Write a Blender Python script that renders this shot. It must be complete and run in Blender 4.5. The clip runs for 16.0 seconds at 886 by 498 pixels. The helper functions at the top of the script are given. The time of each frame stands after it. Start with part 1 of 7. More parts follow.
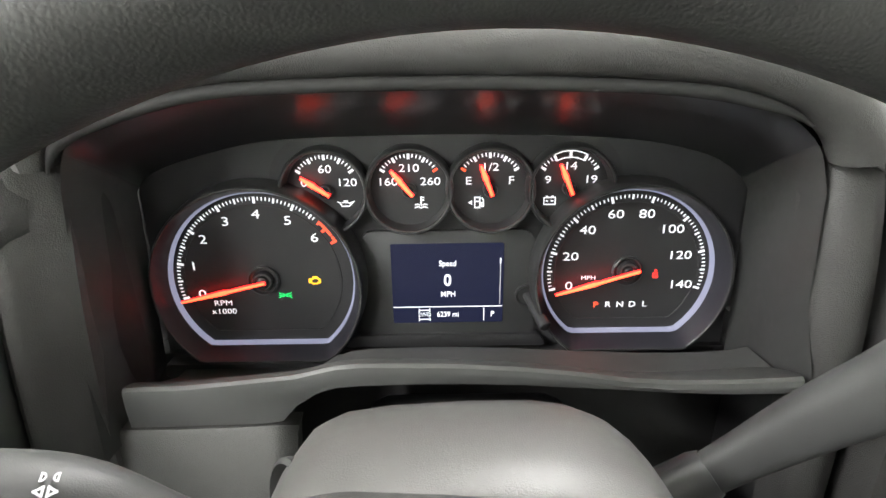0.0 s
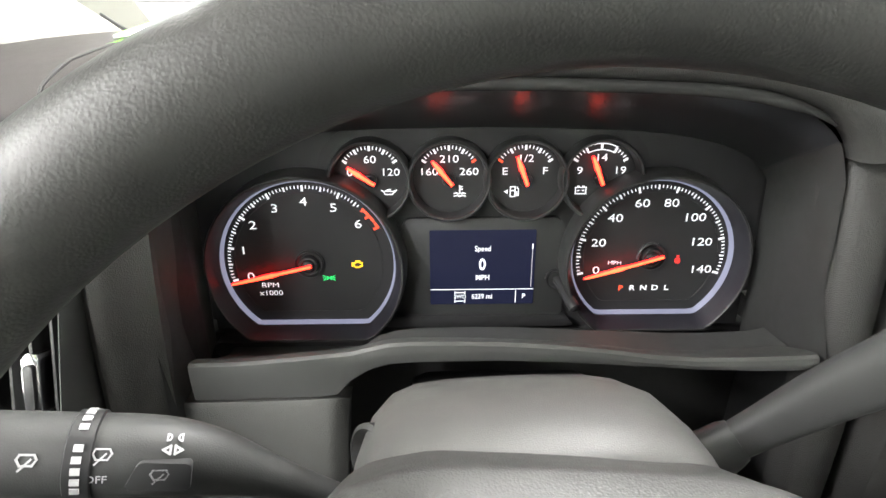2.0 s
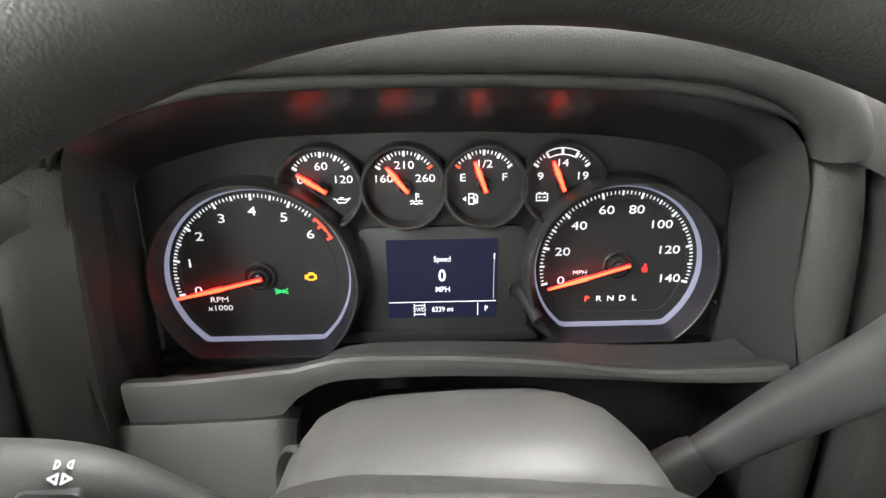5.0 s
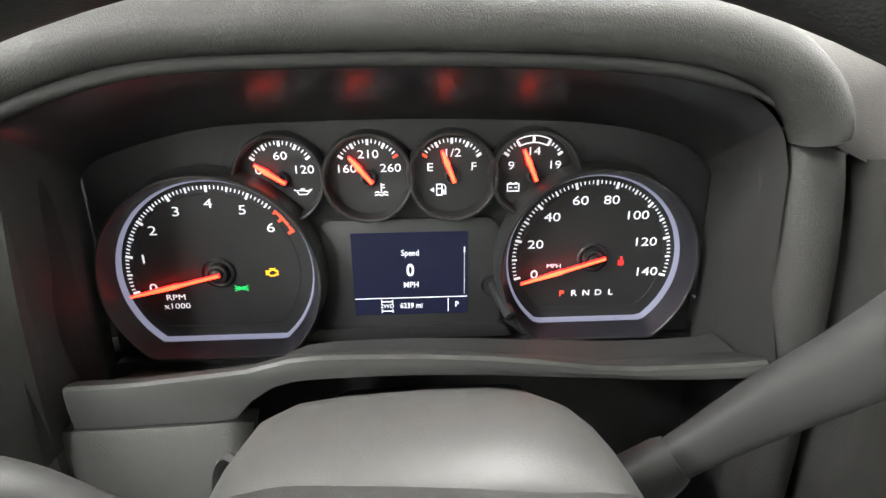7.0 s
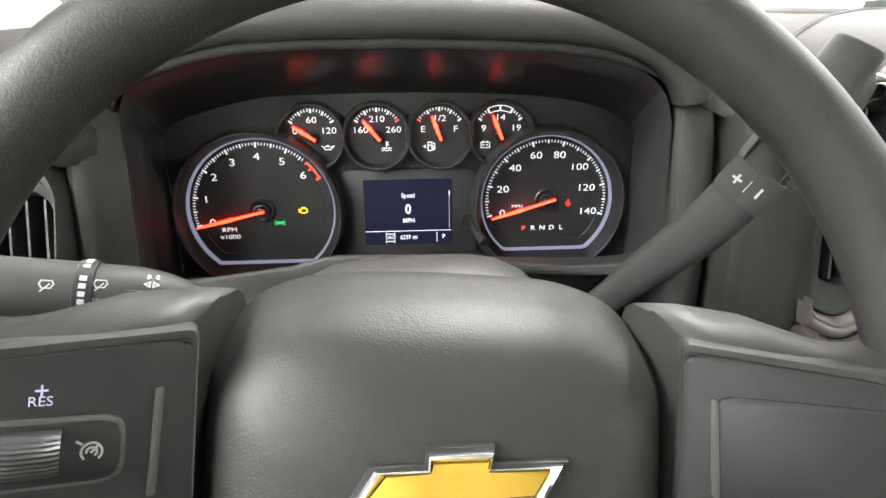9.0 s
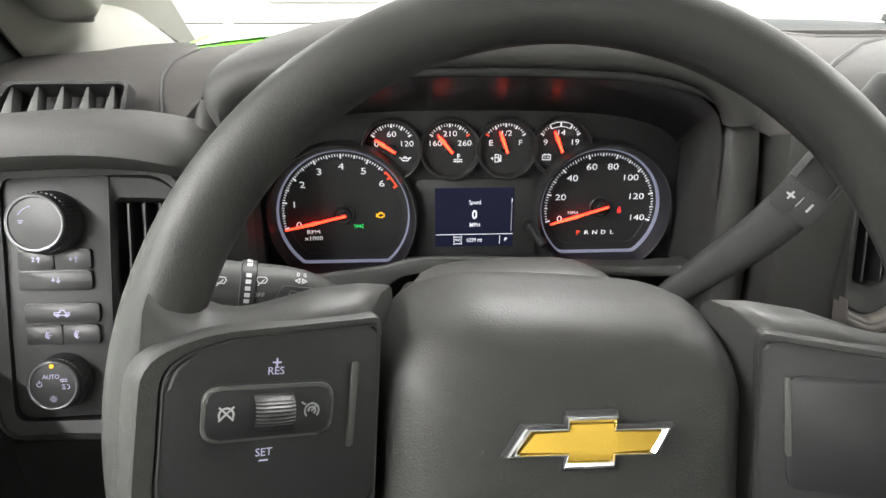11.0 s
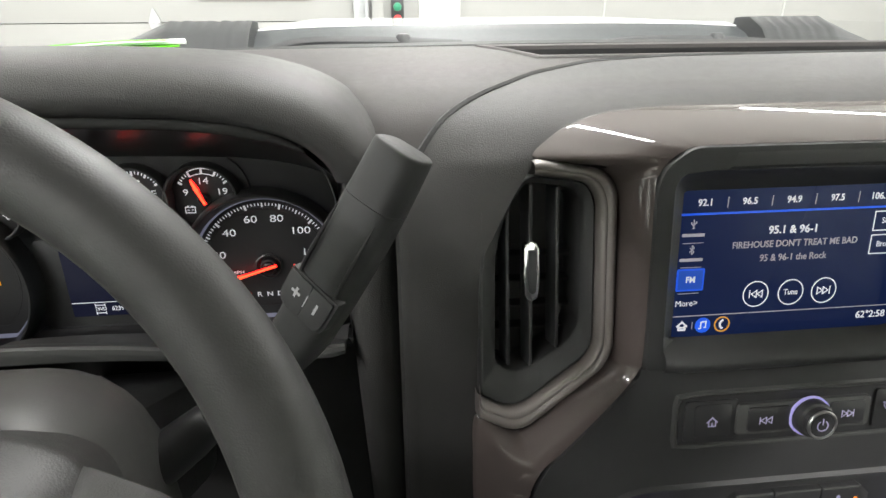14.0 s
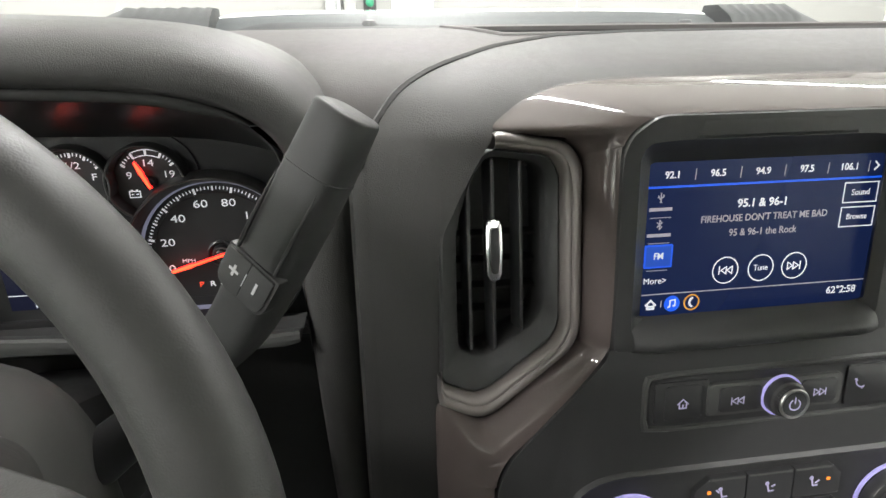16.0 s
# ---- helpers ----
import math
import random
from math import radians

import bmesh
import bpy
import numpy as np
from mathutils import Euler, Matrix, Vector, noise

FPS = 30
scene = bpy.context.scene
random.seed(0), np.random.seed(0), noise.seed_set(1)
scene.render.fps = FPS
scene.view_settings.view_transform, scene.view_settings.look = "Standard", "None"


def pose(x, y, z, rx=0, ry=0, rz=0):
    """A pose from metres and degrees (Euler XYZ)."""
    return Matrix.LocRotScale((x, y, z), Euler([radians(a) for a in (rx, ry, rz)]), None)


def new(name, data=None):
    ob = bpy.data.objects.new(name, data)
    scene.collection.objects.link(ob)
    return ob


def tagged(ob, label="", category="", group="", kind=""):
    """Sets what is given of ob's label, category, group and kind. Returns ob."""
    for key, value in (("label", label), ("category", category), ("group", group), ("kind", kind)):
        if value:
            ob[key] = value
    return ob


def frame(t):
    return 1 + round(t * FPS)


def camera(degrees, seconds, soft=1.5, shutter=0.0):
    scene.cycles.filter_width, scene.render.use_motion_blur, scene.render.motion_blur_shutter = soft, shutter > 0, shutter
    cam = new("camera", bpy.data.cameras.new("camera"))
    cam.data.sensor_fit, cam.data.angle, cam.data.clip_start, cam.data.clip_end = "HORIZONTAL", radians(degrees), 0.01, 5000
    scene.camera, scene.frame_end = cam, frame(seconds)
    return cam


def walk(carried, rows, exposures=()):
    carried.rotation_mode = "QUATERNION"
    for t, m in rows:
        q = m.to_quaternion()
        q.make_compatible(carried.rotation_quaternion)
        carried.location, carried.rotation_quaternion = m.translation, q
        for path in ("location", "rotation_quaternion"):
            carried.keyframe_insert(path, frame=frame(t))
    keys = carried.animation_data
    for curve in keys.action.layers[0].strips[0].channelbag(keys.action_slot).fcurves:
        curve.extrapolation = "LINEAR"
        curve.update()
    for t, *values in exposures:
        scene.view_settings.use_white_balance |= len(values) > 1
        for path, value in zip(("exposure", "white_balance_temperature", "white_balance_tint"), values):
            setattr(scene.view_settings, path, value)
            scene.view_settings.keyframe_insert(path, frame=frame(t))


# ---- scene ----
cam = camera(74.33, 16.0)
EXPOSURES = [(0, 0.72), (3.5, 0.57), (6, 0.58), (7, 0.54), (8.5, 0.7), (9.2, 0.3), (11.3, -0.08), (11.8, -0.32), (12.5, -0.9), (14, -0.6), (16, -0.38)]
PATH = [
    (0, -0.0038, -0.3699, 1.4858, -0.17, -24.24, -0.74),
    (0.5, -0.0165, -0.3837, 1.5009, -0.75, -25.28, -0.60),
    (1, -0.0157, -0.3819, 1.4966, -0.67, -25.73, -0.41),
    (1.5, -0.0156, -0.3855, 1.4964, -0.79, -25.69, -0.32),
    (2, -0.0332, -0.3914, 1.4993, -0.56, -26.02, -0.32),
    (2.5, -0.0261, -0.4044, 1.4890, 0.06, -23.24, -0.90),
    (3, -0.0194, -0.4046, 1.4911, -0.53, -23.51, -0.42),
    (3.5, -0.0176, -0.4008, 1.4893, -0.75, -23.70, -0.31),
    (6, 0.0030, -0.3667, 1.4846, -2.18, -24.45, -0.43),
    (6.5, 0.0094, -0.3651, 1.4817, -2.20, -24.50, -0.50),
    (7, 0.0048, -0.3630, 1.4747, -2.86, -24.32, -0.29),
    (7.5, 0.0024, -0.3662, 1.4758, -3.19, -24.15, -0.21),
    (8, 0.0021, -0.4046, 1.4908, -2.81, -23.81, -0.41),
    (8.5, -0.0091, -0.4459, 1.5013, -2.79, -24.01, -0.55),
    (9, -0.0002, -0.5025, 1.4771, -3.66, -23.86, -0.12),
    (9.2, -0.0051, -0.5243, 1.4655, -3.83, -23.89, -0.08),
    (11.3, -0.0637, -0.5566, 1.5216, -3.14, -24.01, 0.19),
    (11.5, -0.0501, -0.5624, 1.5356, -3.25, -23.74, 0.14),
    (11.8, -0.0122, -0.5631, 1.5463, -3.53, -23.86, 0.13),
    (12, 0.0275, -0.5571, 1.5480, -3.65, -23.60, -0.11),
    (12.3, 0.0969, -0.5496, 1.5413, -3.98, -23.31, -0.15),
    (12.5, 0.1393, -0.5297, 1.5400, -4.27, -23.61, -0.22),
    (13, 0.1871, -0.4906, 1.5303, -5.01, -24.07, -0.16),
    (13.5, 0.2201, -0.4643, 1.5213, -5.52, -24.45, -0.19),
    (14, 0.2276, -0.4624, 1.5201, -5.99, -24.47, -0.15),
    (14.5, 0.2396, -0.4514, 1.5126, -6.61, -24.74, -0.04),
    (15, 0.2452, -0.4434, 1.5009, -7.21, -24.56, -0.07),
    (15.5, 0.2413, -0.4482, 1.5063, -7.75, -24.61, -0.11),
    (16, 0.2413, -0.4508, 1.5008, -8.36, -24.64, -0.03),
]
walk(cam, [(t, pose(x, y, z, 90 + pitch, 0, yaw) @ pose(0, 0, 0, 0, 0, roll)) for t, x, y, z, yaw, pitch, roll in PATH], EXPOSURES)

# ---- world, lights ----
world = bpy.data.worlds.new("world")
world.use_nodes = True
scene.world = world
world.node_tree.nodes["Background"].inputs[0].default_value = (0.75, 0.8, 0.85, 1)
world.node_tree.nodes["Background"].inputs[1].default_value = 0.05

FRONT_WATTS, REAR_WATTS = 138, 285
LAMP_SPOTS = [(x, y) for x in (-2.3, 0.6, 3.9) for y in (1.3, 3.9)] + [(x, y) for x in (-2.4, 0.6, 3.2) for y in (-4.2, -1.4)]


def strip_lamp(x, y):
    d = bpy.data.lights.new("ceiling_strip_light", "AREA")
    d.shape, d.size, d.size_y, d.energy, d.color = "RECTANGLE", 0.10, 2.2, FRONT_WATTS if y > 0 else REAR_WATTS, (1.0, 0.985, 0.975)
    ob = new("ceiling_strip_light", d)
    ob.location = (x, y, 3.19)
    return ob


for spot in LAMP_SPOTS:
    strip_lamp(*spot)


# ---- materials ----
def material(name, color, rough=0.5, metal=0.0, grain=None, stain=0.12, stain_scale=25.0, emit=None, strength=0.0, coat=0.0, spec=0.5, fine=None):
    """color; grain=(scale, strength, distance) a pebbled leather relief; fine=(scale, strength) a fine sandy relief."""
    m = bpy.data.materials.new(name)
    m.use_nodes = True
    nt = m.node_tree
    b = nt.nodes["Principled BSDF"]
    b.inputs["Roughness"].default_value = rough
    b.inputs["Metallic"].default_value = metal
    b.inputs["Coat Weight"].default_value = coat
    b.inputs["Coat Roughness"].default_value = 0.03
    b.inputs["Specular IOR Level"].default_value = spec
    co = nt.nodes.new("ShaderNodeTexCoord")
    if stain:
        n = nt.nodes.new("ShaderNodeTexNoise")
        n.inputs["Scale"].default_value, n.inputs["Detail"].default_value = stain_scale, 6.0
        nt.links.new(co.outputs["Object"], n.inputs["Vector"])
        mix = nt.nodes.new("ShaderNodeMix")
        mix.data_type = "RGBA"
        mix.inputs[6].default_value = (*[c * (1 - stain) for c in color], 1)
        mix.inputs[7].default_value = (*[min(c * (1 + stain), 1) for c in color], 1)
        nt.links.new(n.outputs["Fac"], mix.inputs[0])
        nt.links.new(mix.outputs[2], b.inputs["Base Color"])
        rr = nt.nodes.new("ShaderNodeMapRange")
        rr.inputs["To Min"].default_value, rr.inputs["To Max"].default_value = max(rough - 0.07, 0.02), min(rough + 0.07, 1)
        n2 = nt.nodes.new("ShaderNodeTexNoise")
        n2.inputs["Scale"].default_value, n2.inputs["Detail"].default_value = stain_scale * 6, 4.0
        nt.links.new(co.outputs["Object"], n2.inputs["Vector"])
        nt.links.new(n2.outputs["Fac"], rr.inputs["Value"])
        nt.links.new(rr.outputs["Result"], b.inputs["Roughness"])
    else:
        b.inputs["Base Color"].default_value = (*color, 1)
    if grain:
        scale, strength, distance = grain
        warp = nt.nodes.new("ShaderNodeTexNoise")
        warp.inputs["Scale"].default_value = scale * 0.35
        nt.links.new(co.outputs["Object"], warp.inputs["Vector"])
        add = nt.nodes.new("ShaderNodeVectorMath")
        add.operation = "MULTIPLY_ADD"
        add.inputs[1].default_value = (0.0012,) * 3
        nt.links.new(warp.outputs["Color"], add.inputs[0])
        nt.links.new(co.outputs["Object"], add.inputs[2])
        v = nt.nodes.new("ShaderNodeTexVoronoi")
        v.feature = "SMOOTH_F1"
        v.inputs["Scale"].default_value = scale
        v.inputs["Smoothness"].default_value = 0.6
        nt.links.new(add.outputs[0], v.inputs["Vector"])
        bump = nt.nodes.new("ShaderNodeBump")
        bump.invert = True
        bump.inputs["Strength"].default_value, bump.inputs["Distance"].default_value = strength, distance
        nt.links.new(v.outputs["Distance"], bump.inputs["Height"])
        nt.links.new(bump.outputs["Normal"], b.inputs["Normal"])
    elif fine:
        n = nt.nodes.new("ShaderNodeTexNoise")
        n.inputs["Scale"].default_value, n.inputs["Detail"].default_value = fine[0], 3.0
        nt.links.new(co.outputs["Object"], n.inputs["Vector"])
        bump = nt.nodes.new("ShaderNodeBump")
        bump.inputs["Strength"].default_value, bump.inputs["Distance"].default_value = fine[1], 0.0003
        nt.links.new(n.outputs["Fac"], bump.inputs["Height"])
        nt.links.new(bump.outputs["Normal"], b.inputs["Normal"])
    if emit:
        b.inputs["Emission Color"].default_value = (*emit, 1)
        b.inputs["Emission Strength"].default_value = strength
    return m


LEATHER = material("grained dark vinyl", (0.048, 0.047, 0.0455), 0.56, grain=(1350, 0.42, 0.0005), spec=0.38)
KNEE = material("pebbled knee panel vinyl", (0.070, 0.070, 0.0665), 0.52, grain=(1250, 0.55, 0.0005), spec=0.4)
RIM = material("wheel rim vinyl", (0.028, 0.028, 0.0267), 0.48, grain=(1200, 0.16, 0.0005), spec=0.4)
HUBSKIN = material("airbag cover vinyl", (0.027, 0.027, 0.0258), 0.48, grain=(1050, 0.26, 0.0005), spec=0.4)
PADTOP = material("dash top vinyl", (0.040, 0.037, 0.035), 0.62, grain=(1000, 0.25, 0.0004), spec=0.3)
PLASTIC = material("black grained plastic", (0.027, 0.027, 0.0275), 0.48, fine=(1800, 0.35), spec=0.4)
GREYPLASTIC = material("charcoal plastic", (0.056, 0.057, 0.055), 0.50, fine=(1500, 0.3), spec=0.4)
SATIN = material("satin black plastic", (0.028, 0.028, 0.029), 0.33, stain=0.1)
# Black for trim and joints, and for shade in vents, tray and recess.
VOIDBLACK = material("black trim and recess shade", (0.016, 0.016, 0.016), 0.6)
CEILING_GLOSS = material("semi gloss hood lining", (0.024, 0.024, 0.025), 0.29, spec=0.6, stain=0.0)
DIALBLACK = material("dial face black", (0.026, 0.026, 0.027), 0.45, stain=0.05)
PANEL_GREY = material("cluster panel grey", (0.031, 0.032, 0.032), 0.5, fine=(2200, 0.2))
SHROUD = material("grained grey shroud plastic", (0.056, 0.055, 0.053), 0.47, fine=(1400, 0.35), spec=0.4)
RECESS = material("dark charcoal recess plastic", (0.036, 0.0365, 0.036), 0.52, fine=(1500, 0.3), spec=0.4)
RIMGREY = material("satin charcoal rim", (0.030, 0.031, 0.031), 0.40, stain=0.06)
TAUPE = material("metallic taupe gloss paint", (0.074, 0.060, 0.056), 0.60, coat=0.9, spec=0.12, stain=0.0, fine=(5000, 0.04))
FRAMETAUPE = material("satin silver taupe paint", (0.165, 0.148, 0.140), 0.36, metal=0.25, coat=0.3, stain=0.04)
CHROME = material("bright chrome", (0.85, 0.85, 0.86), 0.12, metal=1.0, stain=0.03)
SATINCHROME = material("satin chrome", (0.15, 0.15, 0.155), 0.40, metal=1.0, stain=0.05)
GOLD = material("gold emblem", (0.72, 0.46, 0.07), 0.38, metal=0.6, fine=(900, 0.5))
WHITEMARK = material("white print", (0.42, 0.42, 0.43), 0.5, stain=0.0)
LILACMARK = material("pale lilac print", (0.45, 0.42, 0.60), 0.5, stain=0.0, emit=(0.6, 0.55, 0.9), strength=0.12)
DIALWHITE = material("backlit white print", (0.6, 0.6, 0.62), 0.5, stain=0.0, emit=(0.95, 0.97, 1.0), strength=0.6)
DIALRED = material("backlit red print", (0.5, 0.03, 0.02), 0.5, stain=0.0, emit=(1.0, 0.09, 0.03), strength=1.0)
NEEDLE_RED = material("glowing red needle edge", (0.5, 0.02, 0.02), 0.4, stain=0.0, emit=(1.0, 0.012, 0.012), strength=3.5)
NEEDLE_CORE = material("glowing orange needle core", (0.6, 0.15, 0.05), 0.4, stain=0.0, emit=(1.0, 0.075, 0.026), strength=3.4)
HALO = material("satin charcoal dial wall", (0.020, 0.020, 0.026), 0.38, stain=0.05)
LEVERBLACK = material("dark grained lever plastic", (0.034, 0.0345, 0.034), 0.56, fine=(1800, 0.35), spec=0.3)
PODBLACK = material("matte black switch plastic", (0.014, 0.014, 0.015), 0.45, fine=(1800, 0.25), spec=0.35)
MATTEBLACK = material("matte charcoal edging", (0.024, 0.024, 0.0235), 0.80, spec=0.2)
HALOLINE = material("light guide ring and wall glow", (0.10, 0.10, 0.13), 0.4, stain=0.0, emit=(0.66, 0.71, 1.0), strength=0.23)
AMBER = material("amber telltale", (0.5, 0.3, 0.02), 0.5, stain=0.0, emit=(1.0, 0.48, 0.02), strength=1.1)
GREEN = material("green telltale", (0.02, 0.4, 0.1), 0.5, stain=0.0, emit=(0.02, 0.75, 0.16), strength=0.9)
REDLAMP = material("red telltale", (0.5, 0.02, 0.02), 0.5, stain=0.0, emit=(1.0, 0.04, 0.03), strength=1.0)
SCREEN_NAVY = material("navy display glow", (0.005, 0.005, 0.008), 0.25, stain=0.0, emit=(0.010, 0.012, 0.030), strength=1.0)
SCREEN_WHITE = material("display white", (0.3, 0.3, 0.3), 0.4, stain=0.0, emit=(0.9, 0.92, 1.0), strength=0.95)
SCREEN_GREY = material("display grey", (0.2, 0.2, 0.2), 0.4, stain=0.0, emit=(0.45, 0.42, 0.48), strength=0.8)
SCREEN_BLUE = material("display blue", (0.01, 0.05, 0.3), 0.4, stain=0.0, emit=(0.01, 0.12, 0.95), strength=0.95)
SCREEN_ORANGE = material("display orange", (0.3, 0.15, 0.02), 0.4, stain=0.0, emit=(0.85, 0.42, 0.06), strength=0.8)
SCREEN_RADIO = material("radio display glow", (0.004, 0.006, 0.015), 0.25, stain=0.0, spec=0.25, emit=(0.009, 0.018, 0.068), strength=1.0)
PAPER_WHITE = material("white paper", (0.75, 0.75, 0.73), 0.7, stain=0.03)
PAPER_GREEN = material("lime green card", (0.16, 0.72, 0.01), 0.55, stain=0.06)
PILLAR = material("grey woven pillar trim", (0.19, 0.185, 0.165), 0.85, fine=(2500, 0.5))
HEADLINER = material("grey headliner", (0.62, 0.61, 0.58), 0.9, fine=(1500, 0.4))
BODYWHITE = material("white body paint", (0.80, 0.81, 0.80), 0.25, coat=0.8, stain=0.02, stain_scale=3)
COWLGREY = material("grey cowl plastic", (0.026, 0.029, 0.031), 0.55, fine=(900, 0.4))
COWLBLACK = material("black cowl plastic", (0.03, 0.03, 0.032), 0.55, fine=(900, 0.4))
CAPGREY = material("grey end cap plastic", (0.020, 0.021, 0.022), 0.6, fine=(900, 0.4))
WALLWHITE = material("white garage wall paint", (0.80, 0.80, 0.78), 0.6, stain=0.02, stain_scale=2.0)
# Front whites are darker than the other walls, standing for dimmer light there.
PANELWHITE_DIM = material("white wall panel, dimmed colour", (0.31, 0.307, 0.297), 0.5, stain=0.02, stain_scale=2.0)
DOORWHITE_DIM = material("white garage door steel, dimmed colour", (0.32, 0.317, 0.307), 0.45, stain=0.02, stain_scale=2.0)
SEALGREY = material("grey seam", (0.45, 0.45, 0.44), 0.6)
STEEL = material("galvanised steel", (0.45, 0.46, 0.47), 0.4, metal=0.8)
CONCRETE = material("grey concrete", (0.38, 0.37, 0.35), 0.7, stain=0.15, stain_scale=3.0, fine=(120, 0.3))
SEATCLOTH = material("black seat cloth", (0.03, 0.03, 0.03), 0.9, fine=(1200, 0.6))
LAMPGLOW = material("lamp diffuser", (0.8, 0.8, 0.8), 0.5, stain=0.0, emit=(1.0, 0.98, 0.94), strength=6.0)


def glass_material():
    m = bpy.data.materials.new("clear glass")
    m.use_nodes = True
    nt = m.node_tree
    out = nt.nodes["Material Output"]
    nt.nodes.remove(nt.nodes["Principled BSDF"])
    clear, gloss, mix, fres = (nt.nodes.new(k) for k in ("ShaderNodeBsdfTransparent", "ShaderNodeBsdfGlossy", "ShaderNodeMixShader", "ShaderNodeFresnel"))
    clear.inputs[0].default_value = (0.94, 0.97, 0.95, 1)
    gloss.inputs["Roughness"].default_value = 0.02
    fres.inputs[0].default_value = 1.12
    nt.links.new(fres.outputs[0], mix.inputs[0])
    nt.links.new(clear.outputs[0], mix.inputs[1])
    nt.links.new(gloss.outputs[0], mix.inputs[2])
    nt.links.new(mix.outputs[0], out.inputs[0])
    return m


GLASS = glass_material()


# ---- building helpers ----
def plane_frame(origin, lean=0.0, yaw=0.0):
    """A face that leans back by so many degrees: x right, y up along the face, z out to the driver."""
    l = radians(lean)
    m = Matrix(((1, 0, 0, 0), (0, math.sin(l), -math.cos(l), 0), (0, math.cos(l), math.sin(l), 0), (0, 0, 0, 1)))
    return Matrix.Translation(origin) @ Matrix.Rotation(radians(yaw), 4, "Z") @ m


CLUSTER = plane_frame((0, 0, 1.30), 4)
SCREENP = plane_frame((0.418, -0.144, 1.36), 9)
FACEP = plane_frame((0.418, -0.1563, 1.362), 10)
VENTP = plane_frame((0.322, -0.128, 1.369), 14)
LEFTP = plane_frame((-0.3425, -0.122, 1.342), 20)
WHEEL = plane_frame((0.0108, -0.3389, 1.3248), 25.8, 2.3)
I4 = Matrix.Identity(4)


def thing(name, base, label, category, group="", kind=""):
    ob = new(name)
    ob.location = base
    return tagged(ob, label, category, group, kind)


def link(name, bm, mat, parent=None, label="", smooth=40):
    me = bpy.data.meshes.new(name)
    bmesh.ops.recalc_face_normals(bm, faces=bm.faces)
    bm.to_mesh(me)
    bm.free()
    me.materials.append(mat)
    if smooth:
        me.polygons.foreach_set("use_smooth", [True] * len(me.polygons))
        me.set_sharp_from_angle(angle=radians(smooth))
    ob = new(name, me)
    if parent is not None:
        ob.parent = parent
        if parent.type == "EMPTY":
            ob.matrix_parent_inverse = Matrix.Translation(-Vector(parent.location))
    if label:
        ob["label"] = label
    return ob


part = link


def put_bevel(bm, width, segments=2, angle=30):
    if width <= 0:
        return bm
    bm.normal_update()
    edges = [e for e in bm.edges if len(e.link_faces) == 2 and e.calc_face_angle(0) > radians(angle)]
    bmesh.ops.bevel(bm, geom=edges, offset=width, segments=segments, profile=0.7, affect="EDGES", clamp_overlap=True)
    return bm


def box(size, m=I4, bevel=0.0, segments=2):
    bm = bmesh.new()
    bmesh.ops.create_cube(bm, size=1)
    bmesh.ops.scale(bm, vec=size, verts=bm.verts)
    put_bevel(bm, bevel, segments)
    bm.transform(m)
    return bm


def at(m, x, y, z=0.0, turn=0.0):
    return m @ Matrix.Translation((x, y, z)) @ Matrix.Rotation(radians(turn), 4, "Z")


def lerp(a, b, t):
    return a + (b - a) * t


def rounded(points, r, n=5):
    """A polygon with its corners rounded."""
    out = []
    k = len(points)
    rs = r if isinstance(r, (list, tuple)) else [r] * k
    for i in range(k):
        p, a, b = Vector(points[i]), Vector(points[i - 1]), Vector(points[(i + 1) % k])
        da, db = (a - p), (b - p)
        q = min(rs[i], da.length * 0.45, db.length * 0.45)
        if q < 1e-6:
            out.append(tuple(p))
            continue
        s, e = p + da.normalized() * q, p + db.normalized() * q
        for j in range(n + 1):
            t = j / n
            c = s * (1 - t) ** 2 + p * 2 * t * (1 - t) + e * t * t
            out.append((c.x, c.y))
    return out


def rect(w, h, cx=0.0, cy=0.0):
    return [(cx - w / 2, cy - h / 2), (cx + w / 2, cy - h / 2), (cx + w / 2, cy + h / 2), (cx - w / 2, cy + h / 2)]


def prism(points, z0, z1, m=I4, bevel=0.0, segments=2, bm=None):
    own = bmesh.new()
    lo = [own.verts.new((x, y, z0)) for x, y in points]
    hi = [own.verts.new((x, y, z1)) for x, y in points]
    own.faces.new(lo[::-1])
    own.faces.new(hi)
    for i in range(len(lo)):
        j = (i + 1) % len(lo)
        own.faces.new((lo[i], lo[j], hi[j], hi[i]))
    if bevel:
        top = [e for e in own.edges if e.verts[0] in hi and e.verts[1] in hi]
        bmesh.ops.bevel(own, geom=top, offset=bevel, segments=segments, profile=0.6, affect="EDGES", clamp_overlap=True)
    own.transform(m)
    if bm is None:
        return own
    return merge(bm, own)


def merge(bm, other):
    me = bpy.data.meshes.new("scratch")
    other.to_mesh(me)
    other.free()
    bm.from_mesh(me)
    bpy.data.meshes.remove(me)
    return bm


def loops(rings, m=I4, close=True, cap0=False, cap1=False):
    """A skin through rings of the same number of points."""
    bm = bmesh.new()
    vs = [[bm.verts.new(p) for p in ring] for ring in rings]
    n = len(vs[0])
    for a, b in zip(vs, vs[1:]):
        for i in range(n if close else n - 1):
            j = (i + 1) % n
            bm.faces.new((a[i], a[j], b[j], b[i]))
    if cap0:
        bm.faces.new(vs[0][::-1])
    if cap1:
        bm.faces.new(vs[-1])
    bm.transform(m)
    return bm


def lathe(profile, m=I4, n=40, cap0=False, cap1=False):
    rings = [[(r * math.cos(2 * math.pi * i / n), r * math.sin(2 * math.pi * i / n), z) for i in range(n)] for r, z in profile]
    return loops(rings, m, True, cap0, cap1)


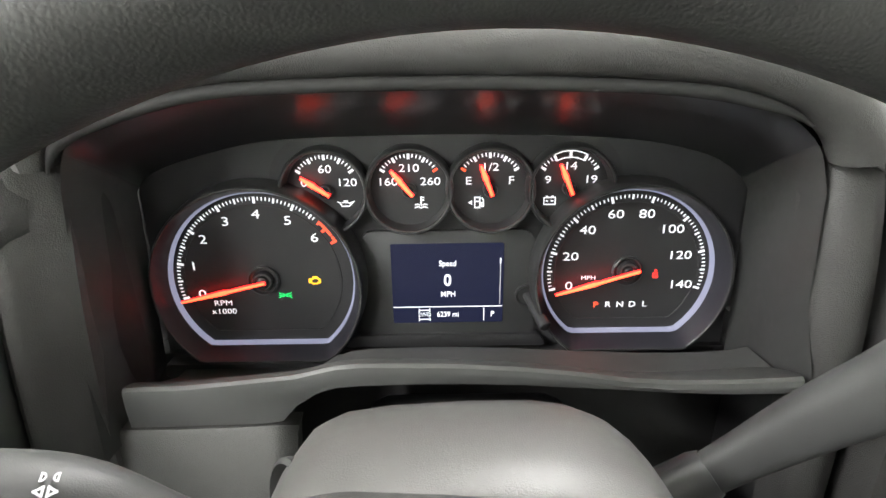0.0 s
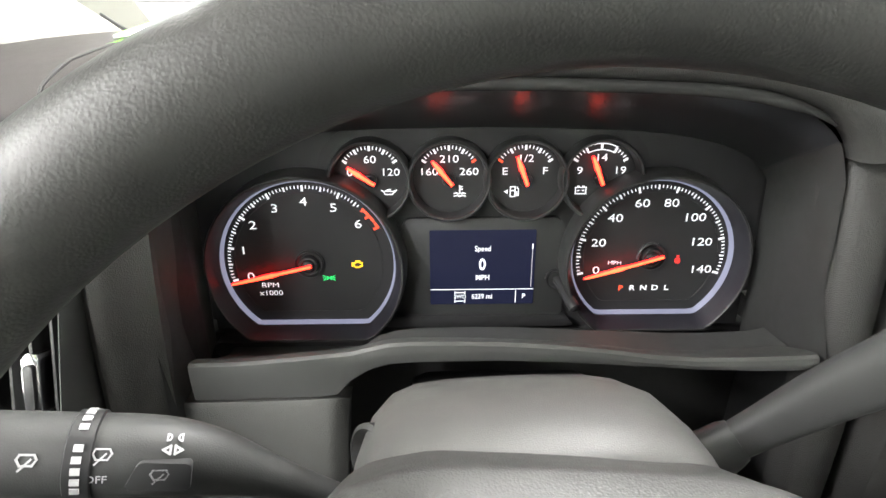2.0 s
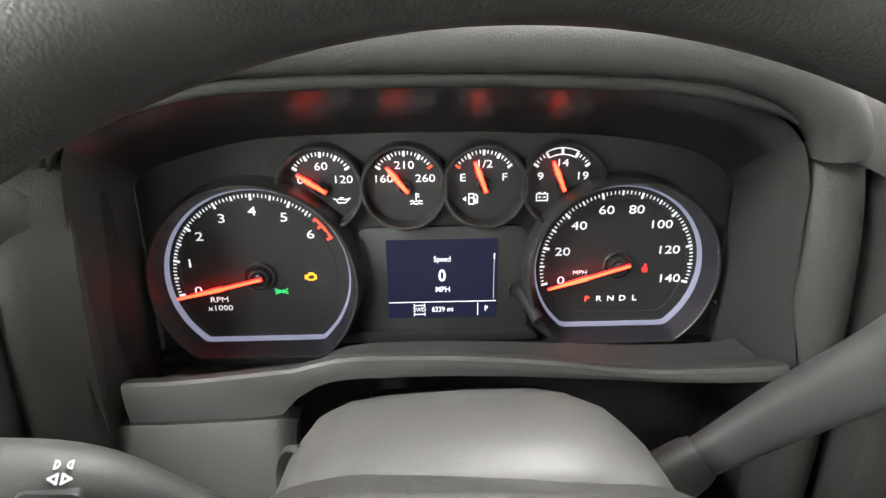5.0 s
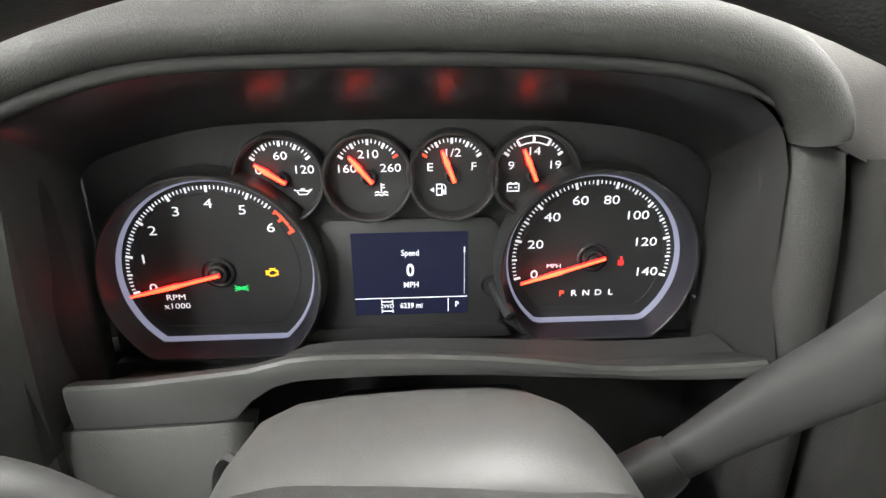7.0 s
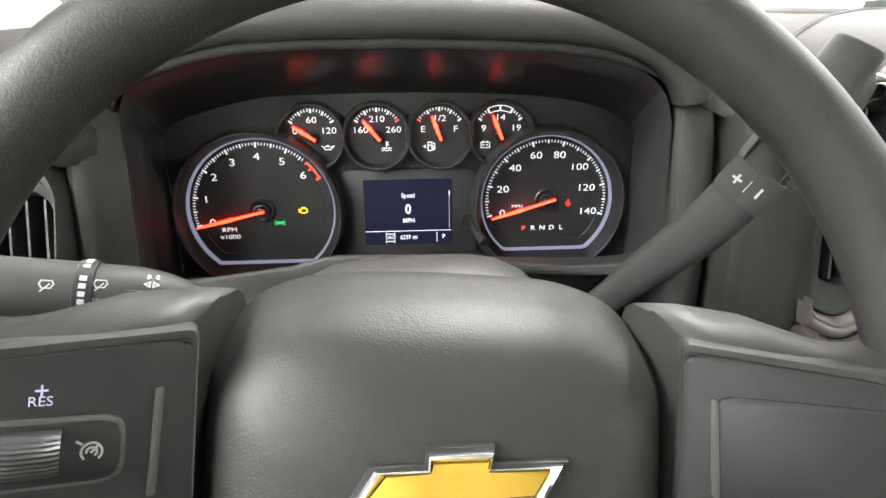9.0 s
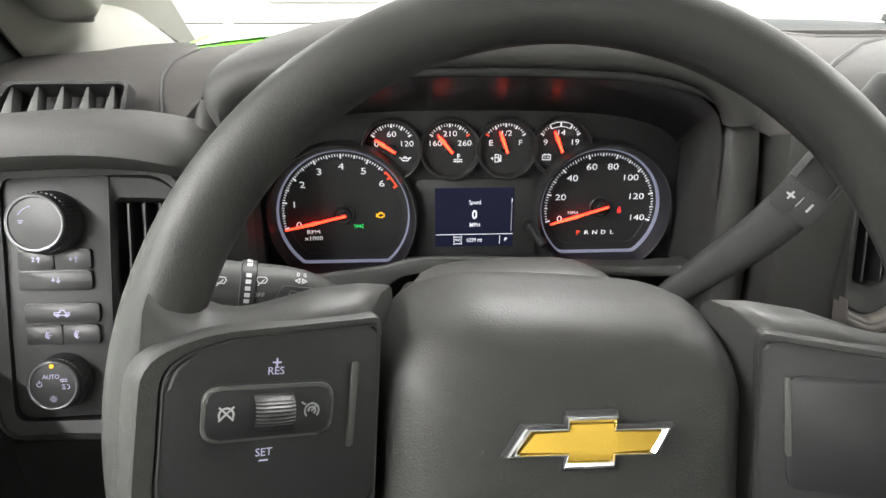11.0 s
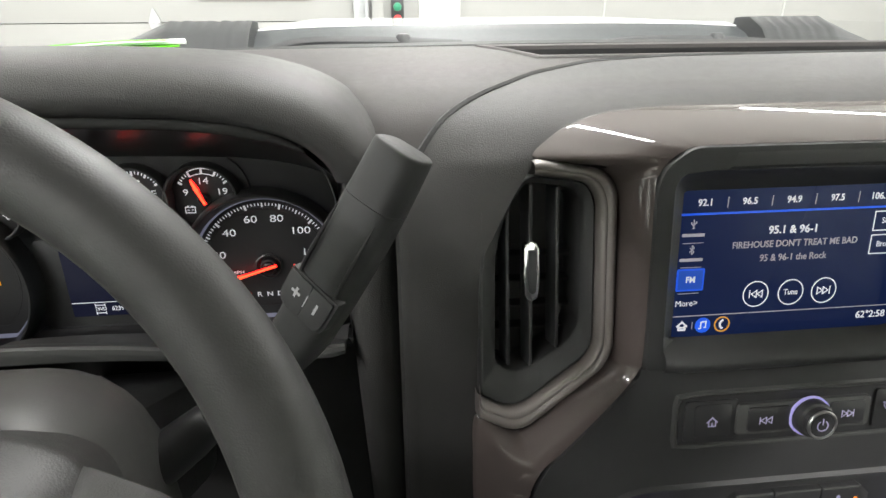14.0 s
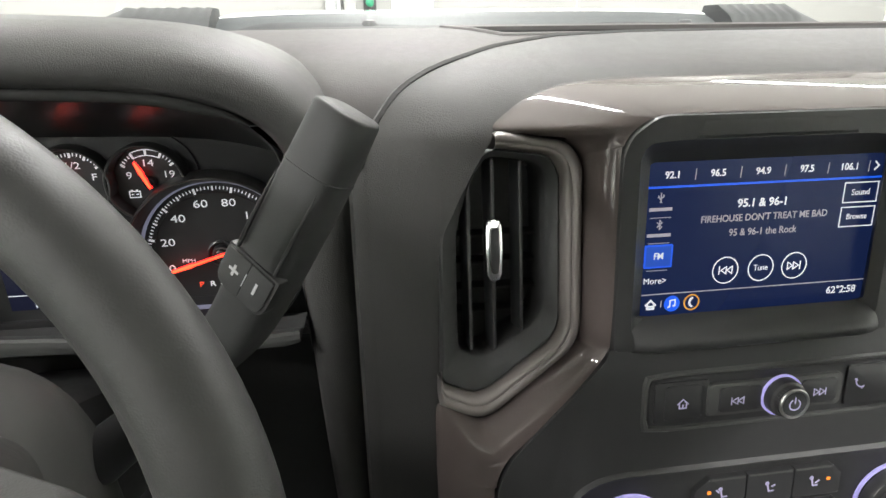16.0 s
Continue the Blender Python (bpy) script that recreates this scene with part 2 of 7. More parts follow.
def sweep(path, radius, m=I4, n=10, closed=False, flat=1.0):
    """A tube along a path of points; radius a number or one for each point."""
    pts = [Vector(p) for p in path]
    k = len(pts)
    rad = radius if isinstance(radius, (list, tuple)) else [radius] * k
    rings = []
    side = None
    for i in range(k):
        t = (pts[(i + 1) % k] - pts[i - 1]) if closed else (pts[min(i + 1, k - 1)] - pts[max(i - 1, 0)])
        t.normalize()
        if side is None:
            side = t.orthogonal().normalized()
        side = (side - t * side.dot(t)).normalized()
        up = t.cross(side)
        rings.append([tuple(pts[i] + (side * math.cos(a) + up * math.sin(a) * flat) * rad[i]) for a in (2 * math.pi * j / n for j in range(n))])
    if closed:
        rings.append(rings[0])
        bm = loops(rings, m)
        bmesh.ops.remove_doubles(bm, verts=bm.verts, dist=1e-6)
        return bm
    return loops(rings, m, True, True, True)


def spline(points, n):
    """n points on a smooth curve through the given ones."""
    P = [Vector(p) for p in points]
    out = []
    k = len(P) - 1
    for i in range(n):
        s = i / (n - 1) * k
        j = min(int(s), k - 1)
        t = s - j
        a, b, c, d = P[max(j - 1, 0)], P[j], P[j + 1], P[min(j + 2, k)]
        out.append(0.5 * ((2 * b) + (c - a) * t + (2 * a - 5 * b + 4 * c - d) * t * t + (3 * b - a - 3 * c + d) * t ** 3))
    return out


def skin(rows, thickness=0.0, away=(0, 0, 0)):
    """A sheet through rows of points; with a thickness it is closed towards 'away'."""
    bm = bmesh.new()
    g = [[bm.verts.new(p) for p in row] for row in rows]
    for a, b in zip(g, g[1:]):
        for i in range(len(a) - 1):
            bm.faces.new((a[i], a[i + 1], b[i + 1], b[i]))
    if thickness:
        off = Vector(away).normalized() * thickness
        h = [[bm.verts.new(v.co + off) for v in row] for row in g]
        for a, b in zip(h, h[1:]):
            for i in range(len(a) - 1):
                bm.faces.new((a[i], b[i], b[i + 1], a[i + 1]))
        edge = [*[(0, i) for i in range(len(g[0]))], *[(i, len(g[0]) - 1) for i in range(1, len(g))],
                *[(len(g) - 1, i) for i in range(len(g[0]) - 2, -1, -1)], *[(i, 0) for i in range(len(g) - 2, 0, -1)]]
        for (a, b), (c, d) in zip(edge, edge[1:] + edge[:1]):
            bm.faces.new((g[a][b], g[c][d], h[c][d], h[a][b]))
    return bm


def text_mesh(words, size, m, wide=1.0, align="CENTER", bold=0.0, shear=0.0):
    """Letters of cap height 'size', standing on the middle of the place, 0.2 mm thick."""
    cu = bpy.data.curves.new("letters", "FONT")
    cu.body, cu.align_x, cu.align_y = words, align, "CENTER"
    cu.size = size / 0.73
    cu.extrude = 0.0001
    cu.offset = bold
    cu.shear = shear
    cu.resolution_u = 3
    ob = bpy.data.objects.new("letters", cu)
    scene.collection.objects.link(ob)
    me = bpy.data.meshes.new_from_object(ob.evaluated_get(bpy.context.evaluated_depsgraph_get()))
    bm = bmesh.new()
    bm.from_mesh(me)
    bpy.data.objects.remove(ob)
    bpy.data.curves.remove(cu)
    bpy.data.meshes.remove(me)
    bmesh.ops.remove_doubles(bm, verts=bm.verts, dist=1e-6)
    bm.transform(m @ Matrix.Diagonal((wide, 1, 1, 1)))
    return bm


def letters(name, words, size, m, mat, parent, wide=1.0, bold=0.0, align="CENTER", shear=0.0, label=""):
    bm = text_mesh(words, size, m, wide, align, bold, shear)
    if name != "numeral" or len(words) < 2:
        return part(name, bm, mat, parent, label, smooth=0)
    # each digit by itself
    left = set(bm.verts)
    while left:
        todo, island = [left.pop()], set()
        while todo:
            v = todo.pop()
            island.add(v)
            for e in v.link_edges:
                w = e.other_vert(v)
                if w in left:
                    left.discard(w)
                    todo.append(w)
        digit = bmesh.new()
        new_verts = {v: digit.verts.new(v.co) for v in island}
        for f in bm.faces:
            if f.verts[0] in island:
                digit.faces.new([new_verts[v] for v in f.verts])
        part("digit", digit, mat, parent, smooth=0)
    bm.free()


def strokes(polylines, width, m, z=0.0002, closed=()):
    """Flat strokes of an icon, 0.2 mm thick."""
    bm = bmesh.new()
    for k, line in enumerate(polylines):
        pts = list(line) + ([line[0]] if k in closed else [])
        for (x0, y0), (x1, y1) in zip(pts, pts[1:]):
            d = Vector((x1 - x0, y1 - y0))
            if d.length < 1e-7:
                continue
            d.normalize()
            e, s = d * width * 0.5, Vector((-d.y, d.x)) * width * 0.5
            quad = [(x0 - e.x - s.x, y0 - e.y - s.y), (x1 + e.x - s.x, y1 + e.y - s.y), (x1 + e.x + s.x, y1 + e.y + s.y), (x0 - e.x + s.x, y0 - e.y + s.y)]
            prism(quad, 0, z, bm=bm)
    bm.transform(m)
    return bm


def arc(cx, cy, r, a0, a1, n=12):
    return [(cx + r * math.cos(radians(a0 + (a1 - a0) * i / n)), cy + r * math.sin(radians(a0 + (a1 - a0) * i / n))) for i in range(n + 1)]


def icon(name, lines, width, m, mat, parent, closed=(), label=""):
    return part(name, strokes(lines, width, m, closed=closed), mat, parent, label, smooth=0)


# ---- garage ----
def wall(name, size, place, mat, label, category="wall"):
    return tagged(link(name, box(size, Matrix.Translation(place)), mat, smooth=0), label, category, kind="structure")


X0, X1, Y0, Y1, ZC = -4.2, 5.6, -6.5, 5.2, 3.3
wall("floor", (X1 - X0, Y1 - Y0, 0.2), ((X0 + X1) / 2, (Y0 + Y1) / 2, -0.1), CONCRETE, "smooth grey concrete garage floor", "floor")
wall("ceiling", (X1 - X0, Y1 - Y0, 0.2), ((X0 + X1) / 2, (Y0 + Y1) / 2, ZC + 0.1), WALLWHITE, "white painted garage ceiling", "ceiling")
wall("wall_west", (0.2, Y1 - Y0, ZC), (X0 - 0.1, (Y0 + Y1) / 2, ZC / 2), WALLWHITE, "plain white painted garage side wall")
wall("wall_east", (0.2, Y1 - Y0, ZC), (X1 + 0.1, (Y0 + Y1) / 2, ZC / 2), WALLWHITE, "plain white painted garage side wall")
wall("wall_south", (X1 - X0, 0.2, ZC), ((X0 + X1) / 2, Y0 - 0.1, ZC / 2), WALLWHITE, "plain white painted garage rear wall")
wall("wall_north", (X1 - 0.29, 0.2, ZC), ((X1 + 0.29) / 2, Y1 + 0.1, ZC / 2), PANELWHITE_DIM, "white panelled garage wall beside the overhead door")
wall("wall_lintel", (0.29 - X0, 0.2, 0.28), ((X0 + 0.29) / 2, Y1 + 0.1, ZC - 0.14), PANELWHITE_DIM, "white wall above the overhead door")
for x in (2.33, 4.1):
    wall("panel_joint", (0.012, 0.01, ZC), (x, Y1 - 0.003, ZC / 2), SEALGREY, "thin grey joint between white wall panels", "wall joint")


def garage_door():
    door = thing("garage_door", (-1.95, Y1 + 0.05, 0), "white sectional overhead garage door, closed", "garage door", kind="structure")
    h = 0.60
    for i in range(5):
        z = 0.01 + i * h
        part("door_section", box((4.45, 0.05, h - 0.008), Matrix.Translation((-2.0, Y1 + 0.05, z + h / 2)), 0.004), DOORWHITE_DIM, door)
    for x in (-3.3, -1.69):
        for z in (1.21, 1.81):
            m = plane_frame((x, Y1 + 0.02, z), 0)
            hinge = part("hinge", prism(rounded([(0, -0.125), (0.045, -0.03), (0.045, 0.03), (0, 0.125), (-0.045, 0.03), (-0.045, -0.03)], 0.01), 0, 0.006, m, 0.002), STEEL, door, "galvanised steel door hinge")
            part("hinge_pin", sweep([(-0.05, 0, 0.012), (0.05, 0, 0.012)], 0.009, m, 10), STEEL, hinge)
    part("window_frame", loops([[(x, y, z) for x, y in rounded(rect(a, b), 0.03)] for a, b, z in ((0.98, 0.36, 0), (0.96, 0.34, 0.02), (0.80, 0.22, 0.02), (0.79, 0.21, 0.004))], plane_frame((-0.82, Y1 + 0.024, 1.56), 0)), DOORWHITE_DIM, door)
    part("window_pane", prism(rect(0.80, 0.22), 0, 0.005, plane_frame((-0.82, Y1 + 0.024, 1.56), 0)), PAPER_WHITE, door, "frosted white window pane")
    track = part("track", box((0.10, 0.05, 3.2), Matrix.Translation((0.08, Y1 - 0.02, 1.6)), 0.004), STEEL, door, "galvanised vertical door track")
    part("track_lip", box((0.03, 0.09, 3.2), Matrix.Translation((0.145, Y1 - 0.05, 1.6)), 0.003), STEEL, track)
    part("jamb", box((0.10, 0.06, 3.4), Matrix.Translation((0.24, Y1 - 0.02, 1.7)), 0.004), DOORWHITE_DIM, door, "white painted door jamb")


garage_door()


def signal_light():
    s = thing("signal_light", (0.42, Y1, 1.2), "small wall-mounted red and green traffic signal box", "signal light")
    m = plane_frame((0.415, Y1 - 0.02, 1.30), 0)
    part("housing", prism(rounded(rect(0.11, 0.27), 0.012), -0.02, 0.06, m, 0.006), SATIN, s, "black plastic housing")
    part("red_lens", lathe([(0.036, 0.06), (0.034, 0.07), (0.02, 0.078), (0.001, 0.08)], at(m, 0, -0.07), 20), REDLAMP, s, "red lens")
    part("green_lens", lathe([(0.036, 0.06), (0.034, 0.07), (0.02, 0.078), (0.001, 0.08)], at(m, 0, 0.03), 20), material("unlit green lens", (0.03, 0.22, 0.12), 0.3), s, "dark green lens")


signal_light()


def wall_box():
    s = thing("wall_box", (0.80, Y1, 1.18), "shallow white cabinet on the garage wall with a dark vent", "wall cabinet")
    m = plane_frame((0.79, Y1, 1.55), 0)
    part("cabinet_body", prism(rounded(rect(0.36, 0.95), 0.01), -0.0, 0.08, m, 0.005), WALLWHITE, s)
    part("vent_slot", prism(rounded(rect(0.11, 0.018), 0.004), 0.08, 0.084, at(m, 0.07, -0.355), 0.001), SATIN, s, "dark slot")


wall_box()


def ceiling_lamp(x, y):
    lamp = thing("ceiling_lamp", (x, y, 3.3), "long white linear ceiling lamp, switched on", "ceiling lamp", group="garage ceiling lamps")
    part("lamp_body", box((0.16, 2.3, 0.07), Matrix.Translation((x, y, 3.262)), 0.01), WALLWHITE, lamp)
    part("diffuser", box((0.12, 2.2, 0.03), Matrix.Translation((x, y, 3.212)), 0.008), LAMPGLOW, lamp, "glowing diffuser")


for spot in LAMP_SPOTS:
    ceiling_lamp(*spot)


# ---- truck outside the glass ----
def truck_hood():
    hood = thing("truck_hood", (0.45, 1.4, 1.2), "white painted pickup truck hood with a raised centre", "truck hood")
    rows = []
    for i in range(15):
        y = 0.74 + i * 0.085
        row = []
        for j in range(33):
            x = -0.55 + j * 2.06 / 32
            u = abs(x - 0.48)
            bulge = 0.045 * (1 - min(max((u - 0.46) / 0.14, 0), 1) ** 2 * (3 - 2 * min(max((u - 0.46) / 0.14, 0), 1)))
            z = 1.402 + bulge - 0.09 * max(u - 0.55, 0) - 0.035 * (y - 0.74) - 0.06 * max(y - 1.5, 0) ** 2
            row.append((x, y, z))
        rows.append(row)
    part("hood_skin", skin(rows, 0.02, (0, 0, -1)), BODYWHITE, hood)
    for s in (-1, 1):
        part("fender", box((0.25, 1.7, 0.5), Matrix.Translation((0.48 + s * 1.12, 1.3, 1.06)), 0.06, 4), BODYWHITE, hood)
    return hood


truck_hood()


def cowl():
    c = thing("cowl_panel", (0.45, 0.6, 1.38), "grey plastic cowl below the windshield with dark hood end caps", "cowl panel")
    prof = [(0.44, 1.385), (0.52, 1.392), (0.60, 1.400), (0.66, 1.412), (0.705, 1.438), (0.74, 1.447), (0.75, 1.43)]
    rows = []
    for j in range(25):
        x = -0.06 + j * 1.08 / 24
        u = abs(x - 0.48) / 0.54
        rows.append([(x, y, z - 0.014 * u ** 4) for y, z in prof])
    part("cowl_face", skin(rows, 0.006, (0, 0.3, -1)), COWLGREY, c)
    part("cowl_base", box((2.1, 0.40, 0.03), Matrix.Translation((0.45, 0.55, 1.37)), 0.006), COWLBLACK, c)
    part("windshield_seal", sweep([(x, 0.385 - 0.12 * ((x - 0.48) / 0.9) ** 2, 1.436 - 0.012 * ((x - 0.48) / 0.9) ** 2) for x in [-0.38 + k * 0.06 for k in range(30)]], 0.011, n=8), VOIDBLACK, c, "black rubber seal")
    for s in (-1, 1):
        ring = []
        for q, h in ((-0.10, 0.0), (-0.045, 0.75), (0.0, 1.0), (0.05, 0.95), (0.06, 0.3)):
            row = []
            for k in range(33):
                t = k / 32
                up = (0.066 + 0.0022 * math.sin(t * 75)) if t < 0.58 else lerp(0.062, 0.016, (t - 0.58) / 0.42)
                row.append((0.48 + s * (0.476 + 0.27 * t), 0.70 + q, 1.392 + h * up))
            ring.append(row)
        part("hood_end_cap", skin(ring, 0.05, (0, 0, -1)), CAPGREY, c, "ribbed grey end cap")
    return c


cowl()


def wiper(x0, x1, y, z):
    w = thing("windshield_wiper", ((x0 + x1) / 2, y, z), "black windshield wiper lying on the cowl", "wiper", group="windshield wipers")
    pts = spline([(x0, y, z - 0.012), (x0 + (x1 - x0) * 0.2, y - 0.01, z + 0.004), (x0 + (x1 - x0) * 0.6, y - 0.015, z + 0.004), (x1, y - 0.02, z - 0.002)], 14)
    part("wiper_arm", sweep(pts, 0.008, n=8, flat=0.6), COWLBLACK, w)
    part("wiper_blade", sweep([p + Vector((0.02, -0.03, -0.008)) for p in pts], 0.005, n=6), COWLBLACK, w)
    part("wiper_pivot", lathe([(0.014, -0.01), (0.014, 0.008), (0.009, 0.014), (0.001, 0.015)], Matrix.Translation((x0 + 0.7 * (x1 - x0), y - 0.01, z)), 16), COWLBLACK, w)


wiper(0.04, 0.37, 0.60, 1.428)
wiper(0.60, 0.93, 0.60, 1.424)


# ---- cab shell ----
def cab():
    # windshield: a bowed pane from the dash to the roof
    rows = []
    for i in range(9):
        t = i / 8
        rows.append([(x, 0.39 - 0.60 * t - 0.11 * ((x - 0.48) / 0.87) ** 2 * (1 - 0.3 * t), 1.425 + 0.50 * t - 0.004 * ((x - 0.48) / 0.9) ** 2) for x in [-0.39 + k * 1.74 / 20 for k in range(21)]])
    ws = tagged(link("windshield", skin(rows), GLASS), "clear curved truck windshield", "windshield", kind="structure")
    ws.visible_shadow = False
    tagged(link("cab_roof", box((1.95, 2.0, 0.05), Matrix.Translation((0.48, -1.18, 1.955)), 0.02), HEADLINER), "light grey fabric headliner of the truck cab", "headliner", kind="structure")
    for s in (-1, 1):
        x = 0.48 + s * 0.925
        # Unseen doors; sill heights differ to admit or hold back side light.
        tagged(link("cab_door", box((0.09, 2.2, 0.50 if s > 0 else 0.62), Matrix.Translation((x, -0.75, 0.90 if s > 0 else 0.96)), 0.03, 4), PLASTIC), "black truck door panel below its window", "door panel", kind="structure")
        tagged(link("pillar_rear", box((0.09, 0.16, 0.80), Matrix.Translation((x, -1.1, 1.55)), 0.02), PILLAR), "grey trimmed cab pillar", "pillar", kind="structure")
        g = tagged(link("side_window", box((0.005, 1.9, 0.80), Matrix.Translation((x, -0.75, 1.54))), GLASS, smooth=0), "clear truck side window", "side window", kind="structure")
        g.visible_shadow = False
        path = spline([(x + s * -0.01, 0.34, 1.36), (x - s * 0.005, 0.26, 1.43), (x, 0.12, 1.56), (x, -0.06, 1.72), (x - s * 0.03, -0.26, 1.92)], 14)
        rings = []
        for p in path:
            rings.append([(p.x - s * dx, p.y + dy, p.z + dz) for dx, dy, dz in ((0.075, 0.05, 0.035), (0.06, 0.0, -0.01), (0.03, -0.05, -0.045), (-0.03, -0.07, -0.06), (-0.05, 0.0, 0.0), (-0.03, 0.07, 0.06), (0.03, 0.08, 0.07))])
        tagged(link("pillar_front", loops(rings, cap0=True, cap1=True), PILLAR), "light grey woven windshield pillar trim", "pillar", kind="structure")
    # Added panel; its black stands for door and pillar trim in shade.
    sail = skin([[(-0.452, 0.30, 1.33), (-0.452, 0.10, 1.33), (-0.452, -0.16, 1.33), (-0.452, -0.30, 1.33)], [(-0.450, 0.30, 1.42), (-0.450, 0.16, 1.46), (-0.450, 0.00, 1.50), (-0.450, -0.10, 1.40)], [(-0.449, 0.24, 1.47), (-0.449, 0.12, 1.58), (-0.449, 0.02, 1.64), (-0.449, -0.04, 1.60)]], 0.02, (-1, 0, 0))
    tagged(link("shaded_door_trim", sail, PLASTIC), "added black panel standing for shaded door trim by the side window", "sail panel", kind="structure")
    tagged(link("cab_back", box((1.95, 0.08, 0.75), Matrix.Translation((0.48, -2.15, 1.1)), 0.02), PLASTIC), "black rear wall of the truck cab", "cab wall", kind="structure")
    g = tagged(link("rear_window", box((1.7, 0.005, 0.45), Matrix.Translation((0.48, -2.15, 1.70))), GLASS, smooth=0), "clear rear window of the cab", "rear window", kind="structure")
    g.visible_shadow = False
    tagged(link("cab_floor", box((1.95, 2.6, 0.05), Matrix.Translation((0.48, -0.9, 0.62))), SEATCLOTH, smooth=0), "black carpeted cab floor", "cab floor", kind="structure")
    tagged(link("firewall", box((1.95, 0.05, 0.78), Matrix.Translation((0.48, 0.40, 1.0))), VOIDBLACK, smooth=0), "black cab bulkhead behind the dashboard", "bulkhead", kind="structure")


cab()


def seat(x):
    s = thing("front_chair", (x, -1.0, 0.64), "black cloth truck front seat with head rest", "truck chair", group="front seats")
    part("seat_cushion", box((0.55, 0.55, 0.2), Matrix.Translation((x, -0.95, 0.86)), 0.07, 5), SEATCLOTH, s)
    part("seat_back", box((0.52, 0.16, 0.62), pose(x, -1.35, 1.22, -12), 0.07, 5), SEATCLOTH, s)
    part("head_rest", box((0.28, 0.11, 0.18), pose(x, -1.45, 1.64, -10), 0.045, 5), SEATCLOTH, s)
    part("seat_base", box((0.45, 0.45, 0.14), Matrix.Translation((x, -0.95, 0.71)), 0.02), PLASTIC, s)


seat(0.02)
seat(0.94)


def pillar_trim():
    """The flared inner skin of the driver's windshield pillar, from the glass to the door, with its black seal."""
    rows = [
        [(-0.352, 0.290, 1.425), (-0.346, 0.200, 1.430), (-0.356, 0.080, 1.430), (-0.430, 0.060, 1.415)],
        [(-0.366, 0.280, 1.434), (-0.362, 0.210, 1.455), (-0.385, 0.110, 1.455), (-0.440, 0.083, 1.431)],
        [(-0.380, 0.254, 1.455), (-0.380, 0.200, 1.475), (-0.405, 0.120, 1.480), (-0.442, 0.065, 1.455)],
        [(-0.386, 0.227, 1.478), (-0.390, 0.180, 1.495), (-0.415, 0.100, 1.500), (-0.444, 0.047, 1.481)],
        [(-0.384, 0.198, 1.502), (-0.390, 0.150, 1.520), (-0.415, 0.080, 1.525), (-0.444, 0.030, 1.510)],
        [(-0.376, 0.168, 1.527), (-0.385, 0.120, 1.545), (-0.410, 0.050, 1.550), (-0.444, 0.012, 1.537)],
        [(-0.360, 0.129, 1.560), (-0.372, 0.075, 1.580), (-0.400, 0.010, 1.585), (-0.440, -0.030, 1.575)],
        [(-0.352, 0.000, 1.670), (-0.365, -0.050, 1.690), (-0.395, -0.110, 1.700), (-0.440, -0.140, 1.690)],
        [(-0.345, -0.200, 1.840), (-0.360, -0.240, 1.860), (-0.390, -0.300, 1.870), (-0.440, -0.330, 1.860)],
    ]
    fine = [spline(row, 13) for row in rows]
    cols = [spline([row[k] for row in fine], 49) for k in range(13)]
    ob = tagged(link("pillar_trim", skin([[c[i] for c in cols] for i in range(49)], 0.004, (-1, 0.4, 0)), PILLAR, smooth=60), "light grey flared windshield pillar trim", "pillar trim", kind="structure")
    link("seal", sweep([p + Vector((0.001, 0.001, 0.001)) for p in cols[0]], 0.0032, n=8), VOIDBLACK, ob, "black rubber windshield seal")


pillar_trim()


def grab_handle():
    g = thing("grab_handle", (-0.39, 0.08, 1.485), "light grey plastic grab handle on the windshield pillar", "grab handle")
    path = spline([(-0.386, 0.082, 1.484), (-0.388, 0.050, 1.520), (-0.392, -0.030, 1.610), (-0.400, -0.120, 1.715), (-0.415, -0.165, 1.770)], 24)
    rings = []
    for i, p in enumerate(path):
        t = (path[min(i + 1, 23)] - path[max(i - 1, 0)]).normalized()
        x = (Vector((1, 0, 0)) - t * t.x).normalized()
        d = t.cross(x)
        k = (0.80, 0.93, 0.985)[i] if i < 3 else 1.0
        rings.append([tuple(p + x * 0.0315 * k * math.copysign(abs(math.cos(a)) ** 0.5, math.cos(a)) + d * 0.019 * k * math.copysign(abs(math.sin(a)) ** 0.5, math.sin(a))) for a in (2 * math.pi * j / 28 for j in range(28))])
    low = [tuple(Vector(v).lerp(path[0], 0.45) + Vector((0, 0.002, -0.0035))) for v in rings[0]]
    part("handle_bar", loops([low] + rings, cap0=True, cap1=True), PILLAR, g, smooth=60)
    part("handle_foot", box((0.040, 0.06, 0.04), pose(-0.398, 0.095, 1.502, -40), 0.010, 3), PILLAR, g)


grab_handle()


# ---- dashboard ----
dash = thing("dashboard", (0.45, 0.1, 1.0), "dark grey grained vinyl truck dashboard with a padded gauge hood", "dashboard")


def seam_y(x):
    """How far back the centre pad reaches, along its seam."""
    pts = [(0.236, -0.118), (0.250, -0.103), (0.267, -0.085), (0.292, -0.062), (0.318, -0.040), (0.344, -0.014), (0.40, 0.024), (0.48, 0.048), (0.64, 0.064), (1.4, 0.070)]
    for (a, b), (c, d) in zip(pts, pts[1:]):
        if a <= x <= c:
            return b + (d - b) * (x - a) / (c - a)
    return pts[0][1] if x < pts[0][0] else pts[-1][1]


TRAY = (0.3640, 1.16, 0.104, 0.225)


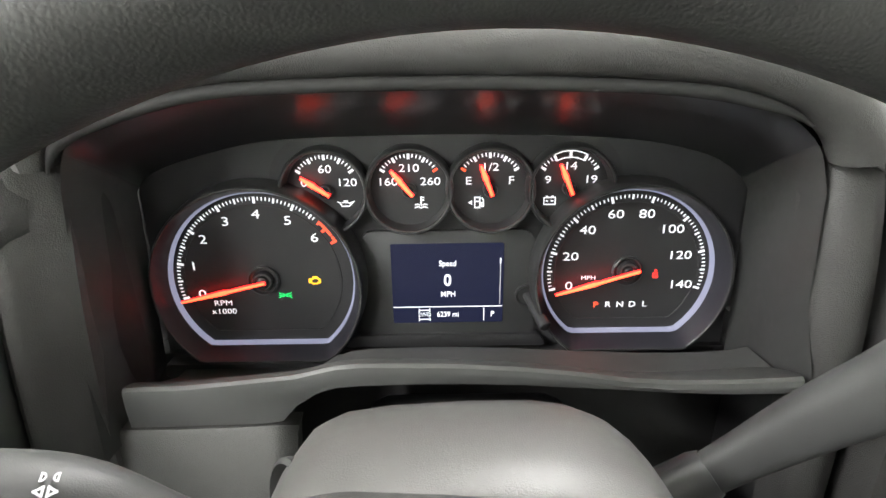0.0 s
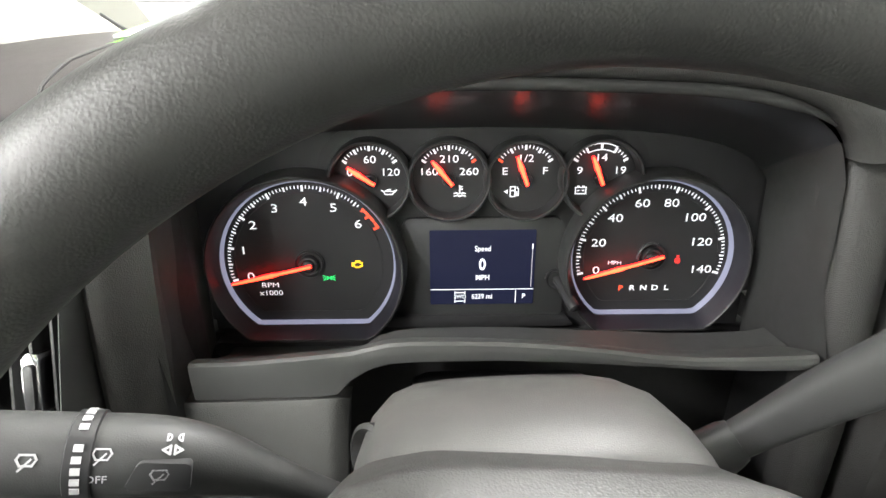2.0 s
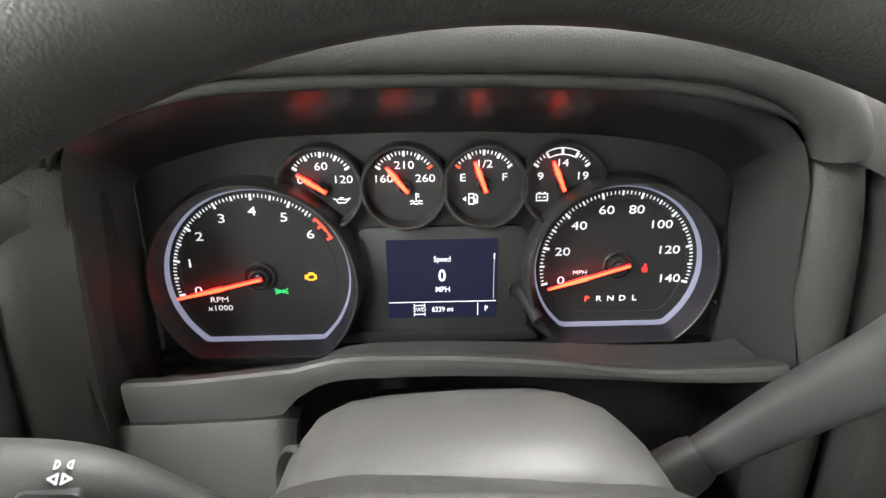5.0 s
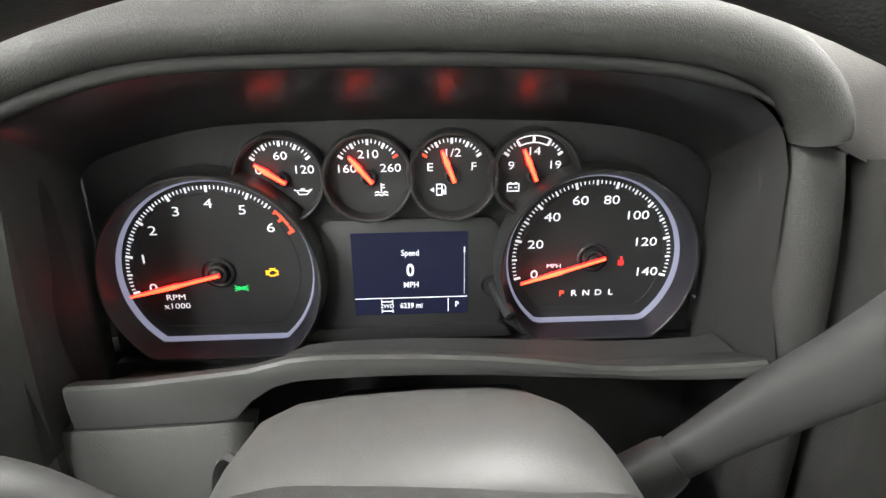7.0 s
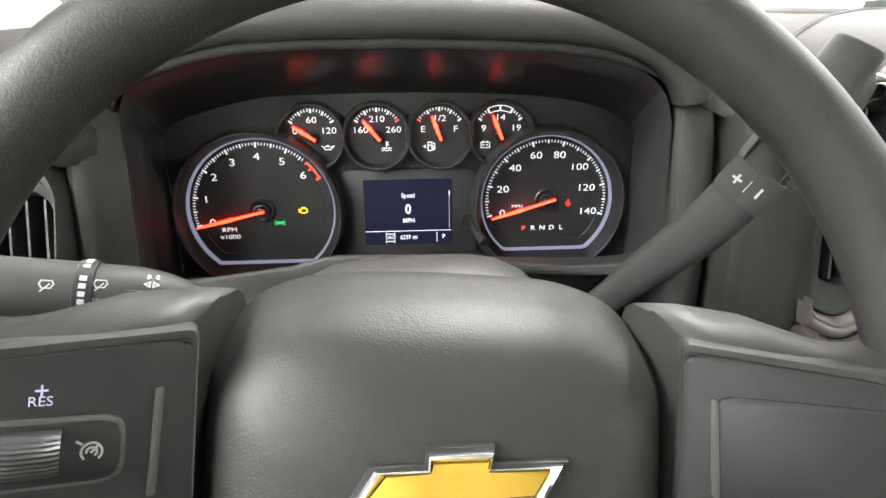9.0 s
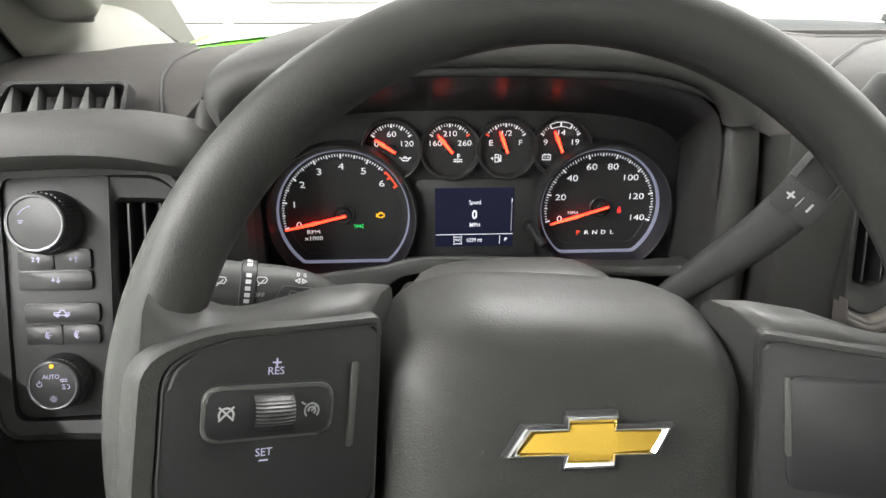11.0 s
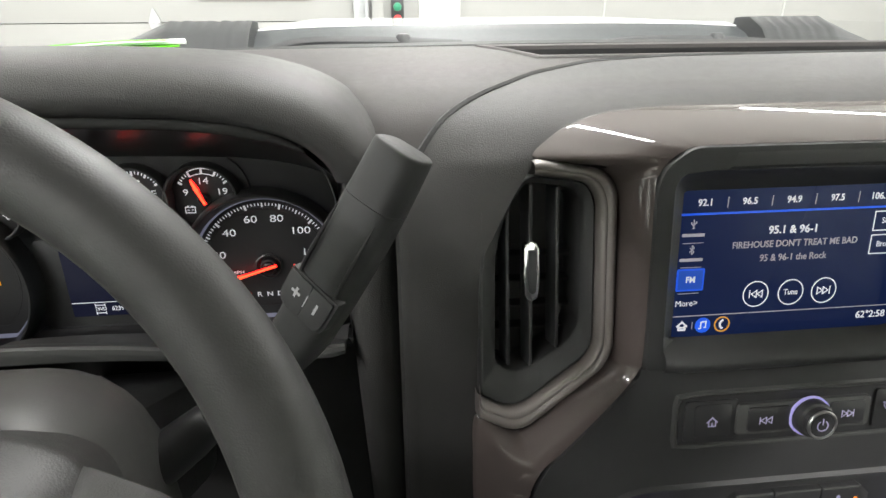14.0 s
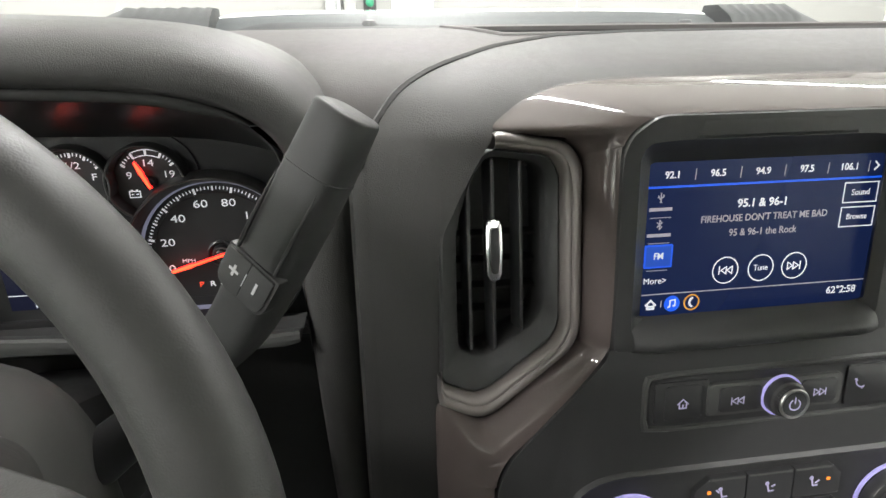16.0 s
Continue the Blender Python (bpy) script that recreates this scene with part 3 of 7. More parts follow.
def pad_place(x, y):
    """Where a point of the dash top lies: bowed with the windshield, slanted at the tray's end."""
    u = (x - 0.48) / 0.9
    slant = (0.16 - y) * 0.31 * max(0.0, 1 - abs(x - TRAY[0]) / 0.06) if y > 0.05 else 0.0
    return x + slant, y - 0.09 * u * u * max(y, 0) / 0.33


def pad_height(x, y):
    prof = [(-0.10, 1.384), (-0.075, 1.400), (-0.060, 1.424), (-0.035, 1.440), (0.0, 1.449), (0.06, 1.4545), (0.13, 1.4565), (0.20, 1.4555), (0.27, 1.4515), (0.31, 1.4465), (0.335, 1.437)]
    y = max(-0.10, min(0.335, y))
    for (a, za), (b, zb) in zip(prof, prof[1:]):
        if a <= y <= b:
            return lerp(za, zb, (y - a) / (b - a)) - 0.016 * max(-x - 0.20, 0) / 0.24
    return 1.45


def top_pad():
    xs = sorted([-0.44 + k * 0.0445 for k in range(18)] + [TRAY[0]] + [TRAY[0] + (TRAY[1] - TRAY[0]) * k / 20 for k in range(1, 21)] + [0.19, 0.197, 0.204, 0.211, 0.218, 0.225, 0.230, 0.236, 0.242, 1.21, 1.27, 1.34])
    ys = [-0.092, -0.084, -0.075, -0.060, -0.035, 0.0, 0.06, TRAY[2], 0.1645, TRAY[3], 0.27, 0.31, 0.335]
    rows = []
    for x in xs:
        start = -0.10 if x < -0.225 else lerp(-0.020, -0.086, max(0.0, min(1.0, (x - 0.196) / 0.044)) ** 0.5)
        rows.append([(*pad_place(x, max(y, start)), pad_height(x, max(y, start)) - (0.004 if y < start else 0)) for y in ys])
    bm = skin(rows)
    inside = []
    for f in bm.faces:
        c = f.calc_center_median()
        u = (c.x - 0.48) / 0.9
        y = c.y / (1 - 0.09 * u * u / 0.33)
        if TRAY[0] + 0.004 < c.x < TRAY[1] and TRAY[2] < y < TRAY[3]:
            inside.append(f)
    bmesh.ops.delete(bm, geom=inside, context="FACES")
    return part("top_pad", bm, PADTOP, dash, "smooth grained brown-grey dash top")


pad_top = top_pad()
part("seam", sweep([(x, y, pad_height(x, y) + 0.0002) for x, y in [(p.x, p.y) for p in spline([(-0.250, -0.095, 0), (-0.262, -0.060, 0), (-0.268, -0.015, 0), (-0.262, 0.030, 0), (-0.245, 0.080, 0), (-0.240, 0.130, 0)], 24)]], 0.0016, n=6), VOIDBLACK, pad_top, "dark seam line")


def center_pad():
    base = [(-0.118, 0.98), (-0.128, 1.10), (-0.132, 1.20), (-0.128, 1.29), (-0.120, 1.36), (-0.110, 1.405), (-0.098, 1.426), (-0.078, 1.4430), (-0.045, 1.4535), (0.0, 1.4590), (0.04, 1.4615), (0.075, 1.4605)]
    curve = spline([(0, y, z) for y, z in base], 400)

    def lowest(x):
        """The pad's lower edge, along the vent and the taupe ledge."""
        pts = [(0.2, 0.98), (0.28752, 0.98), (0.28754, 1.358), (0.298, 1.379), (0.310, 1.401), (0.326, 1.4225), (0.350, 1.4345), (0.37, 1.4390), (0.395, 1.4408), (0.43, 1.4418), (2, 1.4420)]
        for (a, za), (b, zb) in zip(pts, pts[1:]):
            if a <= x <= b:
                return lerp(za, zb, (x - a) / (b - a))

    def profile(x, n=90):
        end = seam_y(x)
        pts = [p for p in curve if (p.y <= end + 1e-5 or p.z < 1.40) and p.z >= lowest(x)]
        if len(pts) < 2:
            pts = curve[-2:]
        out = [pts[round(i * (len(pts) - 1) / (n - 1))] for i in range(n)]
        near = max(0.0, min(1.0, (x - 0.245) / 0.04)) * (1 - 0.75 * max(0.0, min(1.0, (x - 0.345) / 0.06)))
        return [(x, p.y - 0.009 * near * max(0.0, min(1.0, (1.447 - p.z) / 0.03)), p.z) for p in out]

    first = profile(0.236)
    rows = [[(0.246, y + 0.11, z - 0.012) for _, y, z in first], [(0.237, y + 0.03, z - 0.008) for _, y, z in first], [(0.2335, y + 0.012, z - 0.003) for _, y, z in first], [(0.236, y + 0.003, z - 0.0005) for _, y, z in first]]
    rows += [profile(lerp(0.241, 0.28750, k / 14)) for k in range(15)]
    pad = part("center_pad", skin(rows), LEATHER, dash, "padded grained vinyl centre section")
    rows = [profile(0.28755 + (0.95 - 0.28755) * (k / 48) ** 1.8) for k in range(49)]
    part("center_brow", skin(rows), LEATHER, pad)
    seam = [(x, seam_y(x) + 0.001, 0) for x in [0.240 + 0.70 * (k / 60) ** 1.6 for k in range(61)]]
    line = []
    for x, y, _ in seam:
        z = min(curve, key=lambda p: abs(p.y - y) + (10 if p.z < 1.40 else 0)).z
        line.append((x, y, z - 0.0006))
    part("seam", sweep(line, 0.0026, n=6), VOIDBLACK, pad, "dark seam line")
    return pad


center_pad()


def lip_line():
    """The front edge of the gauge hood, from its lower left end over the top to its lower right end (x, z)."""
    return [(-0.2000, 1.396), (-0.1962, 1.411), (-0.186, 1.4225), (-0.157, 1.4335), (-0.120, 1.4425), (-0.080, 1.4455), (0.0, 1.4465), (0.075, 1.4445), (0.117, 1.4415), (0.147, 1.4360), (0.173, 1.4265), (0.191, 1.4100), (0.1975, 1.389)]


def hood_line(n):
    return [(p.x, p.z) for p in spline([(x, 0, z) for x, z in lip_line()], n)]


def gauge_hood():
    n = 61
    lip = hood_line(n)
    rows = []
    for i, (x, z) in enumerate(lip):
        a, b = Vector(lip[max(i - 1, 0)]), Vector(lip[min(i + 1, n - 1)])
        t = (b - a).normalized()
        nx, nz = -t.y, t.x
        if nz < 0 and abs(nx) < 0.5:
            nx, nz = -nx, -nz
        end = max(0.0, min(1.0, (min(i, n - 1 - i) - 3) / 5))
        low = 0.50 if x < 0 else 0.92
        thick = low + (1 - low) * math.sin(end * math.pi / 2)
        sec = [(0.0, -0.078), (0.0015, -0.0895), (0.006, -0.0955), (0.0125, -0.0985), (0.020, -0.097), (0.0275, -0.089), (0.0325, -0.075), (0.0355, -0.055), (0.0365, -0.03), (0.034, 0.0), (0.028, 0.035), (0.020, 0.065), (0.010, 0.09)]
        row = []
        for o, y in sec:
            q = o * thick
            yy = y if y < -0.05 else -0.05 + (y + 0.05) * (0.25 + 0.75 * end)
            row.append((x + nx * q * 1.08, yy, z + nz * q))
        if 3 <= i <= n - 4:
            rows.append(row)
    bm = skin(rows)
    bm.verts.ensure_lookup_table()
    w = len(rows[0])
    bm.faces.new(bm.verts[0:w])
    bm.faces.new(bm.verts[len(bm.verts) - w:])
    return part("gauge_hood", bm, LEATHER, dash, "padded overhanging gauge hood")


gauge_hood()


def binnacle():
    n = 61
    lip = hood_line(n)
    front = [(-0.1990, 1.235), (-0.2015, 1.295), (-0.1995, 1.345)] + lip + [(0.1945, 1.355), (0.1975, 1.320), (0.2010, 1.272)]
    m = len(front)
    rows = [[], [], [], []]
    for i, (x, z) in enumerate(front):
        bx = max(-0.206, min(0.202, x * 1.045))
        f = max(0.0, (z - 1.276) / (1.4465 - 1.276))
        bz = 1.236 + f * (1.398 - 1.236)
        by = -0.012 + 0.018 * f
        z -= 0.003 * f
        x *= 0.985 if z > 1.37 else 0.995
        low = max(0.0, min(1.0, (1.40 - z) / 0.05))
        foot = max(0.0, min(1.0, (1.310 - z) / 0.03))
        rows[0].append((x + math.copysign(0.002, x) * low, -0.0835 - 0.007 * low - 0.020 * foot, z))
        rows[1].append((x * 0.995, -0.078, z - 0.004 * f))
        rows[2].append(((x * 0.995 + bx) / 2, (-0.082 + by) / 2, (z - 0.004 * f + bz) / 2 + 0.003 * f))
        rows[3].append((bx, by, bz))
    cut = 9
    b = part("binnacle_lining", skin([r[cut:m - cut] for r in rows]), CEILING_GLOSS, dash, "black semi-gloss lining over the gauges")
    part("binnacle_side", skin([r[:cut + 1] for r in rows]), RECESS, dash, "smooth charcoal side wall of the gauge recess")
    part("binnacle_side", skin([r[m - cut - 1:] for r in rows]), RECESS, dash, "smooth charcoal side wall of the gauge recess")
    trim = [(x, -0.0888, z - 0.0020) for x, z in lip[3:-9]]
    part("hood_trim", sweep(trim, [0.0037 * min(1.0, 0.25 + 0.75 * min(i, len(trim) - 1 - i) / 6) for i in range(len(trim))], n=10), MATTEBLACK, b, "matte charcoal edging")


binnacle()


def shelf():
    edge = [(-0.1905, -0.0940, 1.2745, 1.2460), (-0.184, -0.0943, 1.2750, 1.2462), (-0.160, -0.0957, 1.2765, 1.2475), (-0.142, -0.0970, 1.2788, 1.2492), (-0.110, -0.0995, 1.2838, 1.2520), (-0.0976, -0.1005, 1.2858, 1.2545), (-0.0881, -0.1012, 1.2872, 1.2660), (-0.0749, -0.1022, 1.2912, 1.2755), (-0.0640, -0.1030, 1.2945, 1.2795), (-0.0490, -0.1040, 1.2964, 1.2815), (-0.020, -0.1040, 1.2960, 1.2820), (0.007, -0.1040, 1.2950, 1.2819), (0.040, -0.1040, 1.2925, 1.2805), (0.068, -0.1042, 1.2894, 1.2784), (0.0994, -0.1050, 1.2850, 1.2768), (0.1247, -0.1060, 1.2836, 1.2752), (0.160, -0.1080, 1.2850, 1.2750), (0.185, -0.1098, 1.2872, 1.2765), (0.1945, -0.1095, 1.2876, 1.2790)]
    rows = []
    for x, y, a, b in edge:
        rows.append([(x, -0.004, 1.231), (x, -0.030, 1.2365), (x, -0.070, 1.2365 + (a - 1.2365) * 0.62), (x, y + 0.014, a - 0.0048), (x, y + 0.006, a - 0.0010), (x, y + 0.0025, a - 0.0002), (x, y + 0.0006, a - 0.0016), (x, y, a - 0.0042), (x, y - 0.0004, (a + b) / 2), (x, y + 0.0005, b + 0.0012), (x, y + 0.0045, b - 0.0008), (x, -0.05, b - 0.010)])
    part("gauge_shelf", skin(rows), GREYPLASTIC, dash, "charcoal plastic ledge below the gauges")
    # lower knee panel left of the column
    rows = []
    for x, zt, yt in ((-0.200, 1.2440, -0.0935), (-0.190, 1.2445, -0.0938), (-0.160, 1.2458, -0.0955), (-0.125, 1.2490, -0.0982), (-0.104, 1.2515, -0.0998), (-0.097, 1.2505, -0.0985), (-0.091, 1.2450, -0.0920)):
        rows.append([(x, yt + 0.0010, zt), (x - 0.001, yt - 0.0010, zt - 0.004), (x - 0.004, yt - 0.004, 1.20), (x - 0.012, yt - 0.010, 1.12), (x - 0.02, yt - 0.014, 1.0)])
    part("knee_panel", skin(rows, 0.012, (0, 1, 0)), KNEE, dash, "grained vinyl knee panel")
    # Black sheet closes the open underside; its colour stands for shade there.
    part("void_shade_sheet", box((0.62, 0.02, 0.50), Matrix.Translation((0.05, 0.005, 0.99)), 0.004), VOIDBLACK, dash, "black sheet standing for the shaded void below the gauges")
    part("recess_shelf", box((0.03, 0.06, 0.01), pose(0.221, -0.055, 1.300, 6), 0.003), PLASTIC, dash)
    part("column_side_panel", box((0.02, 0.10, 0.28), pose(0.222, -0.03, 1.12), 0.006), PLASTIC, dash)


shelf()


def left_columns():
    base = [(-0.105, 1.0), (-0.112, 1.12), (-0.112, 1.22), (-0.106, 1.31), (-0.098, 1.36), (-0.088, 1.392), (-0.074, 1.412), (-0.055, 1.422)]
    curve = spline([(0, y, z) for y, z in base], 22)
    rows = []
    for dx, dy in ((0.0035, 0.030), (-0.002, 0.026), (-0.010, 0.017), (-0.0155, 0.009), (-0.0190, 0.0040), (-0.0225, 0.0010), (-0.0262, 0.0), (-0.0300, 0.0020), (-0.0328, 0.006), (-0.0342, 0.012), (-0.0350, 0.028)):
        rows.append([(-0.2035 - 0.02 * min(max(1.355 - p.z, 0), 0.109) + dx + 0.008 * (dx < -0.001), p.y + dy - (0.016 if dx < -0.001 else 0.0), p.z) for p in curve])
    part("left_column_pad", skin(rows), LEATHER, dash, "grained vinyl strip between vent and gauges")
    # the same on the other side of the gauges, up to the centre pad
    rows = []
    for x, dy in ((0.1945, 0.026), (0.1965, 0.006), (0.1995, 0.0), (0.208, -0.004), (0.218, -0.004), (0.226, 0.0), (0.232, 0.009), (0.238, 0.028)):
        rows.append([(x + 0.045 * max(1.375 - p.z, 0) * (1 if x < 0.21 else 0.4), p.y + dy + 0.006, p.z) for p in curve if p.z < 1.408])
    pad = part("right_column_pad", skin(rows), LEATHER, dash, "grained vinyl strip beside the gauges")
    part("seam", sweep([(0.1955, -0.080, 1.408), (0.204, -0.0835, 1.405), (0.216, -0.0835, 1.400), (0.228, -0.078, 1.394), (0.236, -0.066, 1.390)], 0.0013, n=6), VOIDBLACK, pad)


left_columns()


def left_brow():
    rows = []
    for k in range(25):
        x = -0.425 + k * 0.216 / 24
        u = (x + 0.31) / 0.115
        z = -0.012 * u * u - (0.014 * max(u, 0) ** 3)
        back = 0.034 * max(0.0, (u - 0.62) / 0.26) ** 2
        rows.append([(x, y - 0.006 * (1 - u * u) + back, zz + z) for y, zz in ((-0.100, 1.377), (-0.124, 1.386), (-0.131, 1.396), (-0.127, 1.408), (-0.112, 1.4185), (-0.092, 1.4200), (-0.070, 1.4170), (-0.05, 1.411))])
    part("left_brow", skin(rows), LEATHER, dash, "padded vinyl brow over the switch panel")
    outer = rounded([(-0.044, 0.030), (-0.034, 0.046), (0.094, 0.048), (0.1170, 0.022), (0.1115, -0.10), (0.078, -0.170), (-0.036, -0.168), (-0.044, -0.13)], 0.02, 6)
    mid = rounded([(-0.036, 0.026), (-0.030, 0.039), (0.092, 0.042), (0.1140, 0.018), (0.1085, -0.10), (0.075, -0.163), (-0.032, -0.162), (-0.036, -0.13)], 0.02, 6)
    inner = rounded([(-0.026, 0.022), (-0.022, 0.032), (0.0895, 0.034), (0.1100, 0.014), (0.1045, -0.10), (0.071, -0.154), (-0.025, -0.153), (-0.026, -0.13)], 0.016, 6)
    part("switch_surround", loops([[(x, y, z) for x, y in r] for r, z in ((outer, -0.03), (outer, 0.002), (mid, 0.008), (mid, 0.005), (inner, 0.003), (inner, -0.006))], LEFTP), RECESS, dash, "black plastic surround")
    part("left_lower_trim", box((0.25, 0.05, 0.35), pose(-0.34, -0.125, 0.98), 0.02, 4), PLASTIC, dash)
    part("dash_end", box((0.09, 0.33, 0.5), pose(-0.425, 0.08, 1.16), 0.03, 4), PLASTIC, dash)
    part("left_backing", box((0.24, 0.04, 0.40), pose(-0.32, -0.055, 1.20), 0.01), VOIDBLACK, dash)


left_brow()


# ---- instrument cluster ----
cluster = thing("instrument_cluster", (0, 0, 1.24), "lit truck instrument cluster with two large and four small gauges", "instrument cluster")


def dial_outline(r, bottom, n=96):
    """A circle cut off flat at the bottom."""
    pts = []
    for i in range(n):
        a = 2 * math.pi * i / n
        q = r
        if math.sin(a) < -1e-6:
            q = min(r, bottom / math.sin(a))
        pts.append((q * math.cos(a), q * math.sin(a)))
    return pts


MARK_MESHES = {}


def tick_marks(m, marks, mat, parent, name="scale_mark"):
    """One printed mark each; marks: angle, inner radius, outer radius, width."""
    for a, r0, r1, w in marks:
        key = (r0, r1, w, mat.name)
        if key not in MARK_MESHES:
            bm = prism([(r0, -w / 2), (r1, -w / 2), (r1, w / 2), (r0, w / 2)], 0.0, 0.0003)
            me = bpy.data.meshes.new(name)
            bm.to_mesh(me)
            bm.free()
            me.materials.append(mat)
            MARK_MESHES[key] = me
        ob = new(name, MARK_MESHES[key])
        ob.parent = parent
        ob.matrix_local = m @ Matrix.Rotation(radians(a), 4, "Z")


def needle(m, angle, tip, tail, width, parent, d):
    t = at(m, 0, 0, d, angle)
    red = part("needle", prism([(-tail, -width * 0.42), (tip * 0.40, -width * 0.42), (tip * 0.47, -width * 0.62), (tip, -width * 0.28), (tip, width * 0.28), (tip * 0.47, width * 0.62), (tip * 0.40, width * 0.42), (-tail, width * 0.42)], 0, 0.0012, t, 0.0003), NEEDLE_RED, parent, "glowing red needle")
    part("needle_core", prism([(-tail + 0.0004, -width * 0.27), (tip * 0.40, -width * 0.27), (tip * 0.48, -width * 0.45), (tip - 0.0006, -width * 0.18), (tip - 0.0006, width * 0.18), (tip * 0.48, width * 0.45), (tip * 0.40, width * 0.27), (-tail + 0.0004, width * 0.27)], 0.0012, 0.0018, t, 0.0002), NEEDLE_CORE, red)


def needle_cap(m, r, parent, name="needle_hub"):
    part(name, lathe([(r, 0.0), (r, 0.004), (r * 0.92, 0.0052), (r * 0.75, 0.0055), (r * 0.70, 0.0035), (r * 0.60, 0.0035), (r * 0.55, 0.0060), (r * 0.45, 0.0066), (0.0002, 0.0068)], m, 36), SATIN, parent, "glossy black needle hub")


def large_dial(name, cx, cy, tick_r, wall_r, bottom, label):
    m = at(CLUSTER, cx, cy, 0)
    wall = dial_outline(wall_r, bottom)
    dial = part(name, prism([(x, y) for x, y in wall], -0.004, 0.0, m), DIALBLACK, cluster, label)
    inner = dial_outline(wall_r - 0.0085, bottom + 0.0075)
    part("inset_line", loops([[(x, y, z) for x, y in r] for r, z in ((dial_outline(wall_r - 0.0078, bottom + 0.0082), 0.0001), (dial_outline(wall_r - 0.0080, bottom + 0.0080), 0.0004), (inner, 0.0001))], m), SATIN, dial)
    def out(d):
        return dial_outline(wall_r + d, bottom - d)

    rim3 = out(0.0066)
    # Ring reaches up the wall's foot; its emission stands for the glow there.
    part("light_ring", loops([[(x, y, z) for x, y in r] for r, z in ((out(0.0001), 0.0001), (out(0.0006), 0.0012), (out(0.0013), 0.0030), (out(0.0019), 0.0046))], m), HALOLINE, dial, "pale lilac light guide, widened for the glow on the wall")
    cove = [(0.0019, 0.0046), (0.0027, 0.0066), (0.0035, 0.0096), (0.0043, 0.0124), (0.0052, 0.0150), (0.0060, 0.0172), (0.0066, 0.0188)]
    part("dial_wall", loops([[(x, y, z) for x, y in out(d)] for d, z in cove], m), HALO, dial, "satin grey wall lit by the ring")
    lip = [(rim3, 0.0188), (out(0.0072), 0.0198), (out(0.0082), 0.0198), (out(0.0090), 0.0184), (out(0.0096), 0.0150), (out(0.0102), 0.0080), (out(0.0106), 0.0)]
    part("dial_bezel", loops([[(x, y, z) for x, y in r] for r, z in lip], m), RIMGREY, dial, "satin charcoal dial rim")
    return dial, m


def tachometer():
    dial, m = large_dial("tachometer", -0.1298, -0.0026, 0.0587, 0.0632, -0.0475, "tachometer dial, engine idling at zero, pale blue glow")
    step = 25.75
    marks = []
    for i in range(0, 57):
        a = 193.2 - step * i / 10
        if i % 10 == 0:
            marks.append((a, 0.0562, 0.0607, 0.0017))
        elif i % 5 == 0:
            marks.append((a, 0.0573, 0.0607, 0.0013))
        else:
            marks.append((a, 0.0583, 0.0606, 0.0008))
    tick_marks(m, marks, DIALWHITE, dial)
    bm = bmesh.new()
    for a0, a1 in ((45.5, 39.6), (38.0, 33.0), (32.2, 28.6)):
        outer, inner = arc(0, 0, 0.0605, a0, a1, 6), arc(0, 0, 0.0588, a0, a1, 6)
        prism(outer + inner[::-1], 0, 0.0003, bm=bm)
    bm.transform(m)
    tick_marks(m, [(38.7, 0.0560, 0.0605, 0.0019), (28.3, 0.0562, 0.0607, 0.0019), (44.6, 0.0575, 0.0605, 0.0013)], DIALRED, dial, "limit_mark")
    part("red_zone", bm, DIALRED, dial, "red over-speed arc", smooth=0)
    for k in range(7):
        a = radians(193.2 - step * k)
        r = 0.0492 if k else 0.0462
        letters("numeral", str(k), 0.0066, at(m, r * math.cos(a), r * math.sin(a) - (0.001 if k in (3, 4, 5) else 0), 0.0002), DIALWHITE, dial, 1.34, 0.0)
    letters("caption", "RPM", 0.0042, at(m, -0.0312, -0.0178, 0.0002), DIALWHITE, dial, 1.25)
    letters("caption", "x1000", 0.0042, at(m, -0.0312, -0.0244, 0.0002), DIALWHITE, dial, 1.25)
    w = at(m, 0.0361, -0.0012, 0.0002)
    icon("engine_warning_light", [[(-0.0028, 0.0012), (-0.0016, 0.0012), (-0.0010, 0.0020), (0.0018, 0.0020), (0.0024, 0.0012), (0.0034, 0.0012), (0.0034, -0.0014), (0.0022, -0.0014), (0.0014, -0.0022), (-0.0016, -0.0022), (-0.0028, -0.0008)], [(-0.0012, 0.0028), (0.0016, 0.0028)], [(-0.0040, 0.0012), (-0.0040, -0.0012)]], 0.0010, w, AMBER, dial, (0,), "amber engine warning light")
    g = at(m, 0.0140, -0.0121, 0.0002)
    icon("side_light_telltale", [arc(-0.0016, 0, 0.0011, -90, 90, 8) + [(-0.0016, -0.0011)], arc(0.0016, 0, 0.0011, 90, 270, 8) + [(0.0016, 0.0011)], *[[(s * 0.0026, y), (s * 0.0044, y * 1.9)] for s in (-1, 1) for y in (-0.001, 0.0, 0.001)]], 0.0006, g, GREEN, dial, (), "green side light telltale")
    hub = at(m, 0.0, 0.0, 0.0)
    part("hub_well", lathe([(0.0108, 0.0), (0.0112, 0.0022), (0.0100, 0.0030), (0.0092, 0.0012), (0.0078, 0.0008)], hub, 36), SATIN, dial)
    needle_cap(hub, 0.0072, dial)
    needle(hub, 193.0, 0.0590, 0.0030, 0.0031, dial, 0.0072)


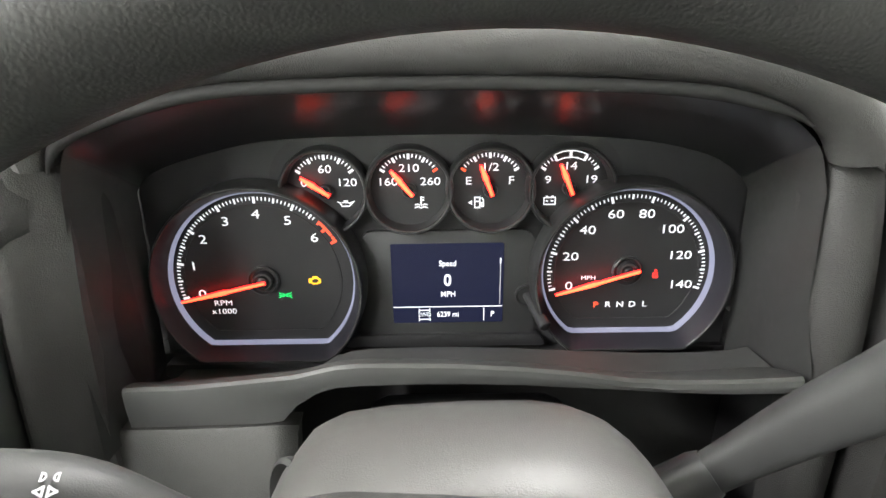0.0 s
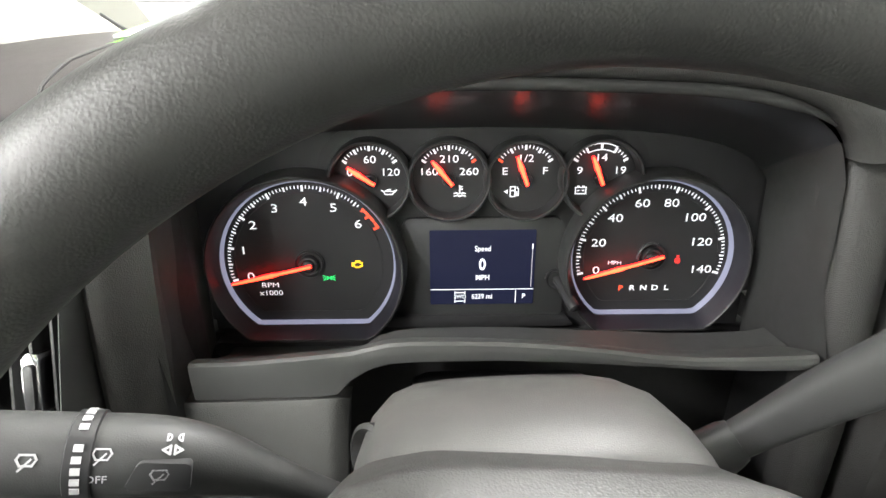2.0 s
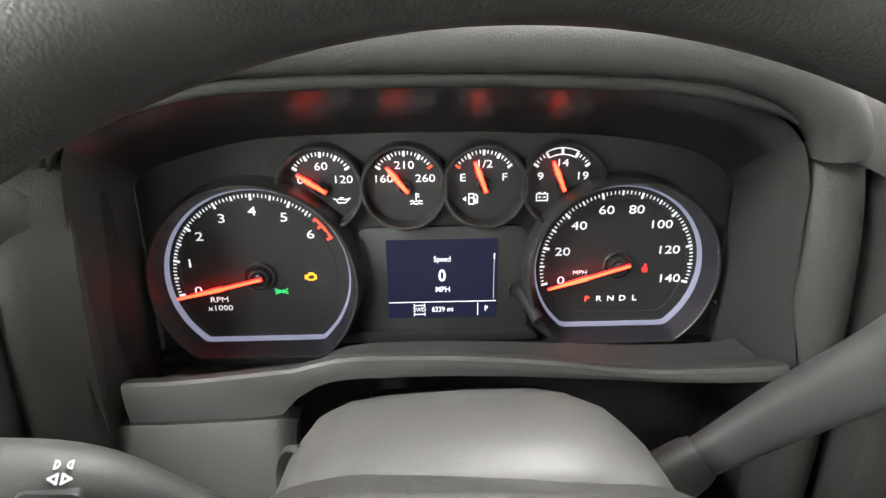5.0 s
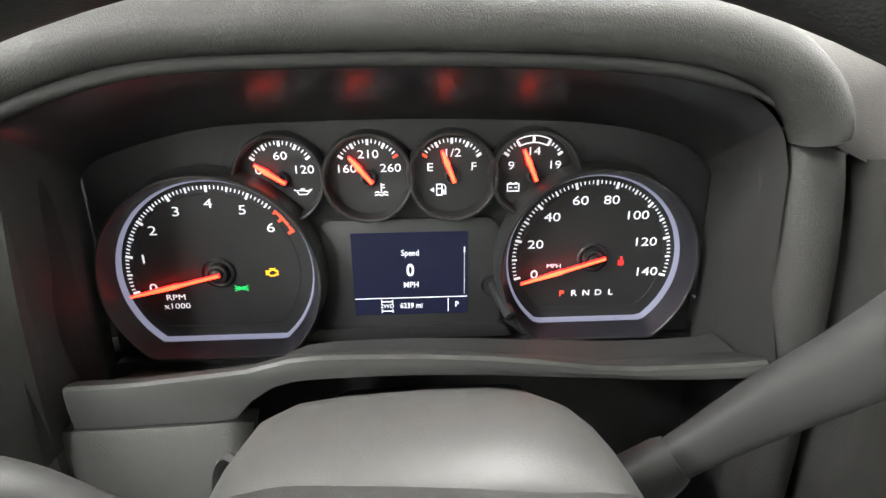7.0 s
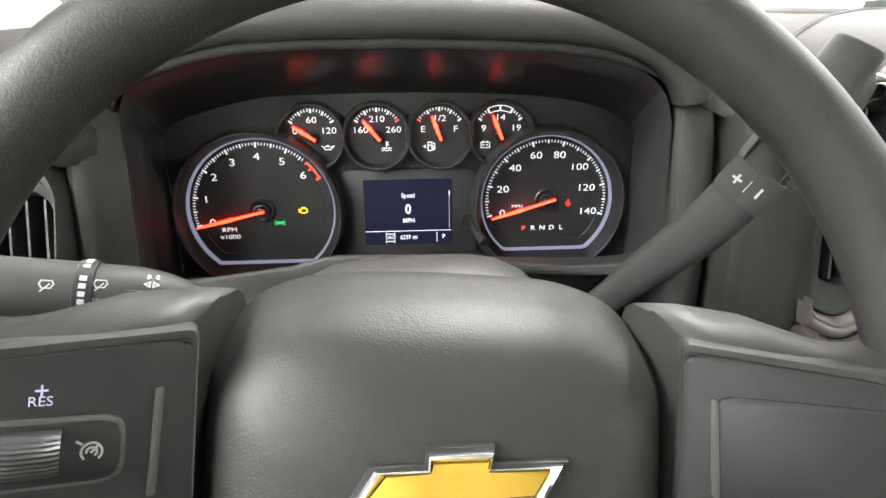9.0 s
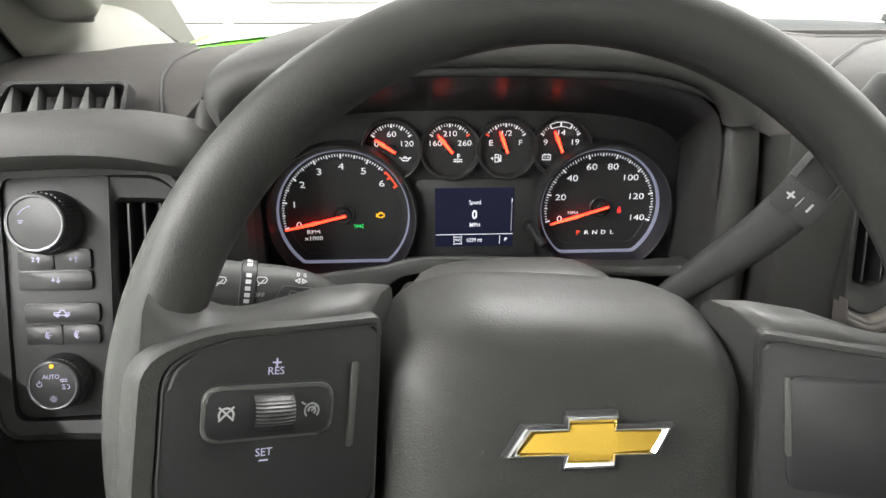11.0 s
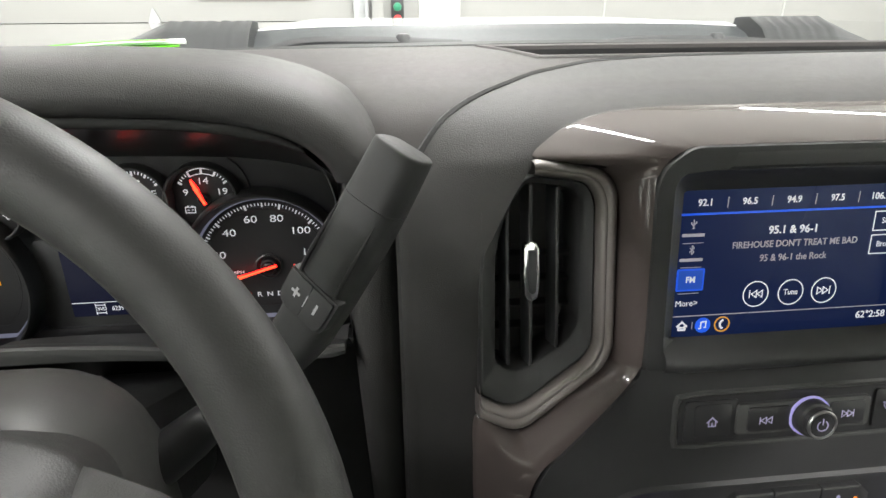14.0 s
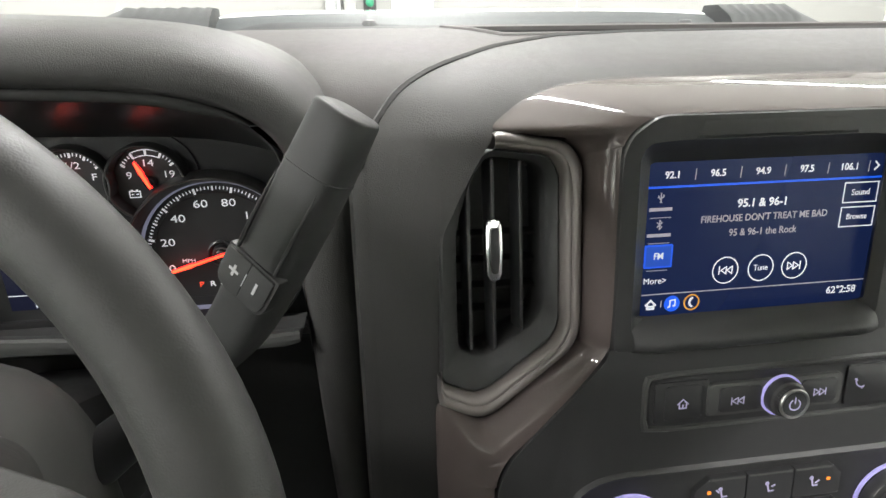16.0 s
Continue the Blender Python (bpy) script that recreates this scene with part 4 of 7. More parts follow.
def speedometer():
    dial, m = large_dial("speedometer", 0.1265, 0.0005, 0.0538, 0.0585, -0.0448, "speedometer dial at zero with gear letters, pale blue glow")
    marks = []
    for i in range(0, 71):
        a = 195.0 - 3.0 * i
        if i % 10 == 0:
            marks.append((a, 0.0512, 0.0557, 0.0017))
        elif i % 5 == 0:
            marks.append((a, 0.0523, 0.0557, 0.0013))
        else:
            marks.append((a, 0.0533, 0.0556, 0.0008))
    tick_marks(m, marks, DIALWHITE, dial)
    for k in range(8):
        a = radians(195 - 30 * k)
        letters("numeral", str(20 * k), 0.0064, at(m, 0.0412 * math.cos(a) - (0.003 if k == 6 else 0), 0.0432 * math.sin(a) - 0.0002, 0.0002), DIALWHITE, dial, 1.32, 0.0)
    letters("caption", "MPH", 0.0032, at(m, -0.0262, -0.0052, 0.0002), DIALWHITE, dial, 1.2)
    for k, ch in enumerate("PRNDL"):
        letters("gear_letter", ch, 0.0044, at(m, -0.0195 + 0.0088 * k, -0.0264, 0.0002), DIALRED if ch == "P" else DIALWHITE, dial, 1.2, 0.0001, label="red selected gear letter" if ch == "P" else "")
    b = at(m, 0.0212, -0.0024, 0.0002)
    part("belt_warning_light", prism(arc(0, 0.0022, 0.0010, 0, 360, 10)[:-1], 0, 0.0003, b), REDLAMP, dial, "small red seat belt warning light", smooth=0)
    icon("belt_figure", [[(-0.0016, -0.0022), (-0.0012, 0.0002), (0.0012, 0.0002), (0.0016, -0.0022)], [(-0.0018, -0.0004), (0.0014, -0.0026)], [(-0.001, -0.0030), (0.0012, -0.0030)]], 0.0009, b, REDLAMP, dial, (), "red belt symbol")
    hub = at(m, 0.0006, 0.0004, 0.0)
    part("hub_well", lathe([(0.0108, 0.0), (0.0112, 0.0022), (0.0100, 0.0030), (0.0092, 0.0012), (0.0078, 0.0008)], hub, 36), SATIN, dial)
    needle_cap(hub, 0.0072, dial)
    needle(hub, 196.5, 0.0535, 0.0075, 0.0031, dial, 0.0072)


tachometer()
speedometer()


def small_gauge(name, cx, texts, angle, label, red_at, band=False):
    m = at(CLUSTER, cx, 0.0628, 0)
    R = 0.0258
    def trimmed(profile):
        """A ring, left open where a large dial stands before it."""
        bm = lathe(profile, at(I4, cx, 0.0628), 72)
        gone = [f for f in bm.faces for c in [f.calc_center_median()] if math.hypot(c.x + 0.1298, c.y + 0.0026) < 0.0632 + 0.0090 or math.hypot(c.x - 0.1265, c.y - 0.0005) < 0.0585 + 0.0090]
        bmesh.ops.delete(bm, geom=gone, context="FACES")
        bm.transform(CLUSTER)
        return bm

    g = part(name, trimmed([(0.0001, 0.0)] + [(R * k / 12, 0.0) for k in range(1, 13)] + [(R + 0.0002, -0.003)]), DIALBLACK, cluster, label)
    part("gauge_wall", trimmed([(R, 0.0002), (R + 0.0006, 0.006), (R + 0.0008, 0.011)]), SATIN, g)
    part("gauge_bezel", trimmed([(R + 0.0008, 0.011), (R + 0.0014, 0.0122), (R + 0.0026, 0.0124), (R + 0.0036, 0.0112), (R + 0.0040, 0.0)]), RIMGREY, g, "thin satin charcoal rim")
    marks, reds = [], []
    for i in range(17):
        a = 146 - 112 * i / 16
        if i % 4 == 0:
            (reds if (i in red_at) else marks).append((a, 0.0194, 0.0230, 0.0017))
        else:
            if band and 4 <= i <= 12:
                continue
            marks.append((a, 0.0206, 0.0230, 0.0008))
    tick_marks(m, marks, DIALWHITE, g)
    tick_marks(m, reds, DIALRED, g, "limit_mark")
    if band:
        icon("normal_band", [arc(0, 0, 0.0236, 118, 62, 16), arc(0, 0, 0.0192, 118, 62, 16), arc(0, 0, 0.0214, 118, 118, 1)], 0.0007, at(m, 0, 0, 0.0002), DIALWHITE, g)
    for (x, y), word in zip(((-0.0143, 0.0040), (0.0002, 0.0132), (0.0143, 0.0040)), texts):
        letters("numeral", word, 0.0055, at(m, x, y, 0.0002), DIALWHITE, g, 1.24, 0.0)
    needle_cap(at(m, 0, -0.0012), 0.0048, g)
    needle(at(m, 0, -0.0012), angle, 0.0185, 0.0042, 0.0034, g, 0.0055)
    return g, m


def small_gauges():
    g, m = small_gauge("oil_pressure_gauge", -0.0807, ("0", "60", "120"), 146, "small round oil pressure gauge, needle at zero", ())
    i = at(m, 0.0131, -0.0105, 0.0002)
    icon("oil_symbol", [[(-0.0042, 0.0008), (-0.0030, -0.0016), (0.0020, -0.0016), (0.0052, 0.0016), (0.0024, 0.0006), (-0.0010, 0.0010), (-0.0028, 0.0010)], [(-0.0014, 0.0020), (0.0008, 0.0020)], [(-0.0056, 0.0014), (-0.0042, 0.0008)]], 0.0008, i, DIALWHITE, g)
    g, m = small_gauge("temperature_gauge", -0.0249, ("160", "210", "260"), 129, "small round coolant temperature gauge", (16,))
    i = at(m, 0.0078, -0.0108, 0.0002)
    icon("temperature_symbol", [[(0, 0.0046), (0, -0.0012)], [(0, 0.0040), (0.0018, 0.0040)], [(0, 0.0022), (0.0018, 0.0022)], [(-0.0040, -0.0010), (-0.0024, -0.0006), (-0.0012, -0.0012)], [(0.0012, -0.0012), (0.0024, -0.0006), (0.0040, -0.0010)], [(-0.0040, -0.0030), (-0.002, -0.0024), (0, -0.0032), (0.002, -0.0024), (0.0040, -0.0030)]], 0.0008, i, DIALWHITE, g)
    g, m = small_gauge("fuel_gauge", 0.0292, ("E", "1/2", "F"), 111, "small round fuel gauge, a little under half", (0,))
    i = at(m, -0.0088, -0.0108, 0.0002)
    icon("fuel_symbol", [[(-0.0012, -0.0036), (-0.0012, 0.0036), (0.0022, 0.0036), (0.0022, -0.0036)], [(-0.0012, 0.0008), (0.0022, 0.0008)], [(0.0022, 0.0), (0.0034, -0.0004), (0.0034, -0.0028), (0.0046, -0.0028), (0.0046, 0.0018), (0.0036, 0.0032)]], 0.0008, i, DIALWHITE, g, (0,))
    part("fuel_arrow", prism([(-0.0058, 0.0), (-0.0030, -0.0018), (-0.0030, 0.0018)], 0, 0.0003, i), DIALWHITE, g, smooth=0)
    g, m = small_gauge("voltage_gauge", 0.0824, ("9", "14", "19"), 113, "small round battery voltage gauge", (), True)
    i = at(m, -0.0126, -0.0104, 0.0002)
    icon("battery_symbol", [rect(0.0076, 0.0048), [(-0.0022, 0.0032), (-0.0014, 0.0032)], [(0.0014, 0.0032), (0.0022, 0.0032)], [(-0.0022, 0.0), (-0.0012, 0.0)], [(0.0012, 0.0), (0.0022, 0.0)]], 0.0008, i, DIALWHITE, g, (0,))


small_gauges()


ROD0, ROD1 = Vector((0.0573, 0.0, 1.2822)), Vector((0.0674, -0.027, 1.2710))


def cluster_face():
    m = CLUSTER
    part("cluster_backing", prism(rounded([(-0.208, -0.078), (0.204, -0.078), (0.204, 0.100), (-0.208, 0.100)], 0.01), -0.012, -0.004, m), SATIN, cluster)
    part("gauge_row_panel", prism(rounded([(-0.118, 0.034), (0.118, 0.034), (0.118, 0.080), (0.100, 0.0985), (-0.100, 0.0985), (-0.118, 0.080)], 0.012), -0.004, -0.001, m, 0.001), PLASTIC, cluster)
    part("display_panel", prism(rounded([(-0.0640, -0.0480), (0.0630, -0.0480), (0.0610, 0.0255), (0.0560, 0.0320), (-0.0560, 0.0320), (-0.0600, 0.0255)], 0.004), -0.004, 0.0, m, 0.001), PANEL_GREY, cluster, "charcoal panel round the display")
    part("lower_bar", prism(rounded([(-0.075, -0.0560), (0.072, -0.0560), (0.066, -0.0470), (-0.068, -0.0470)], 0.003), -0.004, 0.004, m, 0.0015), SATIN, cluster)
    part("lower_plinth", prism(rounded([(-0.206, -0.0760), (0.200, -0.0760), (0.200, -0.0635), (-0.206, -0.0635)], 0.004), -0.006, 0.012, m, 0.003), SATIN, cluster)
    s = part("driver_display", prism(rounded(rect(0.0792, 0.0610, 0.0003, -0.0076), 0.0012), 0.0, 0.0006, m), SCREEN_NAVY, cluster, "dark navy digital driver display showing speed zero")
    z = 0.0008
    letters("display_text", "Speed", 0.0044, at(m, 0.0004, 0.0080, z), SCREEN_WHITE, s, 0.85, 0.00006)
    letters("display_digit", "0", 0.0092, at(m, 0.0002, -0.0050, z), SCREEN_WHITE, s, 0.85, 0.0003)
    letters("display_text", "MPH", 0.0044, at(m, 0.0006, -0.0156, z), SCREEN_WHITE, s, 0.9, 0.00006)
    part("display_line", prism(rect(0.0785, 0.0006, 0.0003, -0.0253), 0, 0.0002, at(m, 0, 0, z)), SCREEN_WHITE, s, smooth=0)
    part("display_line", prism(rect(0.0006, 0.0100, 0.0262, -0.0316), 0, 0.0002, at(m, 0, 0, z)), SCREEN_WHITE, s, smooth=0)
    letters("display_text", "6239 mi", 0.0042, at(m, 0.0003, -0.0316, z), SCREEN_WHITE, s, 0.85, 0.00005)
    letters("display_text", "P", 0.0042, at(m, 0.0324, -0.0316, z), SCREEN_WHITE, s, 0.9, 0.0001)
    letters("display_text", "2WD", 0.0034, at(m, -0.0166, -0.0316, z), SCREEN_WHITE, s, 0.9)
    icon("axle_symbol", [[(-0.0030, y), (0.0030, y)] for y in (0.0036, -0.0036)] + [[(x, y - 0.0011), (x, y + 0.0011)] for x in (-0.0038, 0.0038) for y in (0.0036, -0.0036)], 0.0007, at(m, -0.0166, -0.0316, z), SCREEN_WHITE, s)
    part("scroll_bar", prism(rect(0.0005, 0.034, 0.0376, -0.0065), 0, 0.0002, at(m, 0, 0, z)), SCREEN_GREY, s, smooth=0)
    part("scroll_thumb", prism(rect(0.0009, 0.004, 0.0376, 0.0098), 0, 0.0003, at(m, 0, 0, z)), SCREEN_WHITE, s, smooth=0)
    rod = part("trip_reset_rod", sweep([ROD0, ROD0.lerp(ROD1, 0.3), ROD0.lerp(ROD1, 0.34), ROD0.lerp(ROD1, 0.66), ROD0.lerp(ROD1, 0.70), ROD0.lerp(ROD1, 0.97), ROD1], [0.0034, 0.0034, 0.0040, 0.0040, 0.0044, 0.0044, 0.0030], n=18), SATIN, cluster, "short black trip reset rod")
    part("rod_well", lathe([(0.0085, 0.0), (0.0088, 0.0016), (0.0074, 0.0018), (0.0062, 0.0004)], at(m, 0.0565, -0.0175, 0.0), 28), SATIN, rod)


cluster_face()


# ---- steering wheel ----
def spoke_lift(a):
    """How far the spokes' faces rise to the driver, from the hub outwards."""
    pts = [(0.08, -0.044), (0.092, -0.038), (0.1035, -0.028), (0.125, -0.017), (0.15, -0.0065), (0.17, 0.0), (0.2, 0.0)]
    for (p, q), (u, v) in zip(pts, pts[1:]):
        if p <= a <= u:
            return lerp(q, v, (a - p) / (u - p))
    return 0.0


def spoke_top(a):
    pts = [(0.08, 0.0430), (0.092, 0.0440), (0.1035, 0.0445), (0.125, 0.0415), (0.15, 0.0330), (0.2, 0.0260)]
    for (p, q), (u, v) in zip(pts, pts[1:]):
        if p <= a <= u:
            return lerp(q, v, (a - p) / (u - p))
    return 0.025


def steering_wheel():
    w = thing("steering_wheel", (0.026, -0.30, 1.13), "dark grey vinyl truck steering wheel with a gold cross-shaped emblem", "steering wheel")
    m = WHEEL
    R, r, n = 0.1888, 0.0163, 120
    rings = []
    for i in range(n + 1):
        a = 2 * math.pi * i / n
        grip = 1.0 + 0.06 * math.exp(-((math.sin(a) - 0.22) / 0.28) ** 2)
        rings.append([((R + r * grip * math.cos(b)) * math.cos(a), (R + r * grip * math.cos(b)) * math.sin(a), r * 0.95 * grip * math.sin(b)) for b in (2 * math.pi * j / 22 for j in range(22))])
    bm = loops(rings, m)
    bmesh.ops.remove_doubles(bm, verts=bm.verts, dist=1e-6)
    part("rim", bm, RIM, w, "grained vinyl rim")

    # airbag cover
    m = WHEEL @ Matrix.Translation((0.002, 0.010, 0.021)) @ Matrix.Rotation(radians(-5.0), 4, "Z")
    # half width, top, depth at the sides, depth at the top: from the back over the chamfer to the domed face
    steps = [(0.0940, 0.0480, -0.112, -0.118), (0.0980, 0.0530, -0.068, -0.088), (0.0988, 0.0545, -0.0625, -0.0815), (0.0980, 0.0541, -0.0600, -0.0780), (0.0955, 0.0512, -0.0545, -0.0708), (0.0896, 0.0428, -0.0418, -0.0502), (0.0888, 0.0416, -0.0402, -0.0478), (0.0878, 0.0402, -0.0384, -0.0454), (0.0862, 0.0384, -0.0360, -0.0422), (0.0800, 0.0325, -0.0285, -0.0335), (0.0720, 0.0260, -0.0240, -0.0275), (0.0580, 0.0150, -0.0200, -0.0220), (0.0400, 0.0000, -0.0172, -0.0178), (0.0180, -0.0130, -0.0158, -0.0158)]

    def cover_ring(hw, top, side_z, top_z):
        q = hw / 0.0985
        bot = -0.03 - 0.105 * q
        half = [(hw, bot + 0.035 * q), (hw, top - 0.040 * q), (hw - 0.014 * q, top - 0.0125 * q), (hw * 0.56, top - 0.0018 * q)]
        pts = rounded([(-x, y) for x, y in half] + [(0.0, top)] + half[::-1] + [(hw * 0.7, bot), (-hw * 0.7, bot)], [v * q for v in (0.02, 0.02, 0.014, 0.02, 0.03, 0.02, 0.014, 0.02, 0.02, 0.02, 0.02)], 6)
        ring = []
        for x, y in pts:
            u = max(0.0, min(1.0, (y - top + 0.045 * q) / (0.035 * q)))
            ring.append((x, y, lerp(side_z, top_z, u * u * (3 - 2 * u))))
        return ring

    part("airbag_cover", loops([cover_ring(*st) for st in steps], m, cap1=True), HUBSKIN, w, "domed grained airbag cover with a chamfered edge", smooth=75)
    part("hub_back", lathe([(0.050, -0.16), (0.055, -0.13), (0.058, -0.112), (0.058, -0.100)], at(m, 0, -0.02), 40), PLASTIC, w)

    # spokes with their switch pods
    for s in (-1, 1):
        rows = []
        for k in range(19):
            t = k / 18
            a = lerp(0.086, 0.186, t)
            cz = spoke_lift(a)
            flare = 0.020 * max(0, (t - 0.70) / 0.30) ** 2
            top = spoke_top(a) + flare
            bot = lerp(-0.115, -0.070, t) - flare
            prof = [(top - 0.010, cz - 0.038), (top - 0.002, cz - 0.034), (top, cz - 0.029), (top - 0.0030, cz - 0.018), (top - 0.0075, cz - 0.008), (top - 0.012, cz - 0.003), (top - 0.018, cz), (top * 0.3 + bot * 0.7, cz), (bot + 0.014, cz - 0.001), (bot + 0.004, cz - 0.007), (bot, cz - 0.02), (bot + 0.01, cz - 0.034)]
            rows.append([(s * max(a, 0.0970 + (z + 0.038) * 0.25), y, z) for y, z in prof])
        spoke = part("spoke", loops(rows, cap0=True), RIM, w, "vinyl covered spoke")
        spoke.data.transform(m)
        pm = at(m, s * 0.1310, -0.0090, -0.0155) @ Matrix.Rotation(radians(-s * 24), 4, "Y") @ Matrix.Scale(1.07, 4)
        frame_pts = rounded([(-s * -0.0440, 0.0180), (-s * -0.0250, 0.0270), (-s * 0.0375, 0.0330), (-s * 0.0385, -0.0420), (-s * -0.0300, -0.0440), (-s * -0.0440, -0.0320)], [0.012, 0.012, 0.004, 0.006, 0.012, 0.014], 5)
        pod = part("switch_pod", prism(frame_pts, -0.010, 0.0035, pm, 0.0025, 3), PODBLACK, w, "black switch pod" if s < 0 else "blank black switch pod")
        part("pod_gap", loops([[(x * (k if x * s > 0 else 1 + (k - 1) * 0.16), y * (1 + (k - 1) * 0.55), z) for x, y in frame_pts] for k, z in ((1.035, 0.001), (1.06, 0.0030), (1.20, 0.0034), (1.27, 0.0010), (1.32, -0.006))], pm), RIM, pod, "padded edge round the pod")
        part("pod_gap_line", loops([[(x * k, y * k, z) for x, y in frame_pts] for k, z in ((0.995, 0.0030), (1.02, 0.0032), (1.045, 0.0018))], pm), VOIDBLACK, pod)
        # Ridge takes a lighter plastic, so its highlight sits in the colour.
        part("pod_ridge", prism(rounded([(-s * 0.0262, 0.0175), (-s * 0.0288, 0.0180), (-s * 0.0278, -0.0165), (-s * 0.0252, -0.0170)], 0.0008), 0.0035, 0.0054, pm, 0.0008), SHROUD, pod, "raised ridge, lightened for its highlight")
        if s < 0:
            inner = rounded(rect(0.0500, 0.0206, -0.0068, 0.0), 0.0060, 5)
            part("key_gap", prism(rounded(rect(0.0516, 0.0222, -0.0068, 0.0), 0.0068, 5), 0.0030, 0.0038, pm), VOIDBLACK, pod)
            part("button_frame", prism(inner, 0.0035, 0.0062, pm, 0.0014, 3), SHROUD, pod, "raised grey edge round the buttons")
            part("button_face", prism([(-0.0068 + (x + 0.0068) * 0.95, y * 0.89) for x, y in inner], 0.0055, 0.0066, pm, 0.0006), PODBLACK, pod)
            ribs = [(0.0068 * math.cos(q) + 0.0004, 0.0066 + 0.0078 * math.sin(q) + (0.0004 if j % 2 else 0)) for j, q in enumerate([math.pi * jj / 30 for jj in range(31)])]
            drum = [[(lerp(-0.0138, 0.0012, k / 5), y, z if 0 < k < 5 else z - 0.0012) for y, z in ribs] for k in range(6)]
            part("scroll_roller", skin(drum), SATIN, pod, "ribbed black scroll roller").data.transform(pm)
            letters("caption", "RES", 0.0031, at(pm, -0.0050, 0.0152, 0.0038), LILACMARK, pod, 1.0)
            letters("caption", "SET", 0.0031, at(pm, -0.0080, -0.0160, 0.0038), LILACMARK, pod, 1.0)
            icon("plus_mark", [[(-0.0014, 0), (0.0014, 0)], [(0, -0.0014), (0, 0.0014)]], 0.0006, at(pm, -0.0048, 0.0186, 0.0038), LILACMARK, pod)
            icon("minus_mark", [[(-0.0014, 0), (0.0014, 0)]], 0.0006, at(pm, -0.0080, -0.0190, 0.0038), LILACMARK, pod)
            icon("cruise_cancel_symbol", [arc(0, -0.0006, 0.0026, -30, 210, 14), [(-0.0024, -0.0024), (0.0024, 0.0022)], [(-0.0024, 0.0022), (0.0024, -0.0024)]], 0.0007, at(pm, -0.0232, 0.0006, 0.0068), WHITEMARK, pod)
            icon("cruise_symbol", [arc(0, -0.0006, 0.0028, -40, 220, 14), arc(0, -0.0006, 0.0014, -40, 180, 10), [(0, -0.0006), (0.0016, 0.0012)], [(-0.0040, 0.0028), (-0.0028, 0.0020)]], 0.0007, at(pm, 0.0092, 0.0002, 0.0068), WHITEMARK, pod)
        else:
            part("pod_panel", prism(rounded(rect(0.062, 0.050, 0.004, -0.006), 0.006), 0.0035, 0.0046, pm, 0.0008), PODBLACK, pod)
    part("lower_spoke", loops([[(s * wd, y, z + dz) for s, wd, dz in ((-1, 0.020, 0), (-1, 0.016, 0.008), (1, 0.016, 0.008), (1, 0.020, 0), (1, 0.016, -0.015), (-1, 0.016, -0.015))] for y, z in ((-0.110, -0.040), (-0.15, -0.025), (-0.185, -0.005))], m), RIM, w)

    # emblem
    e = at(WHEEL, 0.0036, -0.0102, 0.0070, -2)
    shape = [(-0.0375, -0.0055), (-0.0110, -0.0055), (-0.0130, -0.0115), (0.0105, -0.0115), (0.0110, -0.0060), (0.0310, -0.0060), (0.0375, 0.0062), (0.0115, 0.0062), (0.0125, 0.0118), (-0.0105, 0.0118), (-0.0110, 0.0068), (-0.0290, 0.0068)]
    rings = [[(x * k, y * j, z) for x, y in shape] for k, j, z in ((1.0, 1.0, -0.002), (1.0, 1.0, 0.0016), (0.975, 0.95, 0.0030), (0.93, 0.86, 0.0032), (0.875, 0.72, 0.0014))]
    plate = part("emblem", loops(rings, e), CHROME, w, "chrome emblem edge", smooth=25)
    part("emblem_base", prism([(x * 1.06, y * 1.14) for x, y in shape], -0.003, 0.0006, e, 0.0004), SATIN, plate)
    part("emblem_fill", prism([(x * 0.86, y * 0.69) for x, y in shape], 0.0, 0.0023, e, 0.0004), GOLD, plate, "gold ribbed infill")


steering_wheel()


